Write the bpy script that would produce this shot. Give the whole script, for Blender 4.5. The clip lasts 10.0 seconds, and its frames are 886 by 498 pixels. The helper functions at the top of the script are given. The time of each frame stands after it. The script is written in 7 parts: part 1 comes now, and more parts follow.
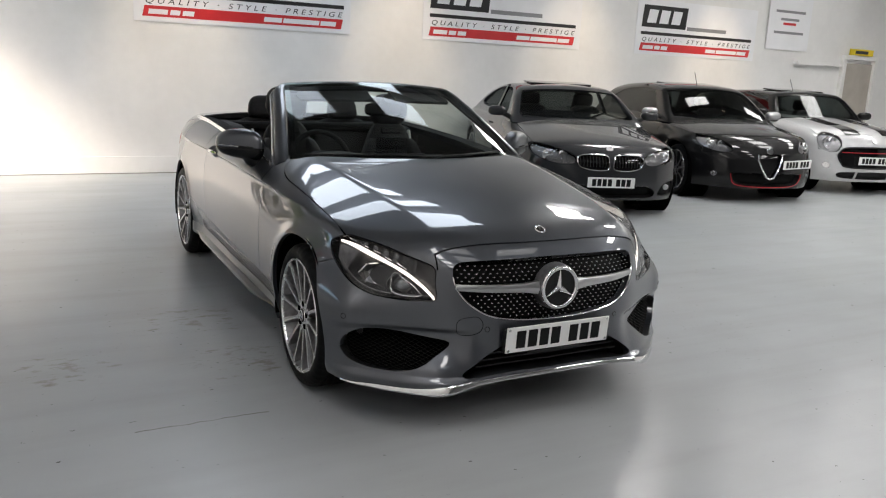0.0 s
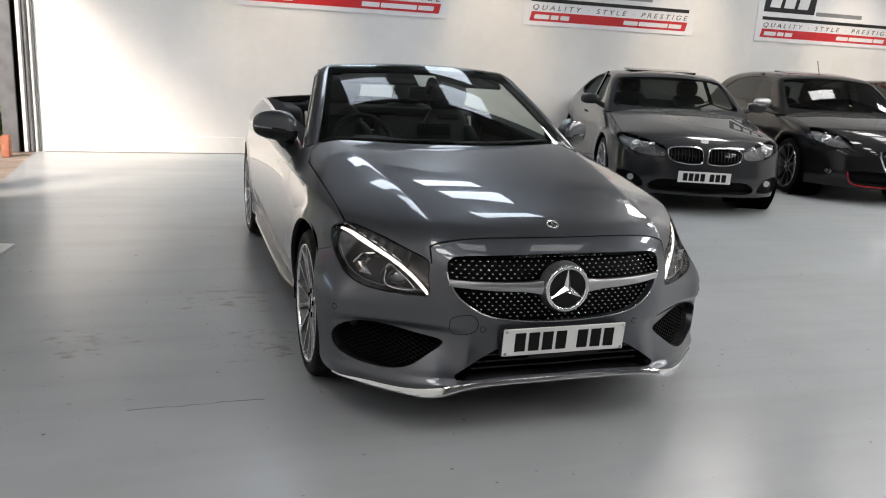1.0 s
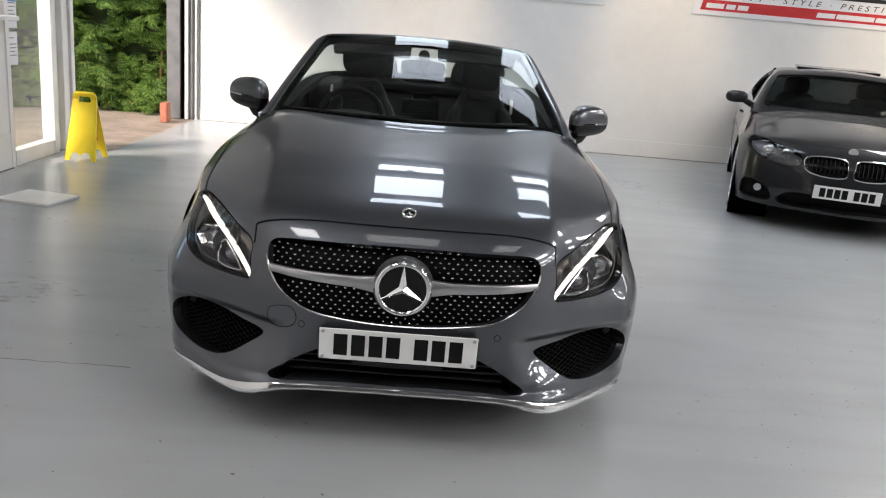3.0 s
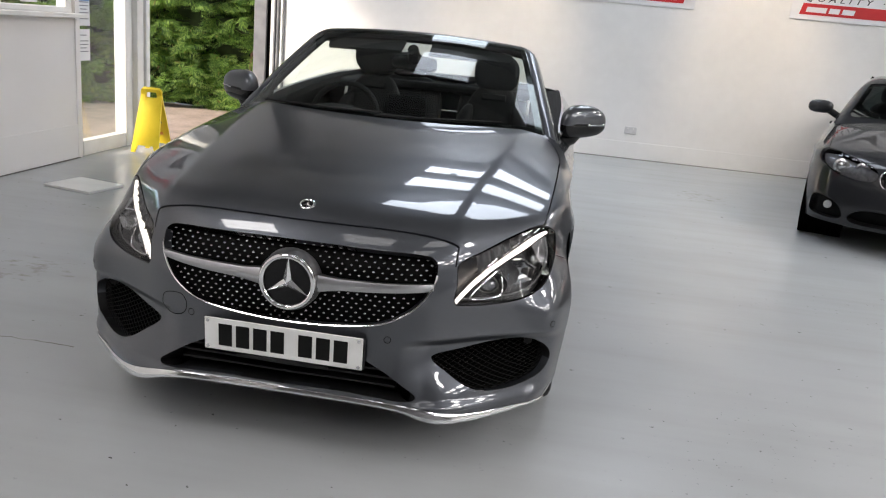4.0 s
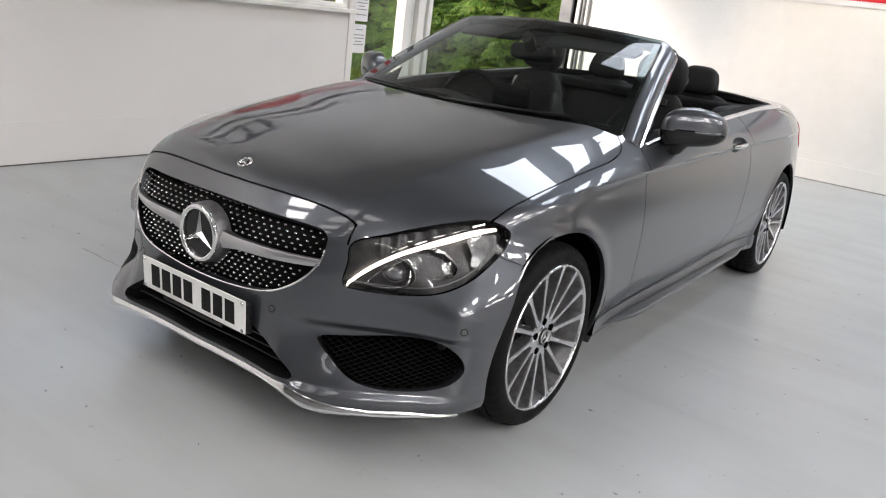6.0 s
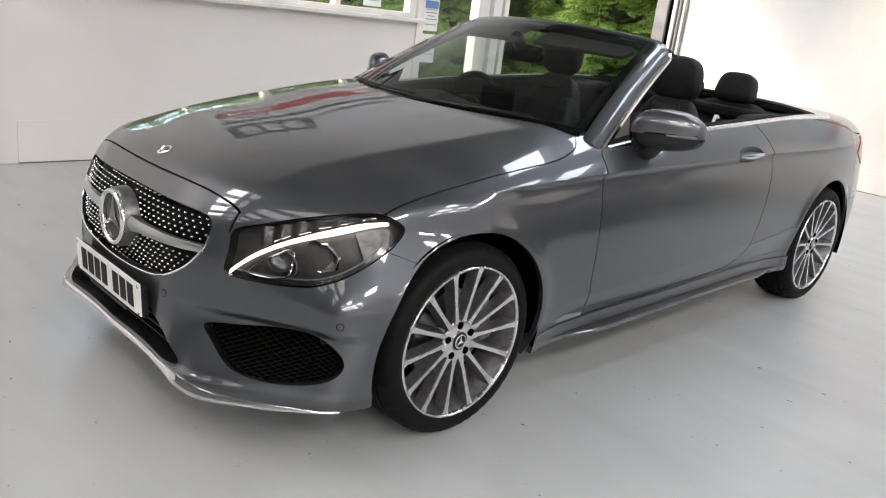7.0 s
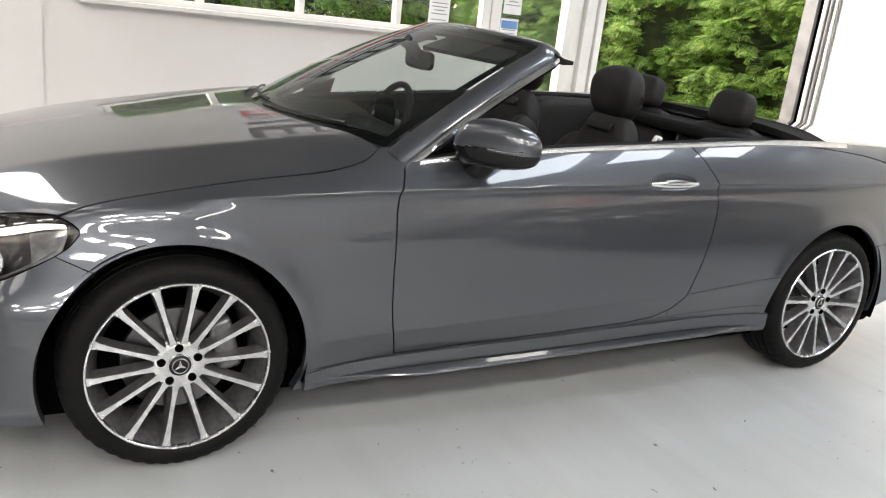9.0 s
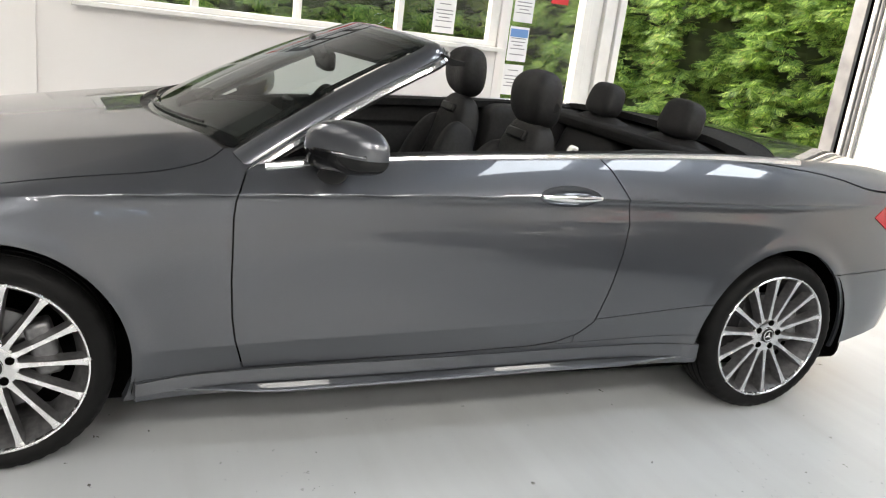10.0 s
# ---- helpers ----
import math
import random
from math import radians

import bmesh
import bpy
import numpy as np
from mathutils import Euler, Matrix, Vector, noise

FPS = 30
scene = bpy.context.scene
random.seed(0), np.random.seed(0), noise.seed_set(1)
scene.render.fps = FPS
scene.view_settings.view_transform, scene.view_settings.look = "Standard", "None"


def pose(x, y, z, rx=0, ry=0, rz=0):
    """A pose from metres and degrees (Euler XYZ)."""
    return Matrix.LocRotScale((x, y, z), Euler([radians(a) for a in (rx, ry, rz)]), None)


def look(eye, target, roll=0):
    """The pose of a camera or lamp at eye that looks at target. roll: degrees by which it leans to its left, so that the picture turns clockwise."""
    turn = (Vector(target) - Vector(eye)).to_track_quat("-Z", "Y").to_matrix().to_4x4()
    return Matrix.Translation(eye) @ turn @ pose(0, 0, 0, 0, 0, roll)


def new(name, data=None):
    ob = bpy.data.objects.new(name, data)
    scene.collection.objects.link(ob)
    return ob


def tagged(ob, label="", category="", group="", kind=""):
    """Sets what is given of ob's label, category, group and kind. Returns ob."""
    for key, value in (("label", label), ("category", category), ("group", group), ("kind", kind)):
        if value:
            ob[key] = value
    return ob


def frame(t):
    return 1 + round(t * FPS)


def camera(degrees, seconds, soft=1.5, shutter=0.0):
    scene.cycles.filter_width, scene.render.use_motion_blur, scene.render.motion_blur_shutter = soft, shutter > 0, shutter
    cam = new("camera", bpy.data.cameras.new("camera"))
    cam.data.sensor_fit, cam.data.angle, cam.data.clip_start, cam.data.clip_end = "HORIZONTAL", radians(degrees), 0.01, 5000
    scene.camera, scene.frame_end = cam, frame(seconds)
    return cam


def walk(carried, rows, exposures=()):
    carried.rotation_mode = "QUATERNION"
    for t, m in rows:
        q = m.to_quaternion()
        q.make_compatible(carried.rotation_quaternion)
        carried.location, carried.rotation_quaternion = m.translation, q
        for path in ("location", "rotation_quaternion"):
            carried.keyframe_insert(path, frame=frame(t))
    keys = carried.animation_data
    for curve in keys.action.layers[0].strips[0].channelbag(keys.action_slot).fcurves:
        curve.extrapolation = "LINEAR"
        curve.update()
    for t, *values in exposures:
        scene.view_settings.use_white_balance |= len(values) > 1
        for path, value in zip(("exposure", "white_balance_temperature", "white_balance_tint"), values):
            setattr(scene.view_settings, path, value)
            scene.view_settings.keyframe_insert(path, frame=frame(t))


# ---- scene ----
cam = camera(58.0, 10.0, soft=1.15)
PATH = [
    (0, (-1.959, -3.404, 1.46), (-1.035, -1.684, 1.025), 2.7),
    (0.5, (-1.703, -3.392, 1.443), (-0.922, -1.609, 0.982), 3.7),
    (1, (-1.423, -3.422, 1.457), (-0.786, -1.588, 0.978), 3.2),
    (1.5, (-1.069, -3.5, 1.487), (-0.554, -1.627, 1.012), 3.4),
    (2, (-0.714, -3.459, 1.458), (-0.27, -1.569, 0.979), 5.0),
    (2.5, (-0.351, -3.355, 1.448), (-0.076, -1.441, 0.935), 5.5),
    (2.7, (-0.2, -3.317, 1.436), (-0.015, -1.395, 0.913), 5.3),
    (4, (0.766, -3.086, 1.41), (0.525, -1.174, 0.877), 5.5),
    (4.5, (1.12, -2.962, 1.408), (0.652, -1.093, 0.871), 6.2),
    (5, (1.417, -2.736, 1.381), (0.744, -0.938, 0.822), 7.2),
    (5.5, (1.741, -2.541, 1.381), (0.835, -0.855, 0.802), 7.3),
    (5.7, (1.854, -2.465, 1.384), (0.865, -0.827, 0.805), 7.3),
    (6.8, (2.386, -1.917, 1.368), (1.093, -0.507, 0.785), 7.2),
    (7, (2.502, -1.799, 1.377), (1.155, -0.439, 0.799), 7.1),
    (7.5, (2.686, -1.464, 1.369), (1.24, -0.206, 0.796), 7.2),
    (8, (2.805, -1.112, 1.367), (1.289, 0.058, 0.789), 6.5),
    (8.5, (2.996, -0.754, 1.418), (1.379, 0.27, 0.84), 6.7),
    (9, (3.074, -0.403, 1.408), (1.397, 0.53, 0.846), 6.7),
    (9.5, (3.129, -0.041, 1.421), (1.41, 0.816, 0.862), 6.8),
    (10, (3.198, 0.333, 1.433), (1.43, 1.087, 0.879), 7.2),
]
walk(cam, [(t, look(eye, target, roll)) for t, eye, target, roll in PATH], ((0, 0.08, 7350, 14), (2.5, 0.20, 7350, 15), (4.5, 0.41, 7400, 16), (5.2, 0.52, 7450, 16), (7.5, 0.80, 7700, 15), (10, 1.09, 7850, 13)))

# ---------------------------------------------------------------- light
world = bpy.data.worlds.new("world")
scene.world = world
world.use_nodes = True
wn = world.node_tree
sky = wn.nodes.new("ShaderNodeTexSky")
sky.sky_type, sky.sun_disc = "NISHITA", False
sky.sun_elevation, sky.sun_rotation = radians(36), radians(224.6)
wn.links.new(sky.outputs[0], wn.nodes["Background"].inputs[0])
wn.nodes["Background"].inputs[1].default_value = 0.65


def lamp(name, kind, energy, m, colour=(1, 1, 1), size=1.0, size_y=None):
    d = bpy.data.lights.new(name, kind)
    d.energy, d.color = energy, colour
    if kind == "AREA":
        d.shape, d.size, d.size_y = "RECTANGLE", size, size_y or size
    ob = new(name, d)
    ob.matrix_basis = m
    return ob


SUN_WAY = Vector((0.70 * math.cos(radians(36)), 0.71 * math.cos(radians(36)), -math.sin(radians(36))))
sun = lamp("sun", "SUN", 3.8, look((0, 0, 0), SUN_WAY), (1.0, 0.95, 0.86))
sun.data.angle = radians(14.0)
ROOF_Z = 4.7
# middle x, first y, last y of each strip of roof lights
# and its width
# strip at x -2.2: unseen fill added to brighten the left floor
SKYLIGHTS = ((-0.1, 2.85, 7.2, 1.05), (2.1, 2.85, 7.2, 1.05), (5.8, -6.4, -5.4, 0.9), (5.8, -3.9, -2.9, 0.9), (5.8, -1.3, -0.3, 0.9), (5.8, 1.4, 2.3, 0.9), (5.8, 4.5, 5.4, 0.9), (8.6, 1.7, 5.9, 0.9), (11.4, 1.7, 5.9, 0.9), (8.6, -8.4, -1.8, 0.9), (11.4, -8.4, -1.8, 0.9), (-2.2, -6.6, -1.7, 1.05), (-0.1, -8.4, -1.8, 1.05), (2.1, -8.4, -1.8, 1.05))
for sx, s0, s1, sw in SKYLIGHTS:
    over_cars = sw > 1 and s0 > 0
    lamp("skylight", "AREA", (18.0 if over_cars else 28.0 if sx < -1 else 5.0 if sw > 1 else 46.0 if s0 > 1 and sx > 6 else 72.0 if sx > 6 else 92.0) * sw * (s1 - s0), pose(sx, (s0 + s1) / 2, ROOF_Z + 0.06), (0.66, 0.81, 1.0) if over_cars else (0.86, 0.93, 1.0), sw, s1 - s0)
# warm spots aimed at the back wall
SPOTS = (-0.1, 3.0, 6.1, 9.2)
for x in SPOTS:
    sp = lamp("wall_spot", "SPOT", 200, look((x, 5.5, ROOF_Z - 0.42), (x, 7.44, 1.45)), (1.0, 0.86, 0.66))
    sp.data.spot_size, sp.data.spot_blend, sp.data.shadow_soft_size = radians(42), 1.0, 0.04

# ---------------------------------------------------------------- materials
def material(name, colour=(0.5, 0.5, 0.5), rough=0.5, metal=0.0, **more):
    """A principled material; returns it with its tree and shader at hand."""
    m = bpy.data.materials.new(name)
    m.use_nodes = True
    b = m.node_tree.nodes["Principled BSDF"]
    b.inputs["Base Color"].default_value = (*colour, 1)
    b.inputs["Roughness"].default_value, b.inputs["Metallic"].default_value = rough, metal
    for key, value in more.items():
        b.inputs[key.replace("_", " ")].default_value = value
    return m


def vary(m, colours, scale=4.0, detail=6.0, rough=None, bump=0.0, bump_scale=None, stretch=(1, 1, 1), spread=(0.35, 0.65), second=None):
    """Noise between colours, with roughness and relief from it. second: (scale, dark factor) for a finer layer."""
    t = m.node_tree
    nodes, links, b = t.nodes, t.links, t.nodes["Principled BSDF"]
    co = nodes.new("ShaderNodeTexCoord")
    mp = nodes.new("ShaderNodeMapping")
    mp.inputs["Scale"].default_value = stretch
    links.new(co.outputs["Object"], mp.inputs[0])

    def noise_node(s, d):
        n = nodes.new("ShaderNodeTexNoise")
        n.inputs["Scale"].default_value, n.inputs["Detail"].default_value = s, d
        links.new(mp.outputs[0], n.inputs["Vector"])
        return n

    n1 = noise_node(scale, detail)
    ramp = nodes.new("ShaderNodeValToRGB")
    ramp.color_ramp.elements[0].position, ramp.color_ramp.elements[1].position = spread
    for e, c in zip(ramp.color_ramp.elements, colours):
        e.color = (*c, 1)
    links.new(n1.outputs[0], ramp.inputs[0])
    out = ramp.outputs[0]
    if second:
        n2 = noise_node(second[0], 4)
        r2 = nodes.new("ShaderNodeMapRange")
        r2.inputs["From Min"].default_value, r2.inputs["From Max"].default_value = 0.3, 0.7
        r2.inputs["To Min"].default_value, r2.inputs["To Max"].default_value = second[1], 1.0
        links.new(n2.outputs[0], r2.inputs[0])
        mix = nodes.new("ShaderNodeMix")
        mix.data_type, mix.blend_type = "RGBA", "MULTIPLY"
        mix.inputs[0].default_value = 1.0
        links.new(out, mix.inputs[6])
        links.new(r2.outputs[0], mix.inputs[7])
        out = mix.outputs[2]
    links.new(out, b.inputs["Base Color"])
    if rough:
        r = nodes.new("ShaderNodeMapRange")
        r.inputs["From Min"].default_value, r.inputs["From Max"].default_value = 0.3, 0.7
        r.inputs["To Min"].default_value, r.inputs["To Max"].default_value = rough
        links.new(n1.outputs[0], r.inputs[0])
        links.new(r.outputs[0], b.inputs["Roughness"])
    if bump:
        n3 = noise_node(bump_scale or scale * 6, 5)
        bp = nodes.new("ShaderNodeBump")
        bp.inputs["Strength"].default_value, bp.inputs["Distance"].default_value = bump, 0.01
        links.new(n3.outputs[0], bp.inputs["Height"])
        links.new(bp.outputs[0], b.inputs["Normal"])
    return m


def clear(name, tint=(1, 1, 1), ior=1.5, rough=0.0):
    """Thin clear sheet: looks straight through, with a mirror gloss that grows to grazing."""
    m = bpy.data.materials.new(name)
    m.use_nodes = True
    t = m.node_tree
    t.nodes.remove(t.nodes["Principled BSDF"])
    tr, gl, mx, lw, pw, fr = (t.nodes.new("ShaderNode" + k) for k in ("BsdfTransparent", "BsdfGlossy", "MixShader", "LayerWeight", "Math", "Math"))
    tr.inputs[0].default_value = (*tint, 1)
    gl.inputs["Roughness"].default_value = rough
    base = ((ior - 1) / (ior + 1)) ** 2
    lw.inputs[0].default_value = 0.5
    pw.operation, fr.operation = "POWER", "MULTIPLY_ADD"
    pw.inputs[1].default_value = 5.0
    fr.inputs[1].default_value, fr.inputs[2].default_value = 1 - base, base
    t.links.new(lw.outputs["Facing"], pw.inputs[0])
    t.links.new(pw.outputs[0], fr.inputs[0])
    t.links.new(fr.outputs[0], mx.inputs[0])
    t.links.new(tr.outputs[0], mx.inputs[1])
    t.links.new(gl.outputs[0], mx.inputs[2])
    t.links.new(mx.outputs[0], t.nodes["Material Output"].inputs[0])
    return m


def glow(name, colour, strength):
    m = material(name, colour, 0.4)
    b = m.node_tree.nodes["Principled BSDF"]
    b.inputs["Emission Color"].default_value = (*colour, 1)
    b.inputs["Emission Strength"].default_value = strength
    return m


def paint(name, colour, metal=0.7, rough=0.36, coat=1.0, ior=1.6):
    """Metallic lacquer: flakes under a clear coat."""
    m = material(name, colour, rough, metal, Coat_Weight=coat, Coat_Roughness=0.008, Coat_IOR=ior, Specular_IOR_Level=0.1)
    dark = tuple(c * 0.8 for c in colour)
    return vary(m, (dark, tuple(c * 1.15 for c in colour)), scale=900, detail=2, spread=(0.3, 0.7))


m_paint = paint("paint_grey", (0.080, 0.0865, 0.099), 0.75, 0.36, ior=1.62)
m_chrome = material("chrome", (0.80, 0.80, 0.81), 0.10, 1.0)
m_satin = vary(material("satin_silver", (0.7, 0.7, 0.71), 0.25, 1.0), ((0.46, 0.46, 0.47), (0.52, 0.52, 0.53)), 12, rough=(0.3, 0.36))
m_bright = vary(material("bright_trim", (0.9, 0.9, 0.91), 0.22, 1.0), ((0.86, 0.86, 0.87), (0.93, 0.93, 0.94)), 15)
m_rubber = vary(material("tyre_rubber", (0.02, 0.02, 0.02), 0.7, 0.0, Specular_IOR_Level=0.12), ((0.0035, 0.0035, 0.0037), (0.007, 0.007, 0.0072)), 20, rough=(0.5, 0.7), bump=0.1, bump_scale=200)
m_black = vary(material("black_plastic", (0.01, 0.01, 0.01), 0.4, 0.0, Specular_IOR_Level=0.25), ((0.006, 0.006, 0.0065), (0.012, 0.012, 0.0125)), 30, rough=(0.32, 0.5))
m_gloss_black = material("gloss_black", (0.004, 0.004, 0.0045), 0.06, 0.0, Specular_IOR_Level=0.35)
m_dark = material("dark_underside", (0.002, 0.002, 0.002), 0.9, 0.0, Specular_IOR_Level=0.0)
m_leather = vary(material("black_leather", (0.02, 0.02, 0.021), 0.45, 0.0, Specular_IOR_Level=0.25), ((0.009, 0.009, 0.0095), (0.016, 0.016, 0.017)), 60, rough=(0.5, 0.65), bump=0.2, bump_scale=350)
m_fabric = vary(material("black_soft_trim", (0.018, 0.018, 0.02), 0.8, 0.0, Specular_IOR_Level=0.25), ((0.004, 0.004, 0.0045), (0.009, 0.009, 0.0095)), 80, bump=0.2, bump_scale=500)
m_visor = vary(material("visor_cloth", (0.04, 0.04, 0.042), 0.85, 0.0, Specular_IOR_Level=0.2), ((0.03, 0.03, 0.032), (0.045, 0.045, 0.047)), 90, bump=0.1, bump_scale=600)
m_rim_dark = vary(material("grey_wheel_paint", (0.16, 0.16, 0.165), 0.35, 0.7), ((0.13, 0.13, 0.135), (0.19, 0.19, 0.195)), 50)
m_rim_face = vary(material("machined_alloy", (0.75, 0.75, 0.76), 0.22, 1.0), ((0.66, 0.66, 0.67), (0.8, 0.8, 0.81)), 30, rough=(0.16, 0.3))
m_disc = material("brake_disc_steel", (0.16, 0.16, 0.165), 0.35, 1.0)
m_glass = clear("windscreen_glass", (0.60, 0.68, 0.65), 1.52)
m_tint = clear("tinted_glass", (0.12, 0.14, 0.14), 1.5)
m_lens = clear("clear_lens", (0.97, 0.97, 0.97), 1.35)
m_lamp_mid = vary(material("lamp_dull_silver", (0.12, 0.12, 0.125), 0.42, 0.5), ((0.08, 0.08, 0.085), (0.16, 0.16, 0.165)), 40)
m_drl = glow("running_light", (1.0, 0.98, 0.95), 1.5)
m_mesh = material("mesh_plastic", (0.002, 0.002, 0.002), 0.5, 0.0, Specular_IOR_Level=0.08)
m_lamp_grey = vary(material("lamp_grey", (0.03, 0.03, 0.03), 0.3, 0.5), ((0.02, 0.02, 0.022), (0.045, 0.045, 0.047)), 30)
m_lamp_silver = vary(material("lamp_silver", (0.4, 0.4, 0.41), 0.25, 0.4), ((0.4, 0.4, 0.41), (0.6, 0.6, 0.61)), 40)
m_reflector = material("bright_reflector", (0.72, 0.73, 0.75), 0.12, 1.0)
m_plate = vary(material("plate_white", (0.78, 0.78, 0.76), 0.3), ((0.74, 0.74, 0.72), (0.8, 0.8, 0.79)), 12)
m_plate_ink = material("plate_black", (0.004, 0.004, 0.004), 0.5, 0.0, Specular_IOR_Level=0.2)
m_red_lens = material("red_lens", (0.35, 0.01, 0.015), 0.08)
m_paint_dark = paint("paint_mineral_grey", (0.024, 0.025, 0.028), 0.5, 0.42, ior=1.48)
m_paint_black = paint("paint_black", (0.0025, 0.0025, 0.0029), 0.0, 0.5, ior=1.36)
m_paint_white = material("paint_white", (0.60, 0.60, 0.60), 0.3, 0.0, Coat_Weight=1.0, Coat_Roughness=0.03)
vary(m_paint_white, ((0.46, 0.46, 0.46), (0.51, 0.51, 0.51)), 3)
m_red_trim = material("red_trim", (0.45, 0.01, 0.02), 0.3)

# ---------------------------------------------------------------- building tools
def ncs(xs, ys):
    """Natural cubic spline through a few design points, straight beyond the ends."""
    xs, ys = np.array(xs, float), np.array(ys, float)
    n, h = len(xs), np.diff(xs)
    a, r = np.eye(n), np.zeros(n)
    for i in range(1, n - 1):
        a[i, i - 1], a[i, i], a[i, i + 1] = h[i - 1], 2 * (h[i - 1] + h[i]), h[i]
        r[i] = 6 * ((ys[i + 1] - ys[i]) / h[i] - (ys[i] - ys[i - 1]) / h[i - 1])
    m = np.linalg.solve(a, r)
    s0 = (ys[1] - ys[0]) / h[0] - h[0] * (2 * m[0] + m[1]) / 6
    s1 = (ys[-1] - ys[-2]) / h[-1] + h[-1] * (2 * m[-1] + m[-2]) / 6

    def f(x):
        x = np.asarray(x, float)
        c = np.clip(x, xs[0], xs[-1])
        i = np.clip(np.searchsorted(xs, c) - 1, 0, n - 2)
        hh, p, q = h[i], xs[i + 1] - c, c - xs[i]
        v = (m[i] * p**3 + m[i + 1] * q**3) / (6 * hh) + (ys[i] / hh - m[i] * hh / 6) * p + (ys[i + 1] / hh - m[i + 1] * hh / 6) * q
        return v + np.minimum(x - xs[0], 0) * s0 + np.maximum(x - xs[-1], 0) * s1

    return f


def sstep(a, b, x):
    t = np.clip((np.asarray(x, float) - a) / (b - a), 0, 1)
    return t * t * (3 - 2 * t)


def smax(a, b, k):
    h = np.maximum(k - np.abs(a - b), 0) / k
    return np.maximum(a, b) + h * h * k / 4


def loop_curve(pts, n=10):
    """Closed Catmull-Rom curve through 2D points."""
    p = np.array(pts, float)
    out = []
    for i in range(len(p)):
        a, b, c, d = p[i - 1], p[i], p[(i + 1) % len(p)], p[(i + 2) % len(p)]
        for t in np.linspace(0, 1, n, endpoint=False):
            out.append(0.5 * (2 * b + (c - a) * t + (2 * a - 5 * b + 4 * c - d) * t**2 + (3 * b - a - 3 * c + d) * t**3))
    return np.array(out)


def open_curve(pts, n=12):
    p = [np.array(q, float) for q in pts]
    p = [2 * p[0] - p[1]] + p + [2 * p[-1] - p[-2]]
    out = []
    for i in range(1, len(p) - 2):
        a, b, c, d = p[i - 1], p[i], p[i + 1], p[i + 2]
        for t in np.linspace(0, 1, n, endpoint=False):
            out.append(0.5 * (2 * b + (c - a) * t + (2 * a - 5 * b + 4 * c - d) * t**2 + (3 * b - a - 3 * c + d) * t**3))
    out.append(p[-2])
    return np.array(out)


def poly_sd(px, py, poly):
    """Signed distance to a closed outline, positive inside."""
    px, py = np.asarray(px, float), np.asarray(py, float)
    best, inside = np.full(px.shape, 1e9), np.zeros(px.shape, bool)
    for i in range(len(poly)):
        (ax, ay), (bx, by) = poly[i - 1], poly[i]
        dx, dy = bx - ax, by - ay
        t = np.clip(((px - ax) * dx + (py - ay) * dy) / (dx * dx + dy * dy + 1e-12), 0, 1)
        best = np.minimum(best, np.hypot(px - ax - t * dx, py - ay - t * dy))
        if ay != by:
            inside ^= ((ay > py) != (by > py)) & (px < dx * (py - ay) / dy + ax)
    return np.where(inside, best, -best)


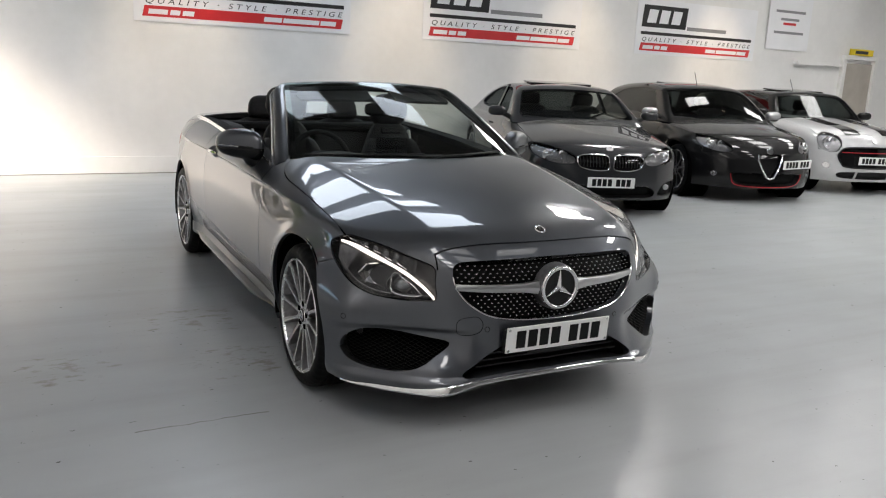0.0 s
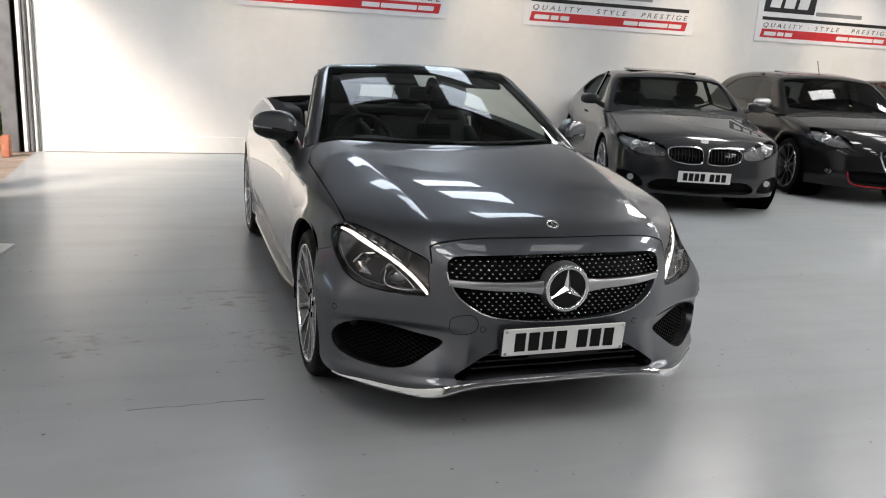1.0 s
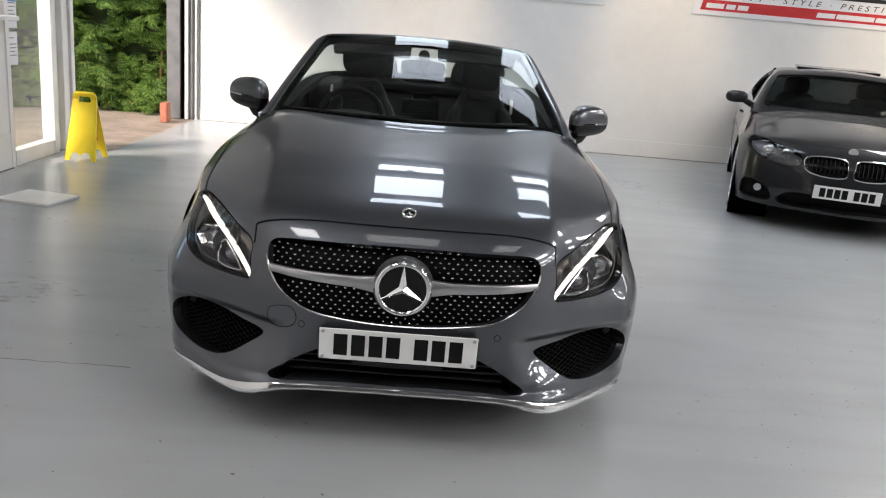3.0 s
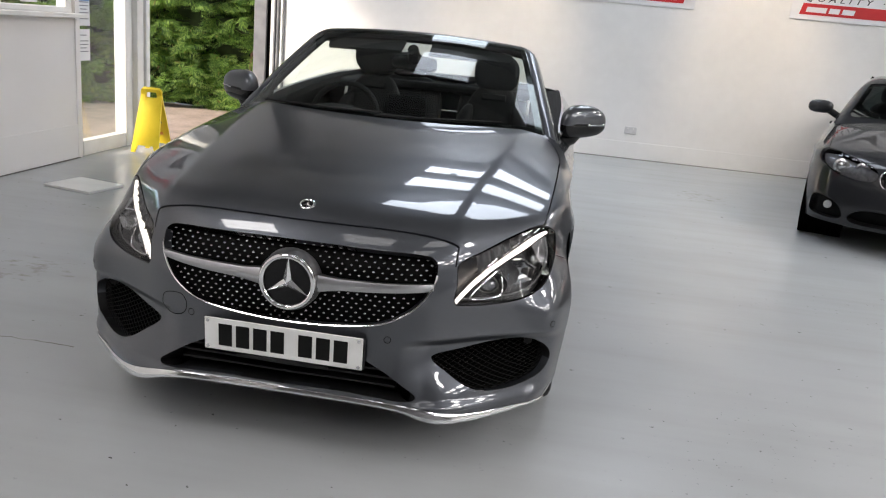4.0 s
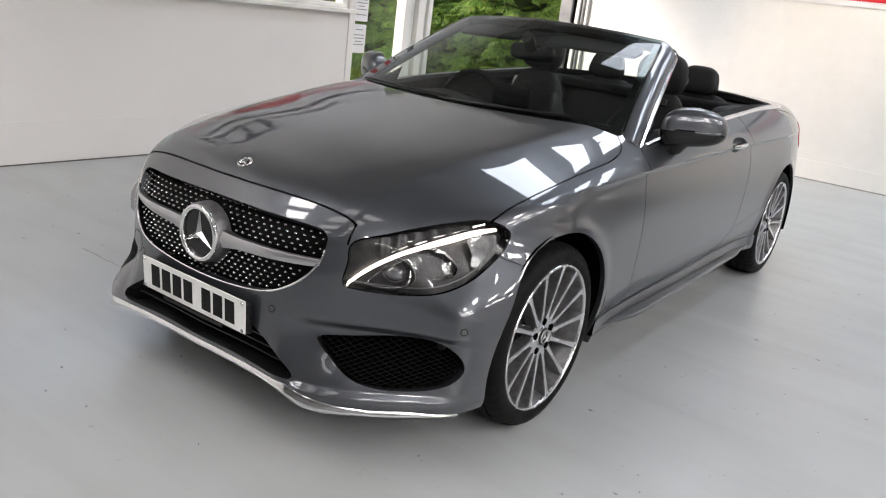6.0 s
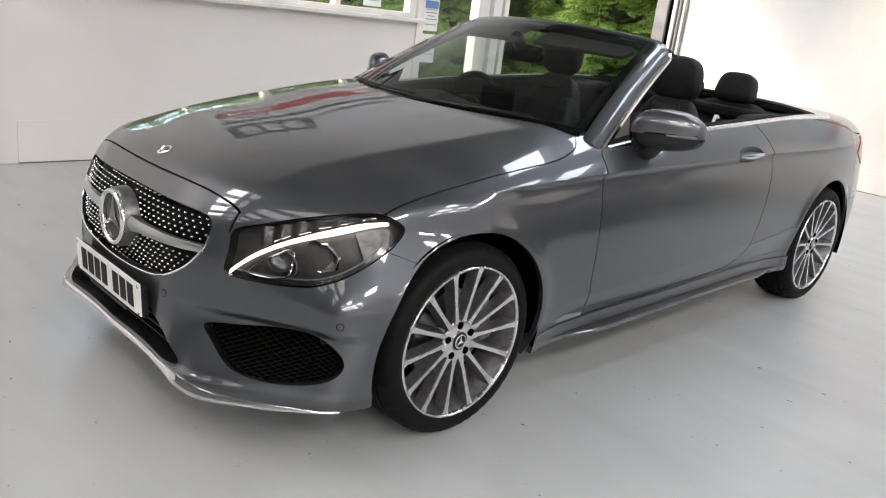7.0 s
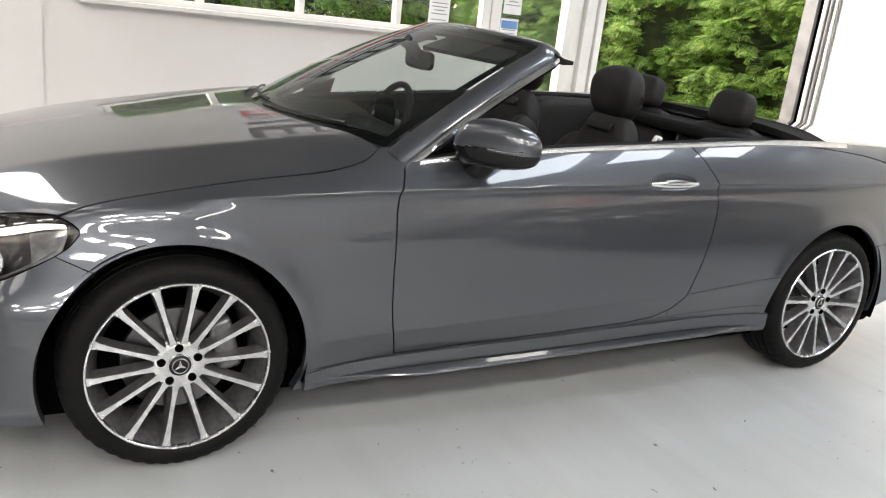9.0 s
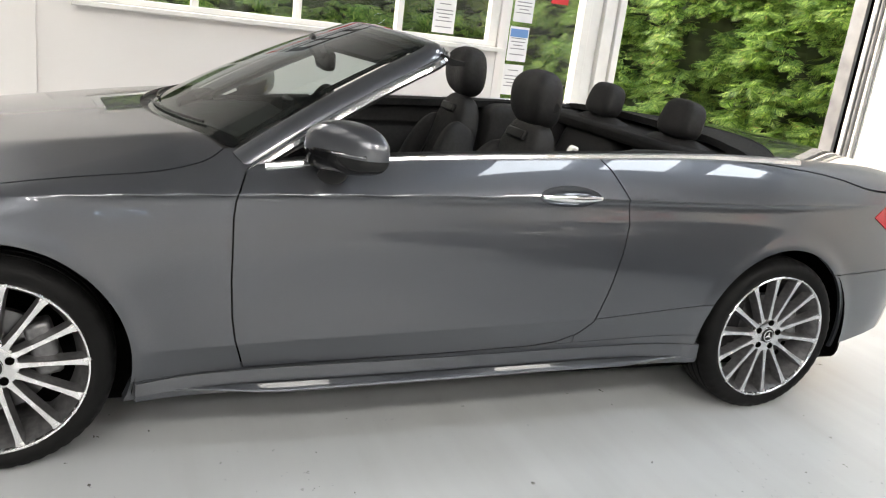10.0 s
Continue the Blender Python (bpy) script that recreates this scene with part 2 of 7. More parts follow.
class Skin:
    """A surface: places, normals and faces, which can be cut along level lines."""

    def __init__(self, v, n, faces):
        self.v, self.n, self.faces = v, n, faces

    def cut(self, field, margin=0.0):
        """The part where field(x, y, z) > margin."""
        f = field(self.v[:, 0], self.v[:, 1], self.v[:, 2]) - margin
        inside = (f > 0).tolist()
        extra_v, extra_n, made, out, base = [], [], {}, [], len(self.v)

        def edge(a, b):
            key = (a, b) if a < b else (b, a)
            if key not in made:
                i, j = key
                t = f[i] / (f[i] - f[j])
                extra_v.append(self.v[i] + t * (self.v[j] - self.v[i]))
                nn = self.n[i] + t * (self.n[j] - self.n[i])
                extra_n.append(nn / (np.linalg.norm(nn) + 1e-9))
                made[key] = base + len(extra_v) - 1
            return made[key]

        for face in self.faces:
            c = sum(inside[i] for i in face)
            if c == len(face):
                out.append(face)
            elif c:
                poly = []
                for k, i in enumerate(face):
                    j = face[k - 1]
                    if inside[i] != inside[j]:
                        poly.append(edge(j, i))
                    if inside[i]:
                        poly.append(i)
                if len(poly) > 2:
                    out.append(tuple(poly))
        v = np.vstack([self.v, np.array(extra_v).reshape(-1, 3)])
        n = np.vstack([self.n, np.array(extra_n).reshape(-1, 3)])
        used = np.unique(np.array([i for face in out for i in face], int)) if out else np.array([], int)
        back = np.full(len(v), -1)
        back[used] = np.arange(len(used))
        back = back.tolist()
        return Skin(v[used], n[used], [tuple(back[i] for i in face) for face in out])

    def mirrored(self):
        s = np.array([-1, 1, 1])
        return Skin(self.v * s, self.n * s, [tuple(reversed(f)) for f in self.faces])

    def joined(self, other):
        k = len(self.v)
        return Skin(np.vstack([self.v, other.v]), np.vstack([self.n, other.n]), self.faces + [tuple(i + k for i in f) for f in other.faces])

    def both(self):
        return self.joined(self.mirrored())

    def moved(self, d):
        """Offset along the normals."""
        return Skin(self.v + self.n * d, self.n, self.faces)

    def rim(self, depth, only=False):
        """Adds returns of that depth along the free edges, off the middle line."""
        count = {}
        for face in self.faces:
            for k, i in enumerate(face):
                e = (face[k - 1], i)
                key = (min(e), max(e))
                count[key] = None if key in count else e
        v, n, faces = list(self.v), list(self.n), [] if only else list(self.faces)
        inner = self.v - self.n * depth
        for e in count.values():
            if e is None or (abs(self.v[e[0]][0]) < 1e-4 and abs(self.v[e[1]][0]) < 1e-4):
                continue
            a, b = e
            q = [self.v[b], self.v[a], inner[a], inner[b]]
            nn = np.cross(q[1] - q[0], q[2] - q[1])
            nn = nn / (np.linalg.norm(nn) + 1e-9)
            k = len(v)
            v += q
            n += [nn] * 4
            faces.append((k, k + 1, k + 2, k + 3))
        return Skin(np.array(v), np.array(n), faces)

    def mesh(self, name):
        me = bpy.data.meshes.new(name)
        me.from_pydata(self.v.tolist(), [], self.faces)
        me.polygons.foreach_set("use_smooth", [True] * len(me.polygons))
        me.normals_split_custom_set_from_vertices(self.n.tolist())
        return me


def put_mesh(name, verts, faces, smooth=True):
    me = bpy.data.meshes.new(name)
    me.from_pydata([tuple(map(float, v)) for v in verts], [], [tuple(map(int, f)) for f in faces])
    me.polygons.foreach_set("use_smooth", [smooth] * len(me.polygons))
    if smooth:
        me.set_sharp_from_angle(angle=radians(38))
    return me


def part(name, data, material, parent=None, label=""):
    """Links a mesh, a bmesh or a Skin as one object under a thing or a part."""
    if isinstance(data, Skin):
        data = data.mesh(name)
    elif isinstance(data, bmesh.types.BMesh):
        me = bpy.data.meshes.new(name)
        data.to_mesh(me)
        data.free()
        data = me
    for m in material if isinstance(material, (list, tuple)) else [material]:
        data.materials.append(m)
    ob = new(name, data)
    ob.parent = parent
    if label:
        ob["label"] = label
    return ob


def islands(me):
    """The loose pieces of a mesh as meshes of their own, largest first."""
    n = len(me.vertices)
    root = list(range(n))

    def top_of(i):
        while root[i] != i:
            root[i] = root[root[i]]
            i = root[i]
        return i

    for e in me.edges:
        a, b = top_of(e.vertices[0]), top_of(e.vertices[1])
        root[a] = b
    packs = {}
    for p in me.polygons:
        packs.setdefault(top_of(p.vertices[0]), []).append(tuple(p.vertices))
    out = []
    for faces in packs.values():
        ids = sorted({i for f in faces for i in f})
        at = {i: k for k, i in enumerate(ids)}
        out.append(put_mesh(me.name, [me.vertices[i].co for i in ids], [[at[i] for i in f] for f in faces], False))
    return sorted(out, key=lambda q: -len(q.vertices))


def thing(name, label, category, place=(0, 0, 0), turn=0.0, group="", kind=""):
    ob = new(name)
    ob.empty_display_size = 0.2
    ob.matrix_basis = pose(*place, 0, 0, turn)
    return tagged(ob, label, category, group, kind)


def rbox(size, at=(0, 0, 0), r=0.01, seg=2, m=None):
    """A box with rounded edges."""
    bm = bmesh.new()
    bmesh.ops.create_cube(bm, size=1)
    bmesh.ops.scale(bm, vec=size, verts=bm.verts)
    r = min(r, min(size) * 0.49)
    if r > 0:
        bmesh.ops.bevel(bm, geom=bm.edges[:], offset=r, segments=seg, affect="EDGES", profile=0.5)
        bm.normal_update()
        for f in bm.faces:
            f.smooth = seg > 1 and max(map(abs, f.normal)) < 0.999
    bmesh.ops.translate(bm, vec=at, verts=bm.verts)
    if m is not None:
        bmesh.ops.transform(bm, matrix=m, verts=bm.verts)
    return bm


def merge(*bms):
    out = bmesh.new()
    for b in bms:
        me = bpy.data.meshes.new("tmp")
        b.to_mesh(me)
        b.free()
        out.from_mesh(me)
        bpy.data.meshes.remove(me)
    return out


def disc(radius, depth, m, seg=32, r2=None, bevel=0.0):
    """A disc or cone along z, laid by m."""
    bm = bmesh.new()
    bmesh.ops.create_cone(bm, cap_ends=True, segments=seg, radius1=radius, radius2=radius if r2 is None else r2, depth=depth)
    if bevel:
        bmesh.ops.bevel(bm, geom=[e for e in bm.edges if len(e.link_faces) == 2 and e.calc_face_angle(0) > 0.6], offset=bevel, segments=2, affect="EDGES", profile=0.5)
    bmesh.ops.transform(bm, matrix=m, verts=bm.verts)
    for f in bm.faces:
        f.smooth = len(f.verts) == 4
    return bm


def lathe(profile, m=None, seg=64, closed=False, smooth=True):
    """Turns (radius, height) pairs round z."""
    n = len(profile)
    verts, faces = [], []
    for i in range(seg):
        a = 2 * math.pi * i / seg
        for r, z in profile:
            verts.append(Vector((r * math.cos(a), r * math.sin(a), z)))
    for i in range(seg):
        for k in range(n if closed else n - 1):
            a, b = i * n + k, i * n + (k + 1) % n
            c, d = ((i + 1) % seg) * n + (k + 1) % n, ((i + 1) % seg) * n + k
            faces.append((a, d, c, b))
    if m is not None:
        verts = [m @ v for v in verts]
    return put_mesh("lathe", verts, faces, smooth)


def sweep(points, profile, up=(0, 0, 1), closed=False, scale=None, caps=True):
    """Sweeps a closed 2D profile (side, up) along points."""
    p = np.array(points, float)
    t = np.gradient(p, axis=0) if not closed else np.roll(p, -1, 0) - np.roll(p, 1, 0)
    ups = np.broadcast_to(np.array(up, float), p.shape)
    t = t / np.linalg.norm(t, axis=1, keepdims=True)
    side = np.cross(t, ups)
    side = side / np.linalg.norm(side, axis=1, keepdims=True)
    ups = np.cross(side, t)
    n, k = len(p), len(profile)
    verts = []
    for i in range(n):
        s = 1 if scale is None else scale[i]
        verts += [p[i] + s * (a * side[i] + b * ups[i]) for a, b in profile]
    faces = []
    for i in range(n if closed else n - 1):
        j = (i + 1) % n
        faces += [(i * k + q, i * k + (q + 1) % k, j * k + (q + 1) % k, j * k + q) for q in range(k)]
    if caps and not closed:
        faces += [tuple(reversed(range(k))), tuple(range((n - 1) * k, n * k))]
    return put_mesh("sweep", verts, faces)


def ring(r, n=8, ry=None):
    return [(r * math.cos(2 * math.pi * i / n), (ry or r) * math.sin(2 * math.pi * i / n)) for i in range(n)]


def superel(size, at=(0, 0, 0), e=0.5, e2=None, nu=28, nv=14, warp=None):
    """A rounded cushion shape: half sizes, squareness (1 is an ellipsoid, 0.2 nearly a box)."""
    e2 = e if e2 is None else e2
    sp = lambda c, q: math.copysign(abs(c) ** q, c)  # noqa: E731
    verts, faces = [], []
    for j in range(nv + 1):
        b = -math.pi / 2 + math.pi * j / nv
        for i in range(nu):
            a = 2 * math.pi * i / nu
            v = Vector((size[0] * sp(math.cos(b), e2) * sp(math.cos(a), e), size[1] * sp(math.cos(b), e2) * sp(math.sin(a), e), size[2] * sp(math.sin(b), e2)))
            if warp:
                v = warp(v)
            verts.append(v + Vector(at))
    for j in range(nv):
        for i in range(nu):
            a, b = j * nu + i, j * nu + (i + 1) % nu
            faces.append((a, b, b + nu, a + nu))
    me = put_mesh("cushion", verts, faces)
    return me


def mesh_join(*meshes):
    bm = bmesh.new()
    for me in meshes:
        bm.from_mesh(me)
        bpy.data.meshes.remove(me)
    return bm

# ---------------------------------------------------------------- the showroom
def floor_material():
    m = material("painted_concrete", (0.36, 0.375, 0.385), 0.26)
    t = m.node_tree
    n, l, b = t.nodes, t.links, t.nodes["Principled BSDF"]
    co = n.new("ShaderNodeTexCoord")

    def noise_at(scale, detail, stretch=(1, 1, 1), rough=0.6):
        mp = n.new("ShaderNodeMapping")
        mp.inputs["Scale"].default_value = stretch
        l.new(co.outputs["Object"], mp.inputs[0])
        k = n.new("ShaderNodeTexNoise")
        k.inputs["Scale"].default_value, k.inputs["Detail"].default_value, k.inputs["Roughness"].default_value = scale, detail, rough
        l.new(mp.outputs[0], k.inputs["Vector"])
        return k.outputs[0]

    def ramp(src, p0, p1, c0, c1):
        r = n.new("ShaderNodeValToRGB")
        r.color_ramp.elements[0].position, r.color_ramp.elements[1].position = p0, p1
        r.color_ramp.elements[0].color, r.color_ramp.elements[1].color = (*c0, 1), (*c1, 1)
        l.new(src, r.inputs[0])
        return r.outputs[0]

    def mix(kind, fac, a, b_):
        x = n.new("ShaderNodeMix")
        x.data_type, x.blend_type = "RGBA", kind
        if isinstance(fac, float):
            x.inputs[0].default_value = fac
        else:
            l.new(fac, x.inputs[0])
        l.new(a, x.inputs[6])
        l.new(b_, x.inputs[7])
        return x.outputs[2]

    base = ramp(noise_at(0.7, 3, (1, 1, 1), 0.5), 0.3, 0.7, (0.398, 0.414, 0.426), (0.438, 0.454, 0.464))
    wear = ramp(noise_at(1.6, 3, (1, 1.8, 1), 0.5), 0.3, 0.8, (1, 1, 1), (0.925, 0.925, 0.915))
    specks = ramp(noise_at(34, 3), 0.665, 0.70, (1, 1, 1), (0.40, 0.39, 0.37))
    patch = ramp(noise_at(0.9, 3), 0.52, 0.72, (0, 0, 0), (1, 1, 1))
    chips = ramp(noise_at(17.0, 3, (1, 1.4, 1)), 0.712, 0.725, (1, 1, 1), (0.28, 0.27, 0.25))
    scuffs = ramp(noise_at(1.3, 4, (0.3, 4.0, 1), 0.55), 0.45, 0.75, (1, 1, 1), (0.93, 0.925, 0.91))
    col = mix("MULTIPLY", 1.0, base, wear)
    col = mix("MULTIPLY", 1.0, col, chips)
    col = mix("MULTIPLY", 0.9, col, scuffs)
    col = mix("MULTIPLY", patch, col, specks)
    # paint worn through where cars have turned
    worn = None
    for px, py, pr in ((-1.12, 1.15, 0.55), (-1.02, 0.42, 0.5), (-1.85, 0.55, 0.45), (2.3, 5.2, 0.6)):
        d = n.new("ShaderNodeVectorMath")
        d.operation = "DISTANCE"
        d.inputs[1].default_value = (px, py, 0)
        l.new(co.outputs["Object"], d.inputs[0])
        k = n.new("ShaderNodeMapRange")
        k.interpolation_type = "SMOOTHSTEP"
        k.inputs["From Min"].default_value, k.inputs["From Max"].default_value = pr, pr * 0.2
        k.inputs["To Min"].default_value, k.inputs["To Max"].default_value = 0.0, 0.20
        l.new(d.outputs["Value"], k.inputs[0])
        if worn is None:
            worn = k.outputs[0]
        else:
            a = n.new("ShaderNodeMath")
            a.operation = "MAXIMUM"
            l.new(worn, a.inputs[0])
            l.new(k.outputs[0], a.inputs[1])
            worn = a.outputs[0]
    s_ = n.new("ShaderNodeMath")
    s_.operation = "ADD"
    l.new(worn, s_.inputs[0])
    l.new(noise_at(13, 5, (0.7, 1.5, 1), 0.62), s_.inputs[1])
    col = mix("MULTIPLY", 1.0, col, ramp(s_.outputs[0], 0.72, 0.86, (1, 1, 1), (0.70, 0.655, 0.58)))
    l.new(col, b.inputs["Base Color"])
    return m


m_floor = floor_material()
m_crack = material("crack_dirt", (0.12, 0.11, 0.10), 0.8)
m_wall = vary(material("white_wall", (0.8, 0.79, 0.77), 0.6), ((0.77, 0.76, 0.74), (0.83, 0.82, 0.80)), 1.2, bump=0.04, second=(9, 0.97))
m_panel = vary(material("white_panel", (0.80, 0.77, 0.75), 0.45), ((0.78, 0.75, 0.73), (0.82, 0.79, 0.77)), 1.0)
m_ceiling = vary(material("roof_lining", (0.09, 0.09, 0.095), 0.6), ((0.36, 0.36, 0.365), (0.44, 0.44, 0.445)), 2)
m_purlin = vary(material("purlin_steel", (0.16, 0.16, 0.165), 0.55), ((0.13, 0.13, 0.135), (0.19, 0.19, 0.195)), 3)
m_skylight = material("rooflight_sheet", (0.8, 0.82, 0.84), 0.5)
m_frame = vary(material("white_frame", (0.78, 0.77, 0.74), 0.4), ((0.74, 0.73, 0.70), (0.81, 0.80, 0.77)), 5)
m_steel = vary(material("grey_steel", (0.30, 0.31, 0.32), 0.45, 0.2), ((0.12, 0.124, 0.128), (0.17, 0.174, 0.178)), 6, rough=(0.35, 0.55))
m_pane = clear("window_pane", (0.93, 0.96, 0.94), 1.45)
m_paving = vary(material("brown_paving", (0.33, 0.25, 0.2), 0.8), ((0.27, 0.21, 0.17), (0.40, 0.31, 0.25)), 3, bump=0.3, second=(30, 0.75))
m_paper = vary(material("paper", (0.8, 0.8, 0.8), 0.7), ((0.78, 0.78, 0.78), (0.83, 0.83, 0.83)), 8)
m_ink = material("grey_print", (0.25, 0.25, 0.26), 0.7)
m_blue = material("blue_print", (0.12, 0.27, 0.55), 0.6)
m_red = vary(material("red_vinyl", (0.62, 0.03, 0.035), 0.35), ((0.58, 0.025, 0.03), (0.66, 0.035, 0.04)), 5)
m_vinyl = vary(material("white_vinyl", (0.82, 0.82, 0.83), 0.3), ((0.79, 0.79, 0.80), (0.84, 0.84, 0.85)), 2, bump=0.06, bump_scale=3)
m_vinyl_black = material("black_vinyl", (0.015, 0.015, 0.016), 0.3)
m_yellow = vary(material("yellow_plastic", (0.80, 0.56, 0.02), 0.35), ((0.82, 0.60, 0.015), (0.90, 0.68, 0.03)), 8)

# dimness of the room's unseen end, put into the wall's grey
m_end = vary(material("darkened_end_wall", (0.2, 0.2, 0.2), 0.6), ((0.10, 0.10, 0.102), (0.15, 0.15, 0.152)), 1.0)
WALL_X, WALL_Y, DOOR_Y0, DOOR_Y1 = -3.36, 7.44, 4.62, 7.44


def block(name, lo, hi, mat, label="", category="", kind="structure", r=0.0, parent=None):
    size = [b - a for a, b in zip(lo, hi)]
    ob = part(name, rbox(size, [(a + b) / 2 for a, b in zip(lo, hi)], r, 2), mat, parent)
    return tagged(ob, label, category, "", kind if parent is None else "")


tagged(part("floor", merge(rbox((19.0, 16.44, 0.2), (6.5, -0.78, -0.1), 0), rbox((0.46, 13.62, 0.2), (-3.23, -2.19, -0.1), 0)), m_floor), "glossy grey painted concrete showroom floor, worn and stained", "floor", "", "structure")
crack_rng = random.Random(3)
for x0, x1, y0 in ((-1.62, -1.08, -0.255),):
    n_ = 16
    pts_ = [(x0 + (x1 - x0) * i / (n_ - 1), y0 + crack_rng.uniform(-0.006, 0.006), 0.0) for i in range(n_)]
    part("floor_crack", sweep(pts_, [(-0.003, 0.0002), (0.003, 0.0002), (0.0, 0.0006)], scale=[0.3 + crack_rng.random() for _ in pts_]), m_crack, bpy.data.objects["floor"])
tagged(part("ground", rbox((40, 60, 0.2), (-23.0, 0, -0.108), 0), m_paving), "brown paved ground outside the open doorway", "paving", "", "structure")
block("wall_north", (WALL_X + 0.025, WALL_Y, -0.1), (16, WALL_Y + 0.2, ROOF_Z), m_wall, "white painted back wall of the showroom", "wall")
block("wall_east", (16, -9, -0.1), (16.2, WALL_Y + 0.2, ROOF_Z), m_wall, "white painted showroom side wall", "wall")
# unseen closing wall, kept dark so the car noses reflect less
block("wall_south", (WALL_X, -9.2, -0.1), (16.2, -9, ROOF_Z), m_end, "unseen showroom end wall, coloured dark to dim reflections", "wall")
block("baseboard", (-2.9, WALL_Y - 0.018, 0), (16, WALL_Y, 0.215), m_wall, "white skirting board along the back wall", "skirting")
WX0, WX1 = WALL_X - 0.14, WALL_X
block("baseboard_gap", (-2.9, WALL_Y - 0.024, -0.001), (16, WALL_Y - 0.018, 0.007), m_crack, "dark dirty joint at the foot of the skirting", "joint")
block("trim_gap", (WX1 - 0.004, -0.10, -0.001), (WX1 + 0.003, 3.42, 0.008), m_crack, "dark joint at the foot of the boarded wall", "joint")
block("wall_west", (WX0, -9, -0.1), (WX1 - 0.012, 3.42, 1.20), m_panel, "white boarded wall below the windows", "wall")
block("trim_west", (WX1 - 0.012, -0.10, 0.0), (WX1 - 0.004, 3.42, 0.295), m_panel, "white plinth board at the foot of the wall", "skirting")
block("trim_west_pier", (WX1 - 0.012, -9, 0.0), (WX1 + 0.02, -0.22, 1.20), m_panel, "white boarded pier", "wall")
block("wall_west_above", (WX0, -9, 1.70), (WX1, 3.50, ROOF_Z), m_panel, "white wall above the windows", "wall")

block("wall_west_over_screen", (WX0, 3.50, 2.45), (WX1, DOOR_Y0, ROOF_Z), m_panel, "white wall above the glazed screen", "wall")
block("wall_west_over_door", (WX0, DOOR_Y0, 2.9), (WX1, DOOR_Y1, ROOF_Z), m_panel, "white wall above the tall doorway", "wall")
# windows over the boarded wall
win = thing("window_1", "long white-framed window looking out on a hedge", "window", kind="structure")
part("window_sill", rbox((0.30, 3.40, 0.035), (-3.40, 1.715, 1.218), 0.006), m_frame, win)
part("window_head", rbox((0.09, 3.36, 0.05), (-3.43, 1.715, 1.672), 0.006), m_frame, win)
part("window_rail", rbox((0.09, 3.36, 0.045), (-3.43, 1.715, 1.258), 0.006), m_frame, win)
posts = (0.07, 0.86, 1.645, 2.495, 3.355)
for y in posts:
    part("window_post", rbox((0.085, 0.055 if y < 3.3 else 0.085, 0.40), (-3.43, y, 1.462), 0.006), m_frame, win)
for a, b in zip(posts, posts[1:]):
    p = part("pane", rbox((0.008, b - a - 0.055, 0.38), (-3.44, (a + b) / 2, 1.462), 0), m_pane, win)
    p.visible_shadow = False
block("wall_west_end", (WX0, -9, 1.20), (WX1 - 0.008, 0.04, 1.70), m_panel, "white wall beside the window", "wall")
block("wall_west_pier", (WX0, 3.40, -0.1), (WX1, 3.455, 1.70), m_panel, "narrow white pier between window and glazed screen", "wall")

# glazed screen beside the doorway
scr = thing("window_2", "full-height glazed screen with notices stuck on it", "window", kind="structure")
for y, w in ((3.483, 0.052), (4.262, 0.085), (4.50, 0.12), (4.612, 0.07)):
    part("screen_post", rbox((0.09 if y < 4 else 0.12 if w > 0.08 else 0.16, w, 2.45), (-3.43, y, 1.225), 0.008), m_frame, scr)
part("screen_rail", rbox((0.1, 0.71, 0.13), (-3.43, 3.865, 0.065), 0.006), m_frame, scr)
part("screen_rail", rbox((0.1, 0.71, 0.09), (-3.43, 3.865, 2.40), 0.006), m_frame, scr)
part("leaf_panel", rbox((0.05, 0.13, 2.4), (-3.45, 4.372, 1.2), 0.006), m_frame, scr)
pp = part("pane", rbox((0.008, 0.71, 2.23), (-3.44, 3.865, 1.245), 0), m_pane, scr)
pp.visible_shadow = False


def notice(y, z, w, h, blue=0.0, red=False):
    n = tagged(part("notice", rbox((0.002, w, h), (-3.43, y, z), 0), m_red if red else m_paper), "red printed notice stuck on the glass" if red else "white printed paper notice stuck on the glass", "notice", "notices on the glass")
    k = 0
    zz = z + h / 2 - 0.05
    while zz > z - h / 2 + 0.04 and not red:
        part("print_bar", rbox((0.001, w * (0.75 if k % 3 else 0.5), 0.008), (-3.4283, y, zz), 0), m_ink, n)
        zz -= 0.03 if k % 4 else 0.05
        k += 1
    if blue:
        part("print_patch", rbox((0.001, w * 0.9, blue), (-3.4282, y, z + h / 2 - blue / 2 - 0.02), 0), m_blue, n)


notice(3.645, 1.605, 0.19, 0.27)
notice(3.632, 1.28, 0.19, 0.30, blue=0.07)
notice(3.62, 0.965, 0.20, 0.27)
notice(3.99, 1.70, 0.17, 0.07, red=True)
notice(2.90, 1.445, 0.20, 0.29)

# steel door post, pipes and the sliding-door track at the corner
post = tagged(part("door_post", rbox((0.17, 0.09, ROOF_Z), (-3.25, 7.395, ROOF_Z / 2), 0.006), m_steel), "tall grey steel doorway post", "door post", "", "structure")
part("door_channel", rbox((0.05, 0.05, ROOF_Z), (-3.140, 7.414, ROOF_Z / 2), 0.004), m_dark, post)
part("door_guide", rbox((0.04, 0.06, ROOF_Z), (-3.095, 7.409, ROOF_Z / 2), 0.004), m_frame, post)
part("channel_edge", rbox((0.018, 0.06, ROOF_Z), (-3.063, 7.409, ROOF_Z / 2), 0.004), m_steel, post)
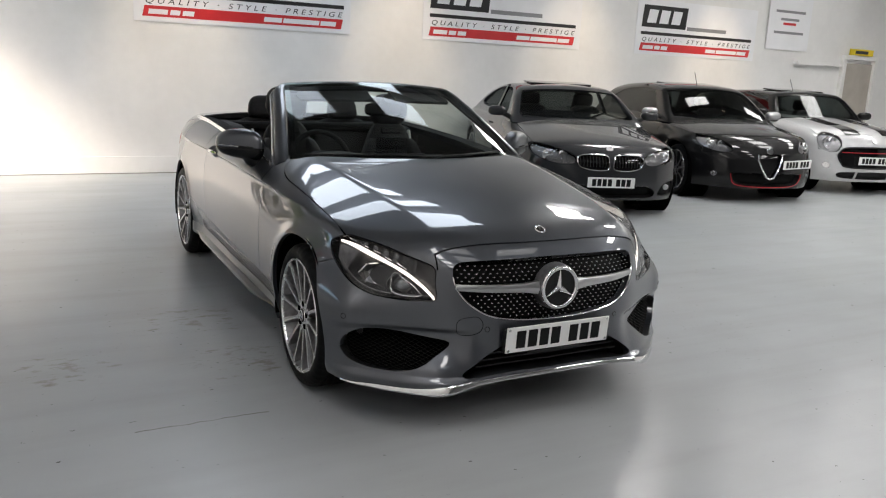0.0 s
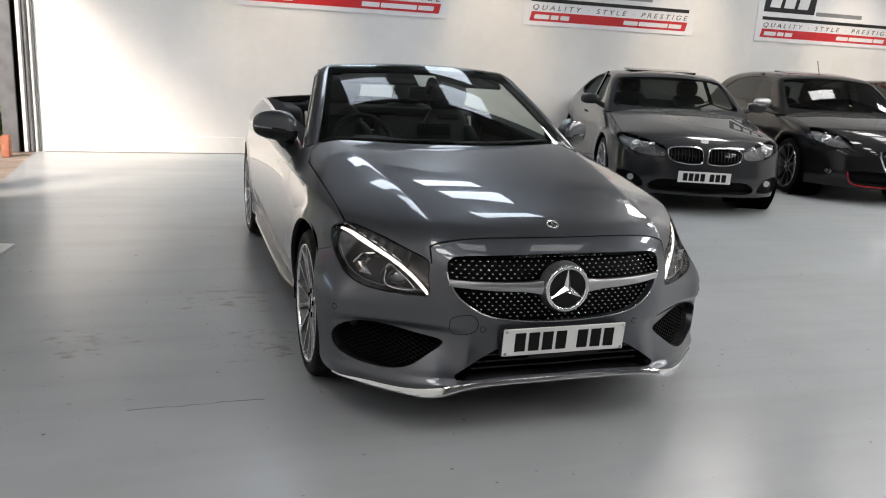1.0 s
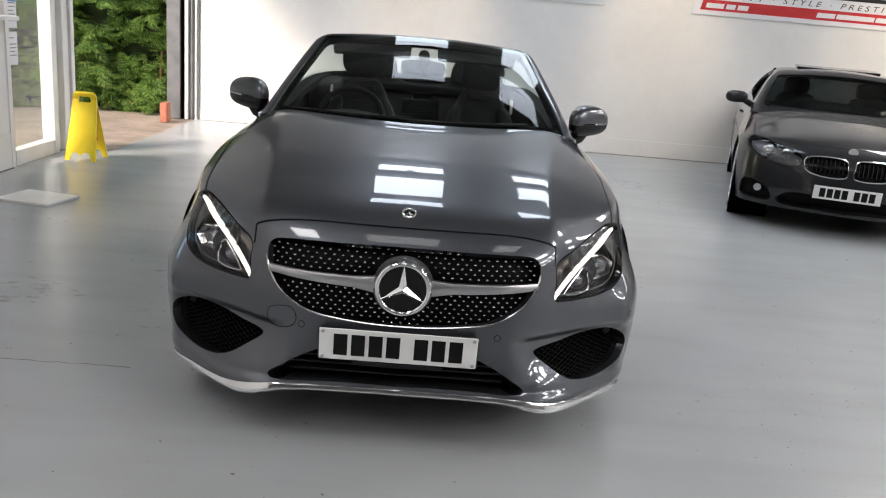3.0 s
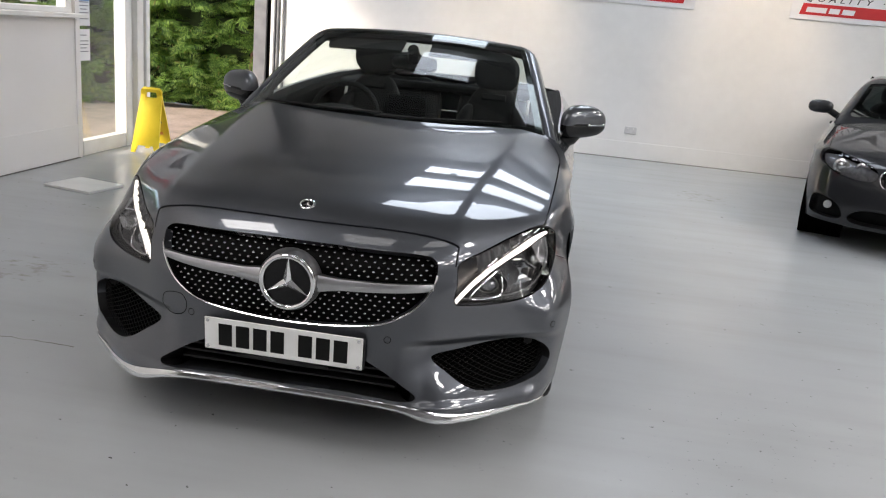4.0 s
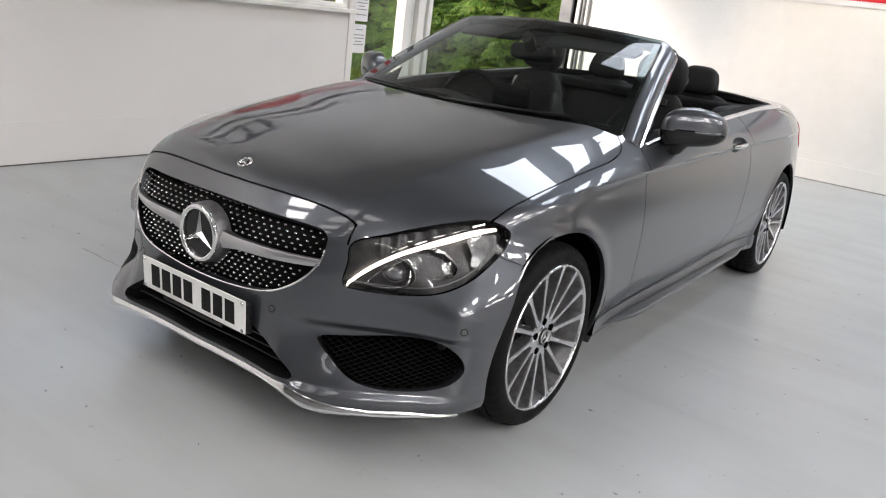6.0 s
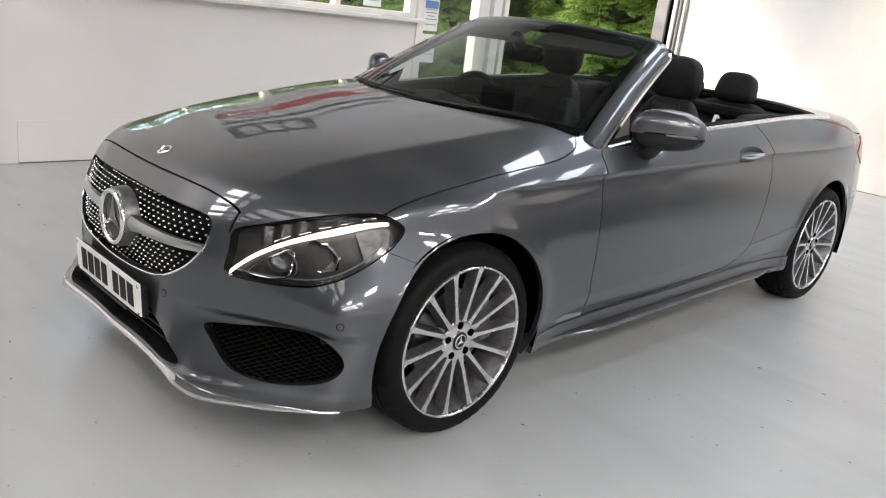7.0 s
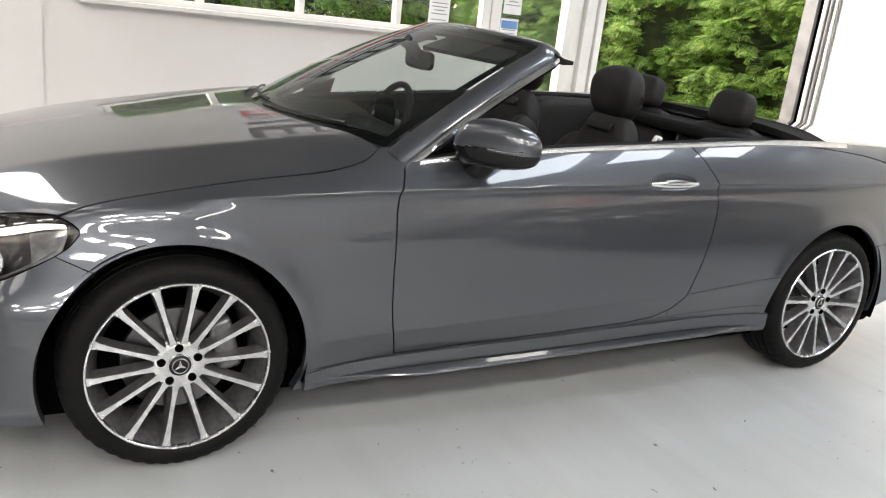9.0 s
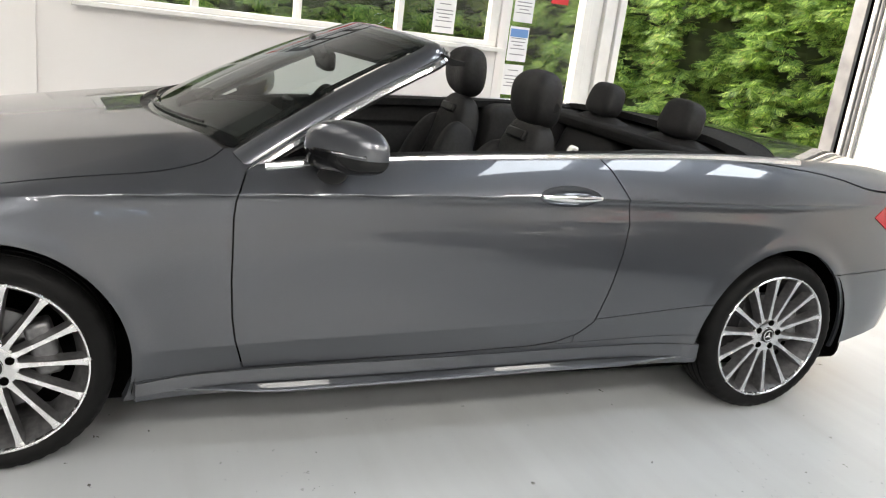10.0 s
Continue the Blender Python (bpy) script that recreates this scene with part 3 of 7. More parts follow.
for x, y, r, mat in ((-3.025, 7.405, 0.022, m_steel), (-2.978, 7.418, 0.016, m_frame), (-2.945, 7.427, 0.011, m_steel)):
    tagged(part("pipe", lathe([(r, 0.0), (r, ROOF_Z)], pose(x, y, 0), 16), mat), "upright painted pipe in the corner", "pipe", "pipes in the corner")

# roof with long skylight openings over purlins
columns = sorted({q[0] for q in SKYLIGHTS})
edges = [WALL_X - 0.3]
for sx in columns:
    hw_ = max(q[3] for q in SKYLIGHTS if q[0] == sx) / 2 + 0.015
    edges += [sx - hw_, sx + hw_]
edges.append(16.2)
bms = [rbox((b - a, 16.9, 0.12), ((a + b) / 2, -0.8, ROOF_Z + 0.16), 0) for a, b in zip(edges[::2], edges[1::2])]
for sx in columns:
    ends = [-9.25] + sorted(v for q in SKYLIGHTS if q[0] == sx for v in q[1:3]) + [7.65]
    wide_ = max(q[3] for q in SKYLIGHTS if q[0] == sx) + 0.03
    bms += [rbox((wide_, b - a, 0.12), (sx, (a + b) / 2, ROOF_Z + 0.16), 0) for a, b in zip(ends[::2], ends[1::2])]
# the added fill strip at x -2.2 gets a sheet too
for sx, s0, s1, sw in SKYLIGHTS:
    tagged(part("rooflight", rbox((sw + 0.02, s1 - s0 - 0.01, 0.03), (sx, (s0 + s1) / 2, ROOF_Z + 0.16), 0), m_skylight), "translucent sheet over a roof light or added fill strip", "skylight", "", "structure")
tagged(part("ceiling", merge(*bms), m_ceiling), "grey roof lining with skylight openings", "ceiling", "", "structure")
for i in range(12):
    y = -8.2 + i * 1.36 + 0.1
    block("purlin", (WALL_X, y - 0.17, ROOF_Z - 0.20), (16, y + 0.17, ROOF_Z + 0.02), m_purlin, "grey steel roof purlin under the skylights", "roof beam")


# ---------------------------------------------------------------- outside
def hedge_material():
    """Leaves that let some light through."""
    m = material("conifer_leaf", (0.06, 0.11, 0.03), 0.6)
    t = m.node_tree
    b = t.nodes["Principled BSDF"]
    g = t.nodes.new("ShaderNodeNewGeometry")
    r = t.nodes.new("ShaderNodeValToRGB")
    r.color_ramp.elements[0].color, r.color_ramp.elements[1].color = (0.04, 0.095, 0.022, 1), (0.2, 0.12, 0.05, 1)
    for at, c in ((0.55, (0.135, 0.235, 0.055, 1)), (0.965, (0.30, 0.42, 0.115, 1))):
        r.color_ramp.elements.new(at).color = c
    t.links.new(g.outputs["Random Per Island"], r.inputs[0])
    t.links.new(r.outputs[0], b.inputs["Base Color"])
    tl, mx = t.nodes.new("ShaderNodeBsdfTranslucent"), t.nodes.new("ShaderNodeMixShader")
    mul = t.nodes.new("ShaderNodeMix")
    mul.data_type, mul.blend_type = "RGBA", "MULTIPLY"
    mul.inputs[0].default_value = 1.0
    mul.inputs[7].default_value = (1.6, 1.75, 1.3, 1)
    t.links.new(r.outputs[0], mul.inputs[6])
    t.links.new(mul.outputs[2], tl.inputs[0])
    mx.inputs[0].default_value = 0.5
    t.links.new(b.outputs[0], mx.inputs[1])
    t.links.new(tl.outputs[0], mx.inputs[2])
    t.links.new(mx.outputs[0], t.nodes["Material Output"].inputs[0])
    return m


m_leaf = hedge_material()
# dark green with the shade between the fronds put into its colour
m_inner_shade = vary(material("hedge_shade", (0.012, 0.018, 0.007), 0.9), ((0.015, 0.026, 0.008), (0.04, 0.06, 0.02)), 4)
rng = np.random.RandomState(4)


def bulge(y, z):
    p = Vector((y * 1.5, z * 1.9, 3.1))
    return 0.30 * noise.noise(p) + 0.16 * noise.noise(p * 2.7) + 0.08 * math.sin(y * 2.3 + 0.7 * z)


def spray(vs, fs, p, way, up, size):
    """A flat frond: a stem with leaflets that shorten to its tip."""
    way, up = way.normalized(), up.normalized()
    side = way.cross(up).normalized()
    k0 = len(vs)
    w0 = 0.006 * size / 0.2
    for t in (0, 1):
        c = p + way * size * t * 0.98
        vs.extend([c - side * w0 * (1 - t), c + side * w0 * (1 - t) + up * 0.001])
    fs.append((k0, k0 + 1, k0 + 3, k0 + 2))
    for j in range(6):
        t = 0.08 + 0.15 * j
        c = p + way * size * t
        ln = size * (0.50 - 0.065 * j)
        for s_ in (1, -1):
            k = len(vs)
            tip = c + (side * s_ * 0.70 + way * 0.70) * ln - up * ln * 0.2
            mid = (c + tip) / 2
            wide = (way * 0.9 - side * s_ * 0.3) * ln * 0.15
            vs.extend([c, mid - wide * 0.8, tip, mid + wide])
            fs.append((k, k + 1, k + 2, k + 3))


def conifer_hedge(m, length, high, count, label):
    """A clipped row of conifers along x of m, facing its -y."""
    vs, fs = [], []
    turn = m.to_3x3()
    for i in range(count // 16):
        # a branch end: fans of fronds that droop outwards
        x, z = rng.uniform(0, length), rng.uniform(0.05, high)
        reach, lean = rng.rand() ** 1.5 * 0.30, rng.normal() * 0.5
        size = rng.uniform(0.15, 0.27)
        root = Vector((x, -bulge(x, z) + 0.24 - reach, z))
        for k in range(16):
            a = rng.uniform(-1.25, 1.25)
            way = Vector((math.sin(a) + lean * 0.4, -0.75 * math.cos(a) - 0.1, rng.normal() * 0.22 - 0.28))
            start = root + Vector((math.sin(a) * 0.10 * rng.rand(), -0.12 * rng.rand(), rng.normal() * 0.045))
            spray(vs, fs, m @ start, turn @ way, turn @ Vector((rng.normal() * 0.3, -0.45, 0.9)), size * rng.uniform(0.7, 1.2))
    for i in range(int(count * 0.15)):
        x, y = rng.uniform(0, length), rng.uniform(-0.2, 1.0)
        spray(vs, fs, m @ Vector((x, y, high + 0.4 * bulge(x, y))), turn @ Vector((rng.normal(), rng.normal(), 0.5 + rng.rand())), Vector((0, 0, 1)), rng.uniform(0.14, 0.3))
    h = tagged(part("conifer_hedge", put_mesh("conifer_hedge", vs, fs, False), m_leaf), label, "hedge", "", "stuff")
    # added dark sheet behind the fronds, standing in for the hedge's inner shade
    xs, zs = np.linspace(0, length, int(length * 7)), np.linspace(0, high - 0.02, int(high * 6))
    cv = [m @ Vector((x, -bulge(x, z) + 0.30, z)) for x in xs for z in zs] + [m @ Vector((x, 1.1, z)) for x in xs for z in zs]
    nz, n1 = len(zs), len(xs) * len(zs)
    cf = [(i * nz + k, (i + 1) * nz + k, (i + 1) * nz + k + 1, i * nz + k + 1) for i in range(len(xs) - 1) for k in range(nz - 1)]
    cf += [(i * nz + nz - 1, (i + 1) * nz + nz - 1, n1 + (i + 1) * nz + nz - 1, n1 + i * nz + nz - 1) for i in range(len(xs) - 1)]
    part("hedge_shade_sheet", put_mesh("hedge_shade_sheet", cv, cf), m_inner_shade, h)


conifer_hedge(pose(-9.2, 5.9, 0, 0, 0, 20), 7.2, 6.0, 30000, "sunlit green conifer hedge with feathery sprays beside the doorway")
conifer_hedge(pose(-7.4, -4.5, 0, 0, 0, 90), 9.8, 2.45, 9500, "dense green conifer hedge behind the windows")
stake = tagged(part("wooden_stake", sweep([(-3.62, 7.86, -0.01), (-3.60, 7.90, 0.45), (-3.575, 7.94, 0.92)], ring(0.016, 8)), vary(material("stake_wood", (0.3, 0.16, 0.09), 0.7), ((0.24, 0.12, 0.07), (0.36, 0.2, 0.11)), 6, stretch=(8, 8, 1))), "brown wooden stake leaning beside the doorway", "stake")
tagged(part("clay_block", rbox((0.09, 0.16, 0.25), (-3.245, 7.0, 0.117), 0.012), vary(material("terracotta", (0.45, 0.17, 0.1), 0.8), ((0.38, 0.13, 0.08), (0.5, 0.2, 0.12)), 9, bump=0.2)), "orange terracotta block by the doorway", "block")


# ---------------------------------------------------------------- writing
def words(name, text, size, m, mat, parent, align="LEFT", shear=0.0, spacing=1.0, wide=None):
    c = bpy.data.curves.new(name, "FONT")
    c.body, c.size, c.align_x, c.shear, c.space_character, c.extrude = text, size, align, shear, spacing, 0.0008
    ob = new(name, c)
    bpy.context.view_layer.update()
    me = bpy.data.meshes.new_from_object(ob.evaluated_get(bpy.context.evaluated_depsgraph_get()))
    bpy.data.objects.remove(ob)
    if wide:
        xs = [v.co.x for v in me.vertices]
        k = wide / (max(xs) - min(xs))
        for v in me.vertices:
            v.co.x *= k
    me.transform(m)
    return [part(name, piece, mat, parent) for piece in islands(me)]


def flat(name, pts, m, mat, parent, deep=0.0015):
    """A thin plate with the given outline in x and z of m, facing its -y."""
    n = len(pts)
    v = [m @ Vector((x, -deep, z)) for x, z in pts] + [m @ Vector((x, 0, z)) for x, z in pts]
    f = [tuple(range(n)), tuple(range(2 * n - 1, n - 1, -1))] + [(i, i + n, (i + 1) % n + n, (i + 1) % n) for i in range(n)]
    return part(name, put_mesh(name, v, f, False), mat, parent)


def slab(x0, z0, x1, z1, lean=0.0):
    return [(x0, z0), (x1, z0), (x1 + lean, z1), (x0 + lean, z1)]


# ---------------------------------------------------------------- banners
def banner(m, label):
    """2.84 wide, 0.90 high, its lower left corner at the origin of m."""
    sheet = part("banner", rbox((2.84, 0.006, 0.90), (1.42, -0.006, 0.45), 0.002, 1), m_vinyl)
    sheet.matrix_basis = m
    tagged(sheet, label, "banner", "banners on the walls")
    o = pose(0, -0.0095, 0)
    flat("logo_panel", slab(0.11, 0.45, 1.10, 0.81, 0.03), o, m_vinyl_black, sheet)
    for x in (0.22, 0.49, 0.76):
        flat("logo_bar", slab(x, 0.52, x + 0.20, 0.74, 0.045), pose(0, -0.0112, 0), m_vinyl, sheet)
    flat("name_bar", slab(1.14, 0.44, 2.08, 0.50), o, m_ink, sheet, 0.001)
    flat("stripe", slab(0.11, 0.325, 2.74, 0.375), o, m_vinyl_black, sheet)
    words("slogan_letter", "QUALITY \u00b7 STYLE \u00b7 PRESTIGE", 0.095, pose(0.13, -0.0100, 0.218, 90), m_vinyl_black, sheet, shear=0.25, spacing=1.6, wide=2.58)
    flat("red_strip", slab(0.10, 0.06, 2.70, 0.19, 0.03), o, m_red, sheet)
    for x0, x1 in ((0.17, 0.40), (0.43, 0.55), (0.58, 0.72), (1.62, 1.86), (1.88, 2.38), (2.40, 2.62)):
        flat("contact_bar", slab(x0, 0.09, x1, 0.15, 0.012), pose(0, -0.0112, 0), m_vinyl, sheet)
    return sheet


for x in (-0.61, 3.35, 7.34):
    banner(pose(x, WALL_Y - 0.004, 1.895), "white vinyl banner with black panel and red strip on the wall")
banner(pose(WALL_X + 0.004, 0.9, 1.74, 0, 0, 90), "white vinyl banner with a red strip, above the window")

hang = tagged(part("hanging_sign", rbox((1.15, 0.01, 1.3), (0, 0, 0), 0.002, 1), m_vinyl), "white fabric sign hanging on the back wall", "hanging sign")
hang.matrix_basis = pose(11.02, WALL_Y - 0.03, 2.79)
for z, w, mat in ((-0.12, 0.5, m_ink), (-0.20, 0.35, m_red), (-0.36, 0.8, m_ink), (0.02, 0.8, m_ink)):
    flat("print_bar", slab(-w / 2, z, w / 2, z + 0.045), pose(0, -0.0055, 0), mat, hang, 0.001)

# ceiling spots for the back wall
for x in SPOTS:
    aim = look((x, 5.5, ROOF_Z - 0.42), (x, 7.44, 1.6))
    sl = tagged(part("spotlight", lathe([(0.038, 0.015), (0.046, 0.015), (0.046, 0.15), (0.03, 0.17), (0.0001, 0.17)], aim, 24), m_vinyl_black), "black ceiling spotlight aimed at the back wall", "spotlight", "ceiling spotlights")
    part("bracket", sweep([aim @ Vector((0, 0, 0.1)), (x, 5.5, ROOF_Z - 0.3), (x, 5.5, ROOF_Z - 0.19)], ring(0.01, 8), up=(1, 0, 0)), m_vinyl_black, sl)
    part("lamp_lens", disc(0.037, 0.004, aim @ pose(0, 0, 0.03, 180), 24), glow("lamp_glow", (1.0, 0.88, 0.7), 30.0), sl)

# sockets, board, signs
sock = tagged(part("socket", rbox((0.15, 0.012, 0.09), (1.70, WALL_Y - 0.006, 0.36), 0.004), vary(material("socket_plastic", (0.6, 0.6, 0.6), 0.4), ((0.56, 0.56, 0.56), (0.63, 0.63, 0.63)), 20)), "grey double wall socket above the skirting", "socket")
for dx in (-0.035, 0.035):
    part("socket_switch", rbox((0.014, 0.006, 0.02), (1.70 + dx, WALL_Y - 0.014, 0.385), 0.002), m_frame, sock)
brd = tagged(part("display_board", rbox((0.42, 0.36, 0.018), (0, 0, 0.009), 0.003, 2), m_frame), "flat white board lying on the floor", "board")
brd.matrix_basis = pose(-2.70, 2.42, 0, 0, 0, -12)


def wet_floor_sign(m):
    s = thing("floor_sign", "yellow plastic folding wet floor sign standing open", "floor sign")
    s.matrix_basis = m
    for sg in (1, -1):
        leaf = pose(0, -sg * 0.015, 0.60, sg * 15.5, 0, 0)
        outer = [(-0.135, -0.61), (-0.095, -0.61), (-0.075, -0.54), (0.075, -0.54), (0.095, -0.61), (0.135, -0.61), (0.10, -0.02), (0.085, 0.0), (-0.085, 0.0), (-0.10, -0.02)]
        hole = [(-0.055, -0.085), (0.055, -0.085), (0.05, -0.03), (-0.05, -0.03)]
        bm = bmesh.new()
        rings = []
        for pts in (outer, hole):
            vs = [bm.verts.new((x, 0, z)) for x, z in pts]
            rings.append([bm.edges.new((vs[i], vs[(i + 1) % len(vs)])) for i in range(len(vs))])
        bmesh.ops.triangle_fill(bm, edges=rings[0] + rings[1], use_beauty=True)
        ext = bmesh.ops.extrude_face_region(bm, geom=bm.faces[:])
        bmesh.ops.translate(bm, vec=(0, 0.014, 0), verts=[v for v in ext["geom"] if isinstance(v, bmesh.types.BMVert)])
        bmesh.ops.translate(bm, vec=(0, -0.007, 0), verts=bm.verts)
        bmesh.ops.recalc_face_normals(bm, faces=bm.faces[:])
        if sg < 0:
            leaf = leaf @ pose(0, 0, 0, 0, 0, 180)
            leaf = pose(0, 0.015, 0.60, -15.5, 0, 0) @ pose(0, 0, 0, 0, 0, 180)
        bmesh.ops.transform(bm, matrix=leaf, verts=bm.verts)
        lf = part("leaf", bm, m_yellow, s)
        face = leaf @ pose(0, -0.0085, 0)
        words("warning_letter", "CAUTION", 0.05, face @ pose(0, 0, -0.16, 90), m_red, lf, "CENTER", wide=0.15)
        words("warning_letter", "WET", 0.045, face @ pose(0, 0, -0.40, 90), m_red, lf, "CENTER")
        words("warning_letter", "FLOOR", 0.045, face @ pose(0, 0, -0.45, 90), m_red, lf, "CENTER")
        tri = [(-0.07, -0.33), (0.07, -0.33), (0.0, -0.20)]
        for a, b in zip(tri, tri[1:] + tri[:1]):
            part("warning_triangle", sweep([face @ Vector((a[0], -0.001, a[1])), face @ Vector((b[0], -0.001, b[1]))], ring(0.005, 4, 0.002)), m_vinyl_black, lf)
        part("warning_mark", rbox((0.012, 0.002, 0.05), (0, -0.001, -0.275), 0, 1, face), m_vinyl_black, lf)
    part("hinge", sweep([m_ @ Vector((x, 0, 0.6)) for m_ in (Matrix.Identity(4),) for x in (-0.08, 0.08)], ring(0.014, 8)), m_yellow, s)
    return s


wet_floor_sign(pose(-3.02, 4.05, 0, 0, 0, 2))

# inner door at the far end
fd = thing("door_1", "plain beige inner door in a white frame", "door", (13.2, WALL_Y, 0), kind="structure")
part("door_leaf", rbox((0.84, 0.03, 1.98), (0, -0.02, 0.99), 0.004), vary(material("beige_door", (0.42, 0.38, 0.33), 0.5), ((0.39, 0.35, 0.30), (0.45, 0.41, 0.36)), 3), fd)
for x in (-0.48, 0.48):
    part("door_frame", rbox((0.10, 0.08, 2.05), (x, -0.04, 1.025), 0.006), m_frame, fd)
part("door_frame", rbox((1.06, 0.08, 0.08), (0, -0.04, 2.09), 0.006), m_frame, fd)
part("door_handle", sweep([(0.33, -0.036, 1.0), (0.33, -0.075, 1.0), (0.22, -0.075, 1.0)], ring(0.009, 8)), m_chrome, fd)
sgn = tagged(part("door_sign", rbox((0.72, 0.02, 0.12), (13.15, WALL_Y - 0.09, 2.20), 0.004), m_yellow), "small yellow sign above the inner door", "sign")
flat("sign_bar", slab(12.95, 2.17, 13.35, 2.23), pose(0, WALL_Y - 0.1, 0), m_vinyl_black, sgn, 0.001)
block("boxing", (11.3, WALL_Y - 0.10, 1.90), (12.6, WALL_Y, 1.96), m_wall, "white boxed-in beam on the back wall", "boxing")

# ---------------------------------------------------------------- the grey convertible
# front axle at y = 0, nose towards -y, left side at +x
WHEEL_R, BASE = 0.332, 2.84
c_top = ncs([-0.75, -0.68, -0.628, -0.5, -0.3, 0, 0.3, 0.45, 0.6, 0.85, 1.3, 2.2, 2.6, 2.85, 3.3, 3.6, 3.85], [0.735, 0.785, 0.814, 0.853, 0.896, 0.943, 0.985, 1.003, 1.022, 1.065, 1.11, 1.13, 1.1, 1.08, 1.06, 1.025, 0.96])
c_drop = ncs([-0.7, -0.64, -0.36, 0.03, 0.63, 1.0, 2.4, 2.8, 3.8], [0.36, 0.33, 0.215, 0.15, 0.10, 0.05, 0.05, 0.07, 0.1])
c_line = ncs([-0.6, -0.2, 0.32, 0.8, 1.33, 2.0, 2.7, 3.27, 3.8], [0.765, 0.812, 0.848, 0.866, 0.88, 0.888, 0.89, 0.888, 0.87])
c_wide = ncs([-0.6, -0.3, 0, 0.35, 0.8, 1.4, 2.0, 2.5, 2.84, 3.2, 3.5, 3.8], [0.795, 0.830, 0.853, 0.862, 0.866, 0.868, 0.868, 0.868, 0.860, 0.812, 0.745, 0.65])
c_low = ncs([-0.55, -0.3, 0, 0.4, 0.8, 1.4, 2.0, 2.5, 2.84, 3.2, 3.5, 3.8], [0.886, 0.898, 0.899, 0.883, 0.876, 0.878, 0.880, 0.887, 0.890, 0.853, 0.795, 0.71])
c_sill = ncs([-0.55, 0, 0.4, 1.3, 2.0, 2.5, 2.84, 3.2, 3.5, 3.8], [0.876, 0.886, 0.858, 0.858, 0.862, 0.872, 0.878, 0.843, 0.785, 0.70])
c_tuck = ncs([0.0, 0.7, 1.3, 2.5, 3.4], [1.5, 1.7, 1.15, 0.85, 0.9])
c_belt = ncs([0.6, 0.72, 1.29, 1.95, 2.5, 2.75], [0.926, 0.939, 0.991, 1.029, 1.047, 1.043])
c_nose = ncs([0.16, 0.22, 0.28, 0.36, 0.46, 0.56, 0.66, 0.72, 0.78, 0.86, 0.95], [-0.772, -0.797, -0.797, -0.793, -0.79, -0.786, -0.772, -0.755, -0.728, -0.68, -0.61])
p_low = ncs([0, 0.3, 0.512, 0.612, 0.715, 0.787, 0.855, 0.895, 0.96], [0, 0.004, 0.022, 0.085, 0.18, 0.25, 0.325, 0.43, 0.7])
p_mid = ncs([0, 0.2, 0.32, 0.46, 0.565, 0.678, 0.775, 0.855, 0.902, 0.96], [0, 0.004, 0.014, 0.065, 0.135, 0.21, 0.262, 0.315, 0.41, 0.6])
p_high = ncs([0, 0.2, 0.32, 0.46, 0.512, 0.6, 0.7, 0.755, 0.81, 0.87, 0.95], [0, 0.006, 0.022, 0.075, 0.105, 0.185, 0.295, 0.37, 0.48, 0.68, 1.0])
p_tail = ncs([0, 0.3, 0.5, 0.65, 0.78, 0.85, 0.92], [0, 0.012, 0.055, 0.13, 0.27, 0.42, 0.65])
c_rear = ncs([0.2, 0.35, 0.5, 0.7, 0.9, 1.0, 1.1], [3.8, 3.86, 3.88, 3.87, 3.84, 3.8, 3.7])
HEAD_LAMP = loop_curve([(-0.165, 0.566), (-0.152, 0.63), (-0.136, 0.690), (0.0, 0.720), (0.19, 0.750), (0.393, 0.770), (0.48, 0.764), (0.545, 0.740), (0.54, 0.712), (0.50, 0.676), (0.38, 0.618), (0.25, 0.576), (0.14, 0.559), (0, 0.553), (-0.10, 0.556)], 6)
GRILLE = loop_curve([(-0.2, 0.722), (0, 0.724), (0.2, 0.722), (0.39, 0.717), (0.445, 0.702), (0.456, 0.665), (0.445, 0.612), (0.395, 0.548), (0.3, 0.497), (0.15, 0.474), (0, 0.468), (-0.15, 0.474)], 6)
INTAKE = loop_curve([(-0.2, 0.39), (0, 0.39), (0.2, 0.386), (0.3, 0.352), (0.40, 0.292), (0.432, 0.264), (0.40, 0.252), (0.2, 0.256), (0, 0.256), (-0.2, 0.256)], 6)
FOG = loop_curve([(0.462, 0.386), (0.56, 0.406), (0.68, 0.424), (0.77, 0.420), (0.826, 0.392), (0.843, 0.345), (0.820, 0.298), (0.76, 0.270), (0.68, 0.266), (0.60, 0.284), (0.525, 0.330)], 6)
lip_z = ncs([0, 0.3, 0.43, 0.506, 0.62, 0.836, 0.9], [0.238, 0.234, 0.226, 0.209, 0.199, 0.197, 0.197])


def deck_z(ax, y):
    """Height of the upper surface: a bonnet with two ridges, then plain rounded shoulders."""
    fall = c_drop(y) * 0.523
    ridge = 0.50 + 0.10 * sstep(-0.6, 0.5, y)
    soft = 0.008 * np.logaddexp(0.0, (ax - ridge) / 0.008)
    front = fall * (0.42 * (ax / 0.75) ** 2 + 0.58 * soft / (0.75 - ridge))
    k = sstep(0.45, 0.8, y)
    return c_top(y) - front * (1 - k) - c_drop(y) * 1.24 * ax**3.0 * k


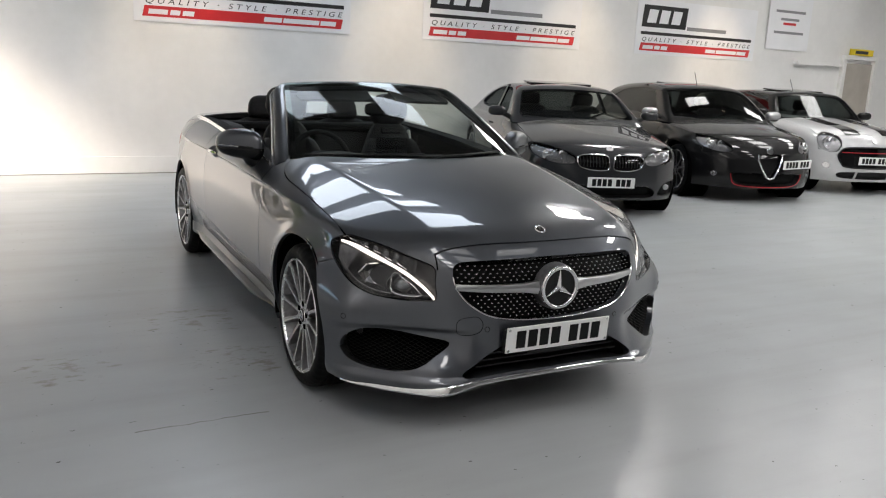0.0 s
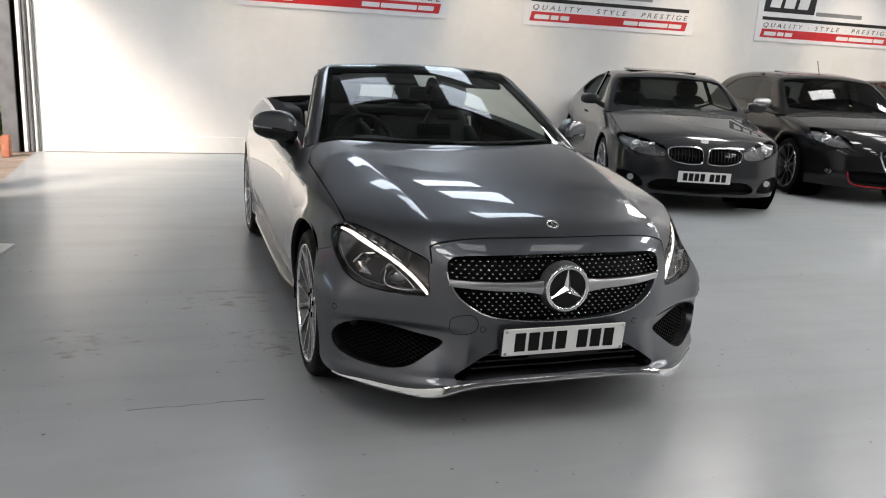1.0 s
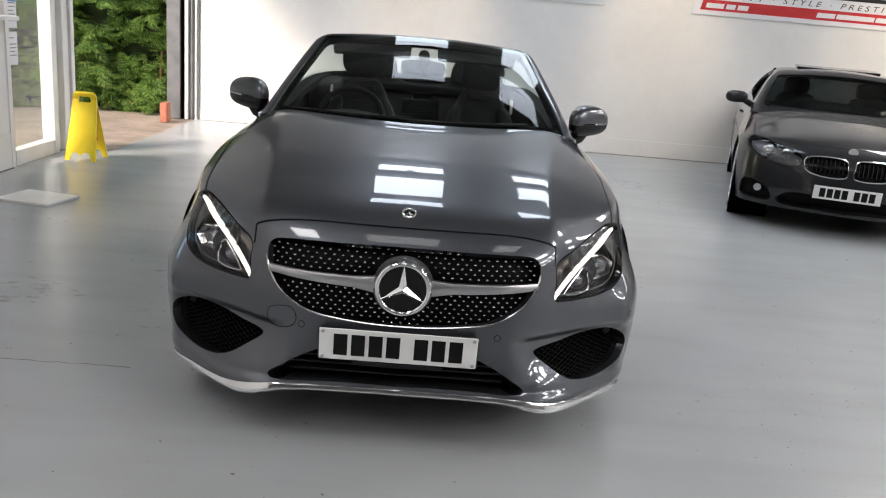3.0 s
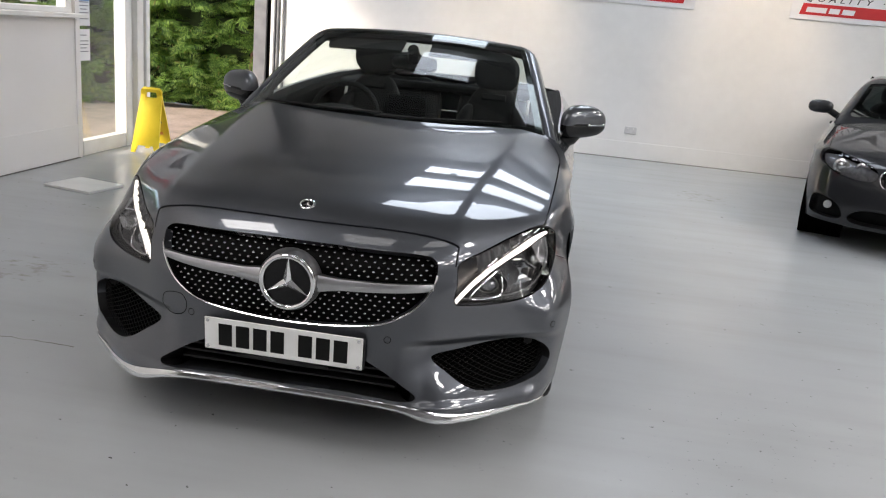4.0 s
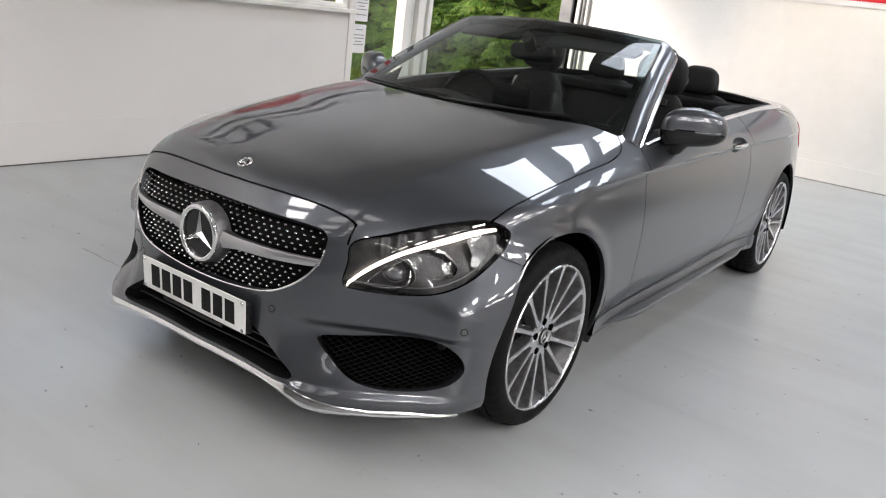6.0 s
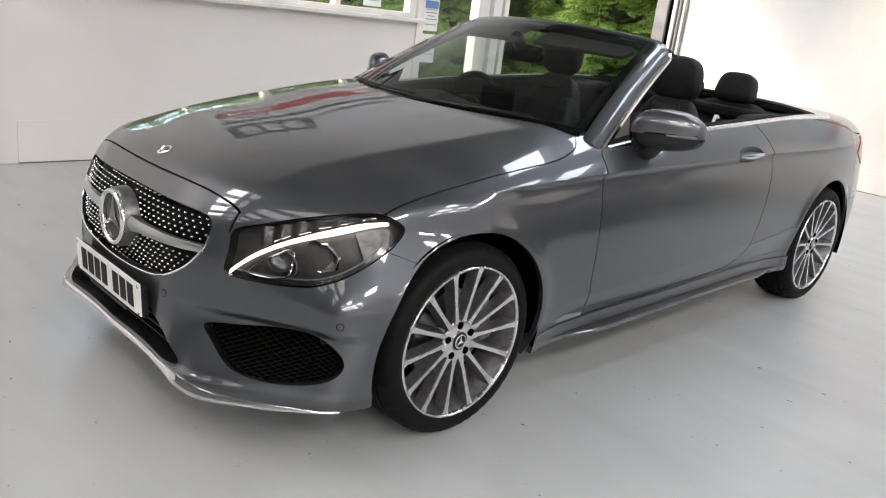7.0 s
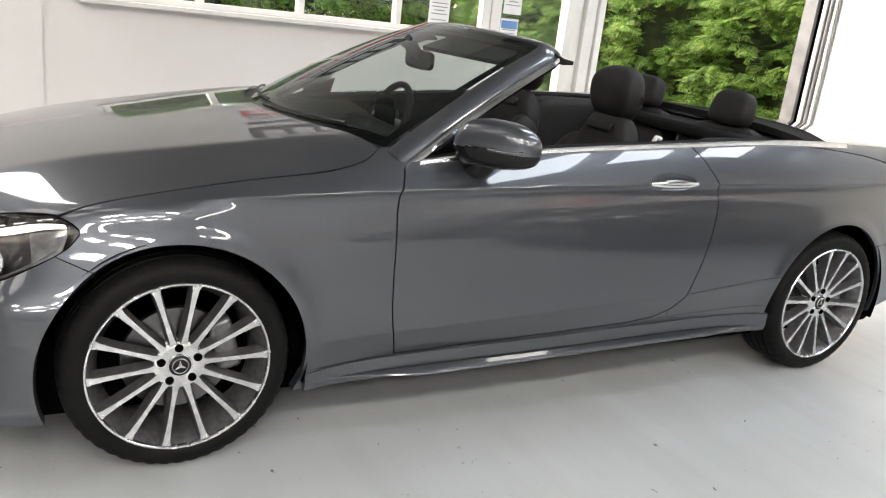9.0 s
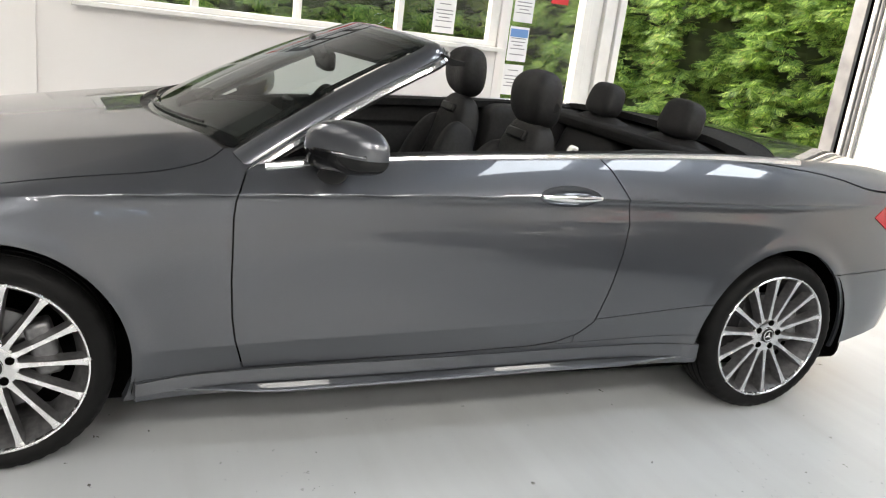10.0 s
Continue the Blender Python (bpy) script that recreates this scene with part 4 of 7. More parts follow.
def body(x, y, z):
    """Below 0 inside the car's outer skin."""
    ax = np.abs(x)
    xc = np.minimum(ax, 1.0)
    top = z - deck_z(xc, y)
    zl = c_line(y)
    wl = c_wide(y)
    d = np.maximum(z - zl, 0)
    above = wl - c_tuck(y) * (0.50 * d + 2.1 * d * d)
    ws, wm = c_sill(y), c_low(y)
    t, tm = (z - 0.29) / (zl - 0.29), 0.21 / (zl - 0.29)
    b = (wm - ws - (wl - ws) * tm) / (tm * (tm - 1) + 1e-9)
    below = ws + (wl - ws) * t + b * t * (t - 1)
    dd = np.maximum(zl - z, 0)
    below = below - 0.026 * (1 - np.exp(-dd / 0.013)) * np.exp(-dd / 0.10) * sstep(-0.1, 0.4, y) * sstep(3.5, 2.7, y)
    below = below - 0.22 * np.maximum(0.385 + 0.045 * (y - 0.7) - z, 0) * sstep(0.3, 0.6, y) * sstep(2.6, 2.2, y)
    below = below - 0.10 * np.maximum(0.25 - z, 0)
    w = np.where(z > zl, above, below)
    for yc in (0.0, BASE):
        r = np.hypot(y - yc, z - WHEEL_R)
        w = w + 0.007 * np.exp(-(((r - 0.39) / 0.035) ** 2)) * sstep(0.15, 0.3, z)
    side = ax - w
    wa, wb = sstep(0.24, 0.42, z), sstep(0.5, 0.76, z)
    plan = p_low(ax) * (1 - wa) + (p_mid(ax) * (1 - wb) + p_high(ax) * wb) * wa
    scoop = 0.020 * sstep(0.452, 0.415, z) * sstep(0.226, 0.262, z) * sstep(0.36, 0.46, ax) * sstep(0.95, 0.82, ax)
    front = (c_nose(z) + plan + scoop - y) * 0.8
    rear = (y - (c_rear(z) - p_tail(ax))) * 0.8
    f = smax(top, side, 0.055)
    f = smax(f, front, 0.075)
    return smax(f, rear, 0.09)


def shoot(o, d, f=body, far=2.2, steps=48):
    """Where rays from inside first leave the skin."""
    o, d = np.atleast_2d(np.asarray(o, float)), np.atleast_2d(np.asarray(d, float))
    o, d = np.broadcast_arrays(o, d)
    d = d / np.linalg.norm(d, axis=1, keepdims=True)
    lo, hi, done = np.zeros(len(o)), np.full(len(o), far), np.zeros(len(o), bool)
    for s in np.linspace(0, far, steps)[1:]:
        p = o + d * s
        out = (f(p[:, 0], p[:, 1], p[:, 2]) > 0) & ~done
        hi[out] = s
        lo[~done & ~out] = s
        done |= out
    for _ in range(26):
        mid = (lo + hi) / 2
        p = o + d * mid[:, None]
        out = f(p[:, 0], p[:, 1], p[:, 2]) > 0
        hi, lo = np.where(out, mid, hi), np.where(out, lo, mid)
    return o + d * ((lo + hi) / 2)[:, None]


def normals(v, f=body, h=0.003):
    g = []
    for k in range(3):
        e = np.zeros(3)
        e[k] = h
        a, b = v + e, v - e
        g.append(f(a[:, 0], a[:, 1], a[:, 2]) - f(b[:, 0], b[:, 1], b[:, 2]))
    g = np.array(g).T
    return g / (np.linalg.norm(g, axis=1, keepdims=True) + 1e-12)


def shell(f, y0, y1, z0, zlow, fan=60, straight=240, tail=30, n_low=36, n_side=48, n_top=26, side_deg=34):
    """The left half of a body's skin: slices below z0, then rays that rise to the middle line."""
    cols = [((0, y0), (math.sin(a), -math.cos(a))) for a in np.linspace(0, math.pi / 2, fan, endpoint=False)]
    cols += [((0, y), (1, 0)) for y in np.linspace(y0, y1, straight, endpoint=False)]
    cols += [((0, y1), (math.cos(a), math.sin(a))) for a in np.linspace(0, math.pi / 2, tail)]
    rows = [(z, 0.0) for z in np.linspace(zlow, z0, n_low, endpoint=False)]
    rows += [(z0, a) for a in np.radians(np.linspace(0, side_deg, n_side, endpoint=False))]
    rows += [(z0, a) for a in np.radians(np.linspace(side_deg, 90, n_top))]
    o, d = [], []
    for (ox, oy), (dx, dy) in cols:
        for z, a in rows:
            o.append((ox, oy, z))
            d.append((dx * math.cos(a), dy * math.cos(a), math.sin(a)))
    v = shoot(o, d, f)
    n, m = len(cols), len(rows)
    v = v.reshape(n, m, 3)
    v[:, -1, 0] = 0
    v[0, :, 0] = 0
    v[-1, :, 0] = 0
    v = v.reshape(-1, 3)
    nn = normals(v, f)
    mid = np.abs(v[:, 0]) < 1e-6
    nn[mid, 0] = 0
    faces = [(i * m + k, (i + 1) * m + k, (i + 1) * m + k + 1, i * m + k + 1) for i in range(n - 1) for k in range(m - 1)]
    return Skin(v, nn, faces)


def fronts(xs, zs, out=0.0):
    """Points of the nose at given x and z, lifted off the skin by out."""
    xs, zs = np.broadcast_arrays(np.asarray(xs, float), np.asarray(zs, float))
    v = shoot(np.stack([xs, np.full(xs.shape, -0.15), zs], 1), [(0, -1, 0)])
    return v + normals(v) * out


def sides(ys, zs, out=0.0):
    """Points of the left flank at given y and z."""
    ys, zs = np.broadcast_arrays(np.asarray(ys, float), np.asarray(zs, float))
    v = shoot(np.stack([np.full(ys.shape, 0.3), ys, zs], 1), [(1, 0, 0)])
    return v + normals(v) * out


def tops(xs, ys, out=0.0):
    xs, ys = np.broadcast_arrays(np.asarray(xs, float), np.asarray(ys, float))
    v = shoot(np.stack([xs, ys, np.full(xs.shape, 0.6)], 1), [(0, 0, 1)])
    return v + normals(v) * out


def cut_bottom(x, y, z):
    ax = np.abs(x)
    low = np.where(y < -0.3, lip_z(np.minimum(ax, 0.88)) - 0.004, 0.198 + 0.036 * np.clip(y - 1.1, 0, 1.3) + 0.06 * sstep(3.0, 3.6, y))
    return z - low


def arches(x, y, z):
    r = np.minimum(np.hypot(y + 0.006, z - WHEEL_R), np.hypot(y - BASE + 0.008, z - WHEEL_R))
    return np.maximum(r - 0.382, 0.6 - np.abs(x))


def y_cowl(ax):
    return 0.405 + 0.44 * ax**2


def y_deck(ax):
    return 2.74 + 0.33 * (1 - np.minimum(ax / 0.77, 1.2) ** 2)


def opening(x, y, z):
    """Above 0 in the cockpit, the cowl and the roof stowage."""
    ax = np.abs(x)
    inner = np.maximum(0.712 - ax, np.minimum(z - c_belt(y), y - 0.70))
    return np.minimum(np.minimum(y - y_cowl(ax), y_deck(ax) - y), inner)


lamp_sd = lambda x, y, z: np.where((y < -0.1) & (z > 0.45), poly_sd(np.abs(x) + y, z, HEAD_LAMP), -1)  # noqa: E731
grille_sd = lambda x, y, z: np.where(y < -0.55, poly_sd(np.abs(x), z, GRILLE), -1)  # noqa: E731
intake_sd = lambda x, y, z: np.where(y < -0.5, poly_sd(np.abs(x), z, INTAKE), -1)  # noqa: E731
fog_sd = lambda x, y, z: np.where(y < -0.3, poly_sd(np.abs(x), z, FOG), -1)  # noqa: E731

full = shell(body, -0.33, 3.3, 0.60, 0.17, fan=96, straight=280, n_low=66, n_side=80)
skin = full.cut(cut_bottom).cut(arches).cut(lambda x, y, z: -opening(x, y, z))
lens_skin = skin.cut(lamp_sd, 0.002)
grille_skin = skin.cut(grille_sd)
intake_skin = skin.cut(intake_sd)
fog_skin = skin.cut(fog_sd)
skin = skin.cut(lambda x, y, z: -lamp_sd(x, y, z), 0.002)
for hole in (grille_sd, intake_sd, fog_sd):
    skin = skin.cut(lambda x, y, z: -hole(x, y, z))

shut_x = ncs([-0.65, -0.36, -0.2, 0.03, 0.3, 0.44, 0.53, 0.60, 0.64], [0.60, 0.756, 0.778, 0.79, 0.797, 0.793, 0.776, 0.742, 0.70])
DOOR = np.array([(0.80, 1.2), (0.762, 0.965), (0.69, 0.925), (0.66, 0.86), (0.65, 0.79), (0.65, 0.6), (0.658, 0.48), (0.672, 0.4), (0.705, 0.288), (1.0, 0.300), (1.41, 0.314), (1.72, 0.327), (1.83, 0.342), (1.91, 0.375), (1.96, 0.425), (2.0, 0.56), (2.03, 0.7), (2.042, 0.8), (2.032, 0.88), (1.96, 0.985), (1.885, 1.05), (1.86, 1.2)])


def f_bonnet(x, y, z):
    ax = np.abs(x)
    front = np.maximum(y - (-0.683 + 0.046 * (ax / 0.5) ** 2), np.minimum(ax - 0.508, z - 0.66))
    return np.minimum(np.minimum(front, shut_x(y) - ax), 0.72 - y) + np.where((z < 0.68) | (y > 0.75), -1, 0)


def f_bumper(x, y, z):
    ax = np.abs(x)
    return np.where(y > 0, -1, np.maximum(np.minimum(-0.19 - y, 0.676 - 0.38 * (y + 0.336) - z), 0.52 - ax))


f_door = lambda x, y, z: poly_sd(y, z, DOOR)  # noqa: E731
f_sill = lambda x, y, z: np.minimum((0.253 + 0.043 * y) - z, np.minimum(y - 0.2, 2.7 - y))  # noqa: E731
f_boot = lambda x, y, z: np.minimum(np.minimum(y - 2.6, (0.765 - 0.12 * sstep(3.2, 3.9, y)) - np.abs(x)), z - 0.72)  # noqa: E731
f_tail = lambda x, y, z: np.minimum(np.where(y < 3.0, (0.44 + 0.1 * (y - 1.97)) - z, 0.60 - z), y - 1.9)  # noqa: E731

def f_cup(x, y, z):
    return 0.035 * (1 - ((y - 1.785) / 0.122) ** 2 - ((z - 0.892) / 0.037) ** 2)


car = thing("convertible_car", "dark grey metallic two-door convertible with its black soft top folded down", "car")
GAP, DEEP = 0.0025, 0.014
neg = lambda f: (lambda x, y, z: -f(x, y, z))  # noqa: E731
bonnet = skin.cut(f_bonnet, GAP)
part("bonnet", bonnet.both().rim(DEEP), m_paint, car, "long grey metallic bonnet with soft creases")
rest = skin.cut(neg(f_bonnet), GAP)
bumper = rest.cut(f_bumper, GAP * 0.5)
part("front_bumper", bumper.both().rim(0.03), m_paint, car, "grey sports bumper with large intakes")
rest = rest.cut(neg(f_bumper), GAP * 0.5)
door = rest.cut(f_door, GAP)
rest = rest.cut(neg(f_door), GAP)
sill = rest.cut(f_sill, GAP * 0.4)
rest = rest.cut(neg(f_sill), GAP * 0.4)
fender = rest.cut(lambda x, y, z: 1.2 - y)
rest = rest.cut(lambda x, y, z: y - 1.2)
boot = rest.cut(f_boot, GAP)
rest = rest.cut(neg(f_boot), GAP)
tail = rest.cut(f_tail, GAP * 0.6)
quarter = rest.cut(neg(f_tail), GAP * 0.6)
part("boot_lid", boot.both().rim(DEEP), m_paint, car)
for k, piece in enumerate(islands(tail.both().rim(DEEP).mesh("rear_bumper"))):
    piece.polygons.foreach_set("use_smooth", [True] * len(piece.polygons))
    piece.set_sharp_from_angle(angle=radians(38))
    part("rear_bumper" if k == 0 else "bumper_corner", piece, m_paint, car)
doors = []
for flip in (False, True):
    side = (lambda s: s.mirrored()) if flip else (lambda s: s)
    part("wing", side(fender).rim(0.02), m_paint, car)
    doors.append(part("door", side(door.cut(neg(f_cup))).rim(DEEP), m_paint, car))
    cup = door.cut(f_cup)
    dip = np.clip(f_cup(cup.v[:, 0], cup.v[:, 1], cup.v[:, 2]) / 0.035, 0, 1)[:, None]
    cup = Skin(cup.v - cup.n * 0.03 * np.sqrt(dip), cup.n, cup.faces)
    if flip:
        cup = cup.mirrored()
    me = cup.mesh("handle_cup")
    me.normals_split_custom_set_from_vertices([(0, 0, 0)] * len(me.vertices))
    part("handle_cup", me, m_paint, doors[-1])
    bar = sides(np.linspace(1.672, 1.905, 24), np.full(24, 0.8915), 0.0)
    lift = 0.024 * np.sin(np.linspace(0.25, math.pi - 0.25, 24)) ** 0.5
    bar[:, 0] += lift - 0.008
    bar[:, 0] *= -1 if flip else 1
    part("handle", sweep(bar, ring(0.007, 10, 0.0125), scale=0.55 + 0.45 * np.sin(np.linspace(0.1, math.pi - 0.1, 24))), m_chrome, doors[-1], "polished chrome door handle")
    part("sill_panel", side(sill).rim(0.03), m_paint, car)
    part("rear_quarter", side(quarter).rim(0.02), m_paint, car)


def side_at(y, z):
    """Half width of the body at a place along its side."""
    lo, hi = 0.5, 1.0
    for _ in range(30):
        mid = (lo + hi) / 2
        if float(body(np.array([mid]), np.array([y]), np.array([z]))[0]) < 0:
            lo = mid
        else:
            hi = mid
    return lo


def side_skirt(sg):
    """Bright-edged blade under the door: a flat panel from the door's seam, then a lip that fades out before the rear wheel."""
    seam = ncs([0.38, 0.69, 1.17, 1.63, 2.5], [0.262, 0.279, 0.292, 0.304, 0.318])
    crease = ncs([0.38, 0.525, 0.96, 1.40, 1.9, 2.45], [0.224, 0.227, 0.235, 0.245, 0.256, 0.262])
    foot = ncs([0.38, 0.69, 1.18, 1.65, 2.2, 2.5], [0.201, 0.201, 0.208, 0.215, 0.224, 0.240])
    b = bmesh.new()
    rows = []
    for y in np.linspace(0.385, 2.47, 60):
        zs, zc, zb = float(seam(y)), float(crease(y)), float(foot(y))
        out = side_at(y, 0.46) - 0.006
        top = side_at(y, zs) + 0.004
        lip = float(sstep(0.46, 0.85, y) * sstep(2.47, 2.10, y))
        flat = top + 0.001
        tip = flat + (out + 0.010 - flat) * lip
        edge = [(tip - 0.010 * lip, zc - 0.003 * lip), (tip - 0.003 * lip, zc - 0.006 * lip - 0.001), (tip, zc - 0.010 * lip - 0.002), (tip - 0.004 * lip, zc - 0.014 * lip - 0.003)]
        pts_ = [(top - 0.03, zs - 0.001), (top, zs - 0.001), (flat, zc + 0.005), (flat - 0.005 * lip, zc + 0.001), *edge, (flat - 0.006, zb), (0.70, zb)]
        rows.append([b.verts.new((sg * x, y, z)) for x, z in pts_])
    for r0, r1 in zip(rows, rows[1:]):
        for k in range(len(r0) - 1):
            b.faces.new((r0[k], r0[k + 1], r1[k + 1], r1[k]))
    b.faces.new(rows[0])
    b.faces.new(rows[-1])
    bmesh.ops.recalc_face_normals(b, faces=b.faces)
    return b


for sg in (1, -1):
    part("side_skirt", side_skirt(sg), m_paint, car, "grey sill blade with a bright lower edge")
part("underbody", merge(rbox((1.52, 3.9, 0.24), (0, 1.45, 0.275), 0.04), rbox((1.02, 0.5, 0.3), (0, -0.4, 0.42), 0.04)), m_dark, car)

# --- lamps
fwd = pose(0, 0, 0, 90, 0, 0)  # z to -y
for flip in (False, True):
    side = (lambda s: s.mirrored()) if flip else (lambda s: s)
    sg = -1 if flip else 1
    lens = part("headlamp", side(lens_skin.moved(0.0)).rim(0.003), m_lens, car, "clear headlamp lens with a lit running light")
    bucket = lens_skin.moved(-0.052)
    me = side(Skin(bucket.v, bucket.n, bucket.faces)).mesh("headlamp_housing")
    part("headlamp_housing", me, m_lamp_grey, lens)
    part("headlamp_surround", side(lens_skin).rim(0.055, only=True), m_gloss_black, lens)
    drl_z = ncs([-0.19, -0.16, -0.1, 0.0, 0.15, 0.3, 0.42, 0.5], [0.535, 0.558, 0.598, 0.646, 0.693, 0.725, 0.745, 0.749])
    u_of = lambda x, y: np.abs(x) + y  # noqa: E731
    strip = lens_skin.cut(lambda x, y, z: np.minimum(0.0062 + 0.002 * sstep(0.1, 0.3, u_of(x, y)) - 0.004 * sstep(0.3, 0.5, u_of(x, y)) - np.abs(z - drl_z(u_of(x, y))), np.minimum(u_of(x, y) + 0.155, 0.49 - u_of(x, y))))
    part("running_light", side(strip.moved(-0.010)).rim(0.012), m_drl, lens, "glowing white running light strip")
    brow = lens_skin.cut(lambda x, y, z: np.minimum(z - drl_z(u_of(x, y)) - 0.011, np.minimum(u_of(x, y) + 0.03, 0.44 - u_of(x, y))), 0.0)
    brow = brow.cut(lamp_sd, 0.005)
    wob = 0.006 * np.sin(u_of(brow.v[:, 0], brow.v[:, 1]) * 90)[:, None]
    me = side(Skin(brow.v - brow.n * (0.016 + wob), brow.n, brow.faces)).mesh("reflector_brow")
    me.normals_split_custom_set_from_vertices([(0, 0, 0)] * len(me.vertices))
    part("reflector_brow", me, m_lamp_grey, lens)
    for k in range(5):
        us = np.linspace(0.03 + 0.085 * k, 0.085 + 0.085 * k, 6)
        ids = [int(np.argmin((u_of(lens_skin.v[:, 0], lens_skin.v[:, 1]) - u) ** 2 + (lens_skin.v[:, 2] - drl_z(u) - 0.017) ** 2)) for u in (us[0], us[-1])]
        ends = [(lens_skin.v[i] - lens_skin.n[i] * 0.012) * (sg, 1, 1) for i in ids]
        part("brow_glint", sweep(ends, ring(0.0022, 6)), m_reflector, lens)
    outer = lens_skin.cut(lambda x, y, z: np.minimum(np.minimum(drl_z(u_of(x, y)) - 0.012 - z, u_of(x, y) - 0.37 - (0.7 - z) * 0.8), 0.5 - u_of(x, y)), 0.0).cut(lamp_sd, 0.01)
    part("side_reflector", side(outer.moved(-0.024)), m_lamp_mid, lens)
    for uu, zz, r, deep in ((0.03, 0.610, 0.036, 0.030), (0.215, 0.650, 0.040, 0.032)):
        k = int(np.argmin((u_of(lens_skin.v[:, 0], lens_skin.v[:, 1]) - uu) ** 2 + (lens_skin.v[:, 2] - zz) ** 2))
        p, n = lens_skin.v[k] * (sg, 1, 1), lens_skin.n[k] * (sg, 1, 1)
        aim = Vector((n[0] * 0.45, -1.0, 0.0)).normalized()
        m = Matrix.Translation(Vector(p) + Vector(n) * -deep - aim * 0.012) @ aim.to_track_quat("Z", "Y").to_matrix().to_4x4() @ Matrix.Diagonal((1.25, 0.9, 1, 1))
        if uu > 0.1:
            part("reflector_bowl", lathe([(0.0001, -0.026), (r * 0.55, -0.020), (r * 1.0, -0.004), (r * 1.28, 0.012), (r * 1.36, 0.004)], m @ Matrix.Diagonal((1.12, 1.0, 1, 1)) @ pose(0, 0, 0, 0, 0, 20), 7, smooth=False), m_reflector, lens)
            continue
        part("projector_bezel", lathe([(r * 0.74, 0.004), (r * 0.77, 0.010), (r * 0.82, 0.010), (r * 0.84, 0.004), (r * 0.83, -0.03), (r * 0.7, -0.03), (r * 0.74, 0.004)], m, 28), m_lamp_mid, lens)
        part("reflector_bowl", lathe([(r * 0.7, -0.028), (r * 1.25, -0.016), (r * 1.5, 0.002), (r * 1.53, -0.004)], m, 28), m_lamp_mid, lens)
        part("projector_lens", lathe([(0.0001, 0.014), (r * 0.3, 0.013), (r * 0.55, 0.009), (r * 0.74, 0.0)], m, 28), material("projector_glass", (0.25, 0.26, 0.28), 0.05, 0.6), lens)
    edge = [(q[0], q[1] + 0.013) for q in open_curve([(-0.12, 0.560), (0, 0.558), (0.14, 0.565), (0.25, 0.582), (0.38, 0.625), (0.48, 0.680)], 5)]
    ids = [int(np.argmin((u_of(lens_skin.v[:, 0], lens_skin.v[:, 1]) - u) ** 2 + (lens_skin.v[:, 2] - z) ** 2)) for u, z in edge]
    line = np.array([(lens_skin.v[i] - lens_skin.n[i] * 0.022) * (sg, 1, 1) for i in ids])
    for _ in range(4):
        line[1:-1] = (line[:-2] + 2 * line[1:-1] + line[2:]) / 4
    part("lower_trim", sweep(line, ring(0.0025, 6)), m_lamp_mid, lens)
    # chrome V outline of the inner unit
    uz = open_curve([(-0.085, 0.572), (-0.03, 0.606), (0.06, 0.646), (0.105, 0.655), (0.112, 0.62), (0.09, 0.578), (0.0, 0.568), (-0.085, 0.572)], 6)
    pts = []
    for u, z in uz:
        k = int(np.argmin((u_of(lens_skin.v[:, 0], lens_skin.v[:, 1]) - u) ** 2 + (lens_skin.v[:, 2] - z) ** 2))
        pts.append((lens_skin.v[k] - lens_skin.n[k] * 0.018) * (sg, 1, 1))
    pts = np.array(pts)
    for _ in range(3):
        pts[1:-1] = (pts[:-2] + 2 * pts[1:-1] + pts[2:]) / 4
    part("reflector_trim", sweep(pts, ring(0.003, 6)), m_reflector, lens)
    # tail lamp
    red = full.cut(lambda x, y, z: np.minimum(0.085 * np.clip((y - 3.33) / 0.16, -1, 1) - np.abs(z - 0.835), np.abs(x) - 0.45))
    part("tail_lamp", side(red.moved(0.004)).rim(0.01), m_red_lens, car, "red tail lamp lens")

# --- grille
gb = part("grille", grille_skin.both().moved(-0.045), m_mesh, car, "black grille studded with chrome pins")
part("grille_surround", grille_skin.both().rim(0.048, only=True), m_gloss_black, gb)
pins_x, pins_z = [], []
for r in range(19):
    for k in range(-17, 18):
        x, z = k * 0.029 + (r % 2) * 0.0145, 0.478 + r * 0.0147
        if poly_sd([abs(x)], [z], GRILLE)[0] > 0.009 and math.hypot(x, z - 0.602) > 0.104 and abs(z - 0.606 - 0.0324 * max(abs(x) - 0.075, 0)) > 0.008 + 0.020 * np.interp(abs(x), [0.075, 0.16, 0.448], [1.5, 0.95, 0.62]):
            pins_x.append(x)
            pins_z.append(z)
pv = fronts(pins_x, pins_z)
unit, verts, faces = mesh_join(superel((0.0054, 0.006, 0.0037), e=1, nu=8, nv=5)), [], []
unit.verts.index_update()
uv = np.array([v.co for v in unit.verts])
uf = [[v.index for v in f.verts] for f in unit.faces]
unit.free()
for i, p in enumerate(pv):
    verts += (uv + p + (0, 0.014, 0)).tolist()
    faces += [[k + i * len(uv) for k in f] for f in uf]
tagged(part("pin_field", put_mesh("pin_field", verts, faces), m_chrome, gb), "small chrome pins of the grille", "", "", "stuff")
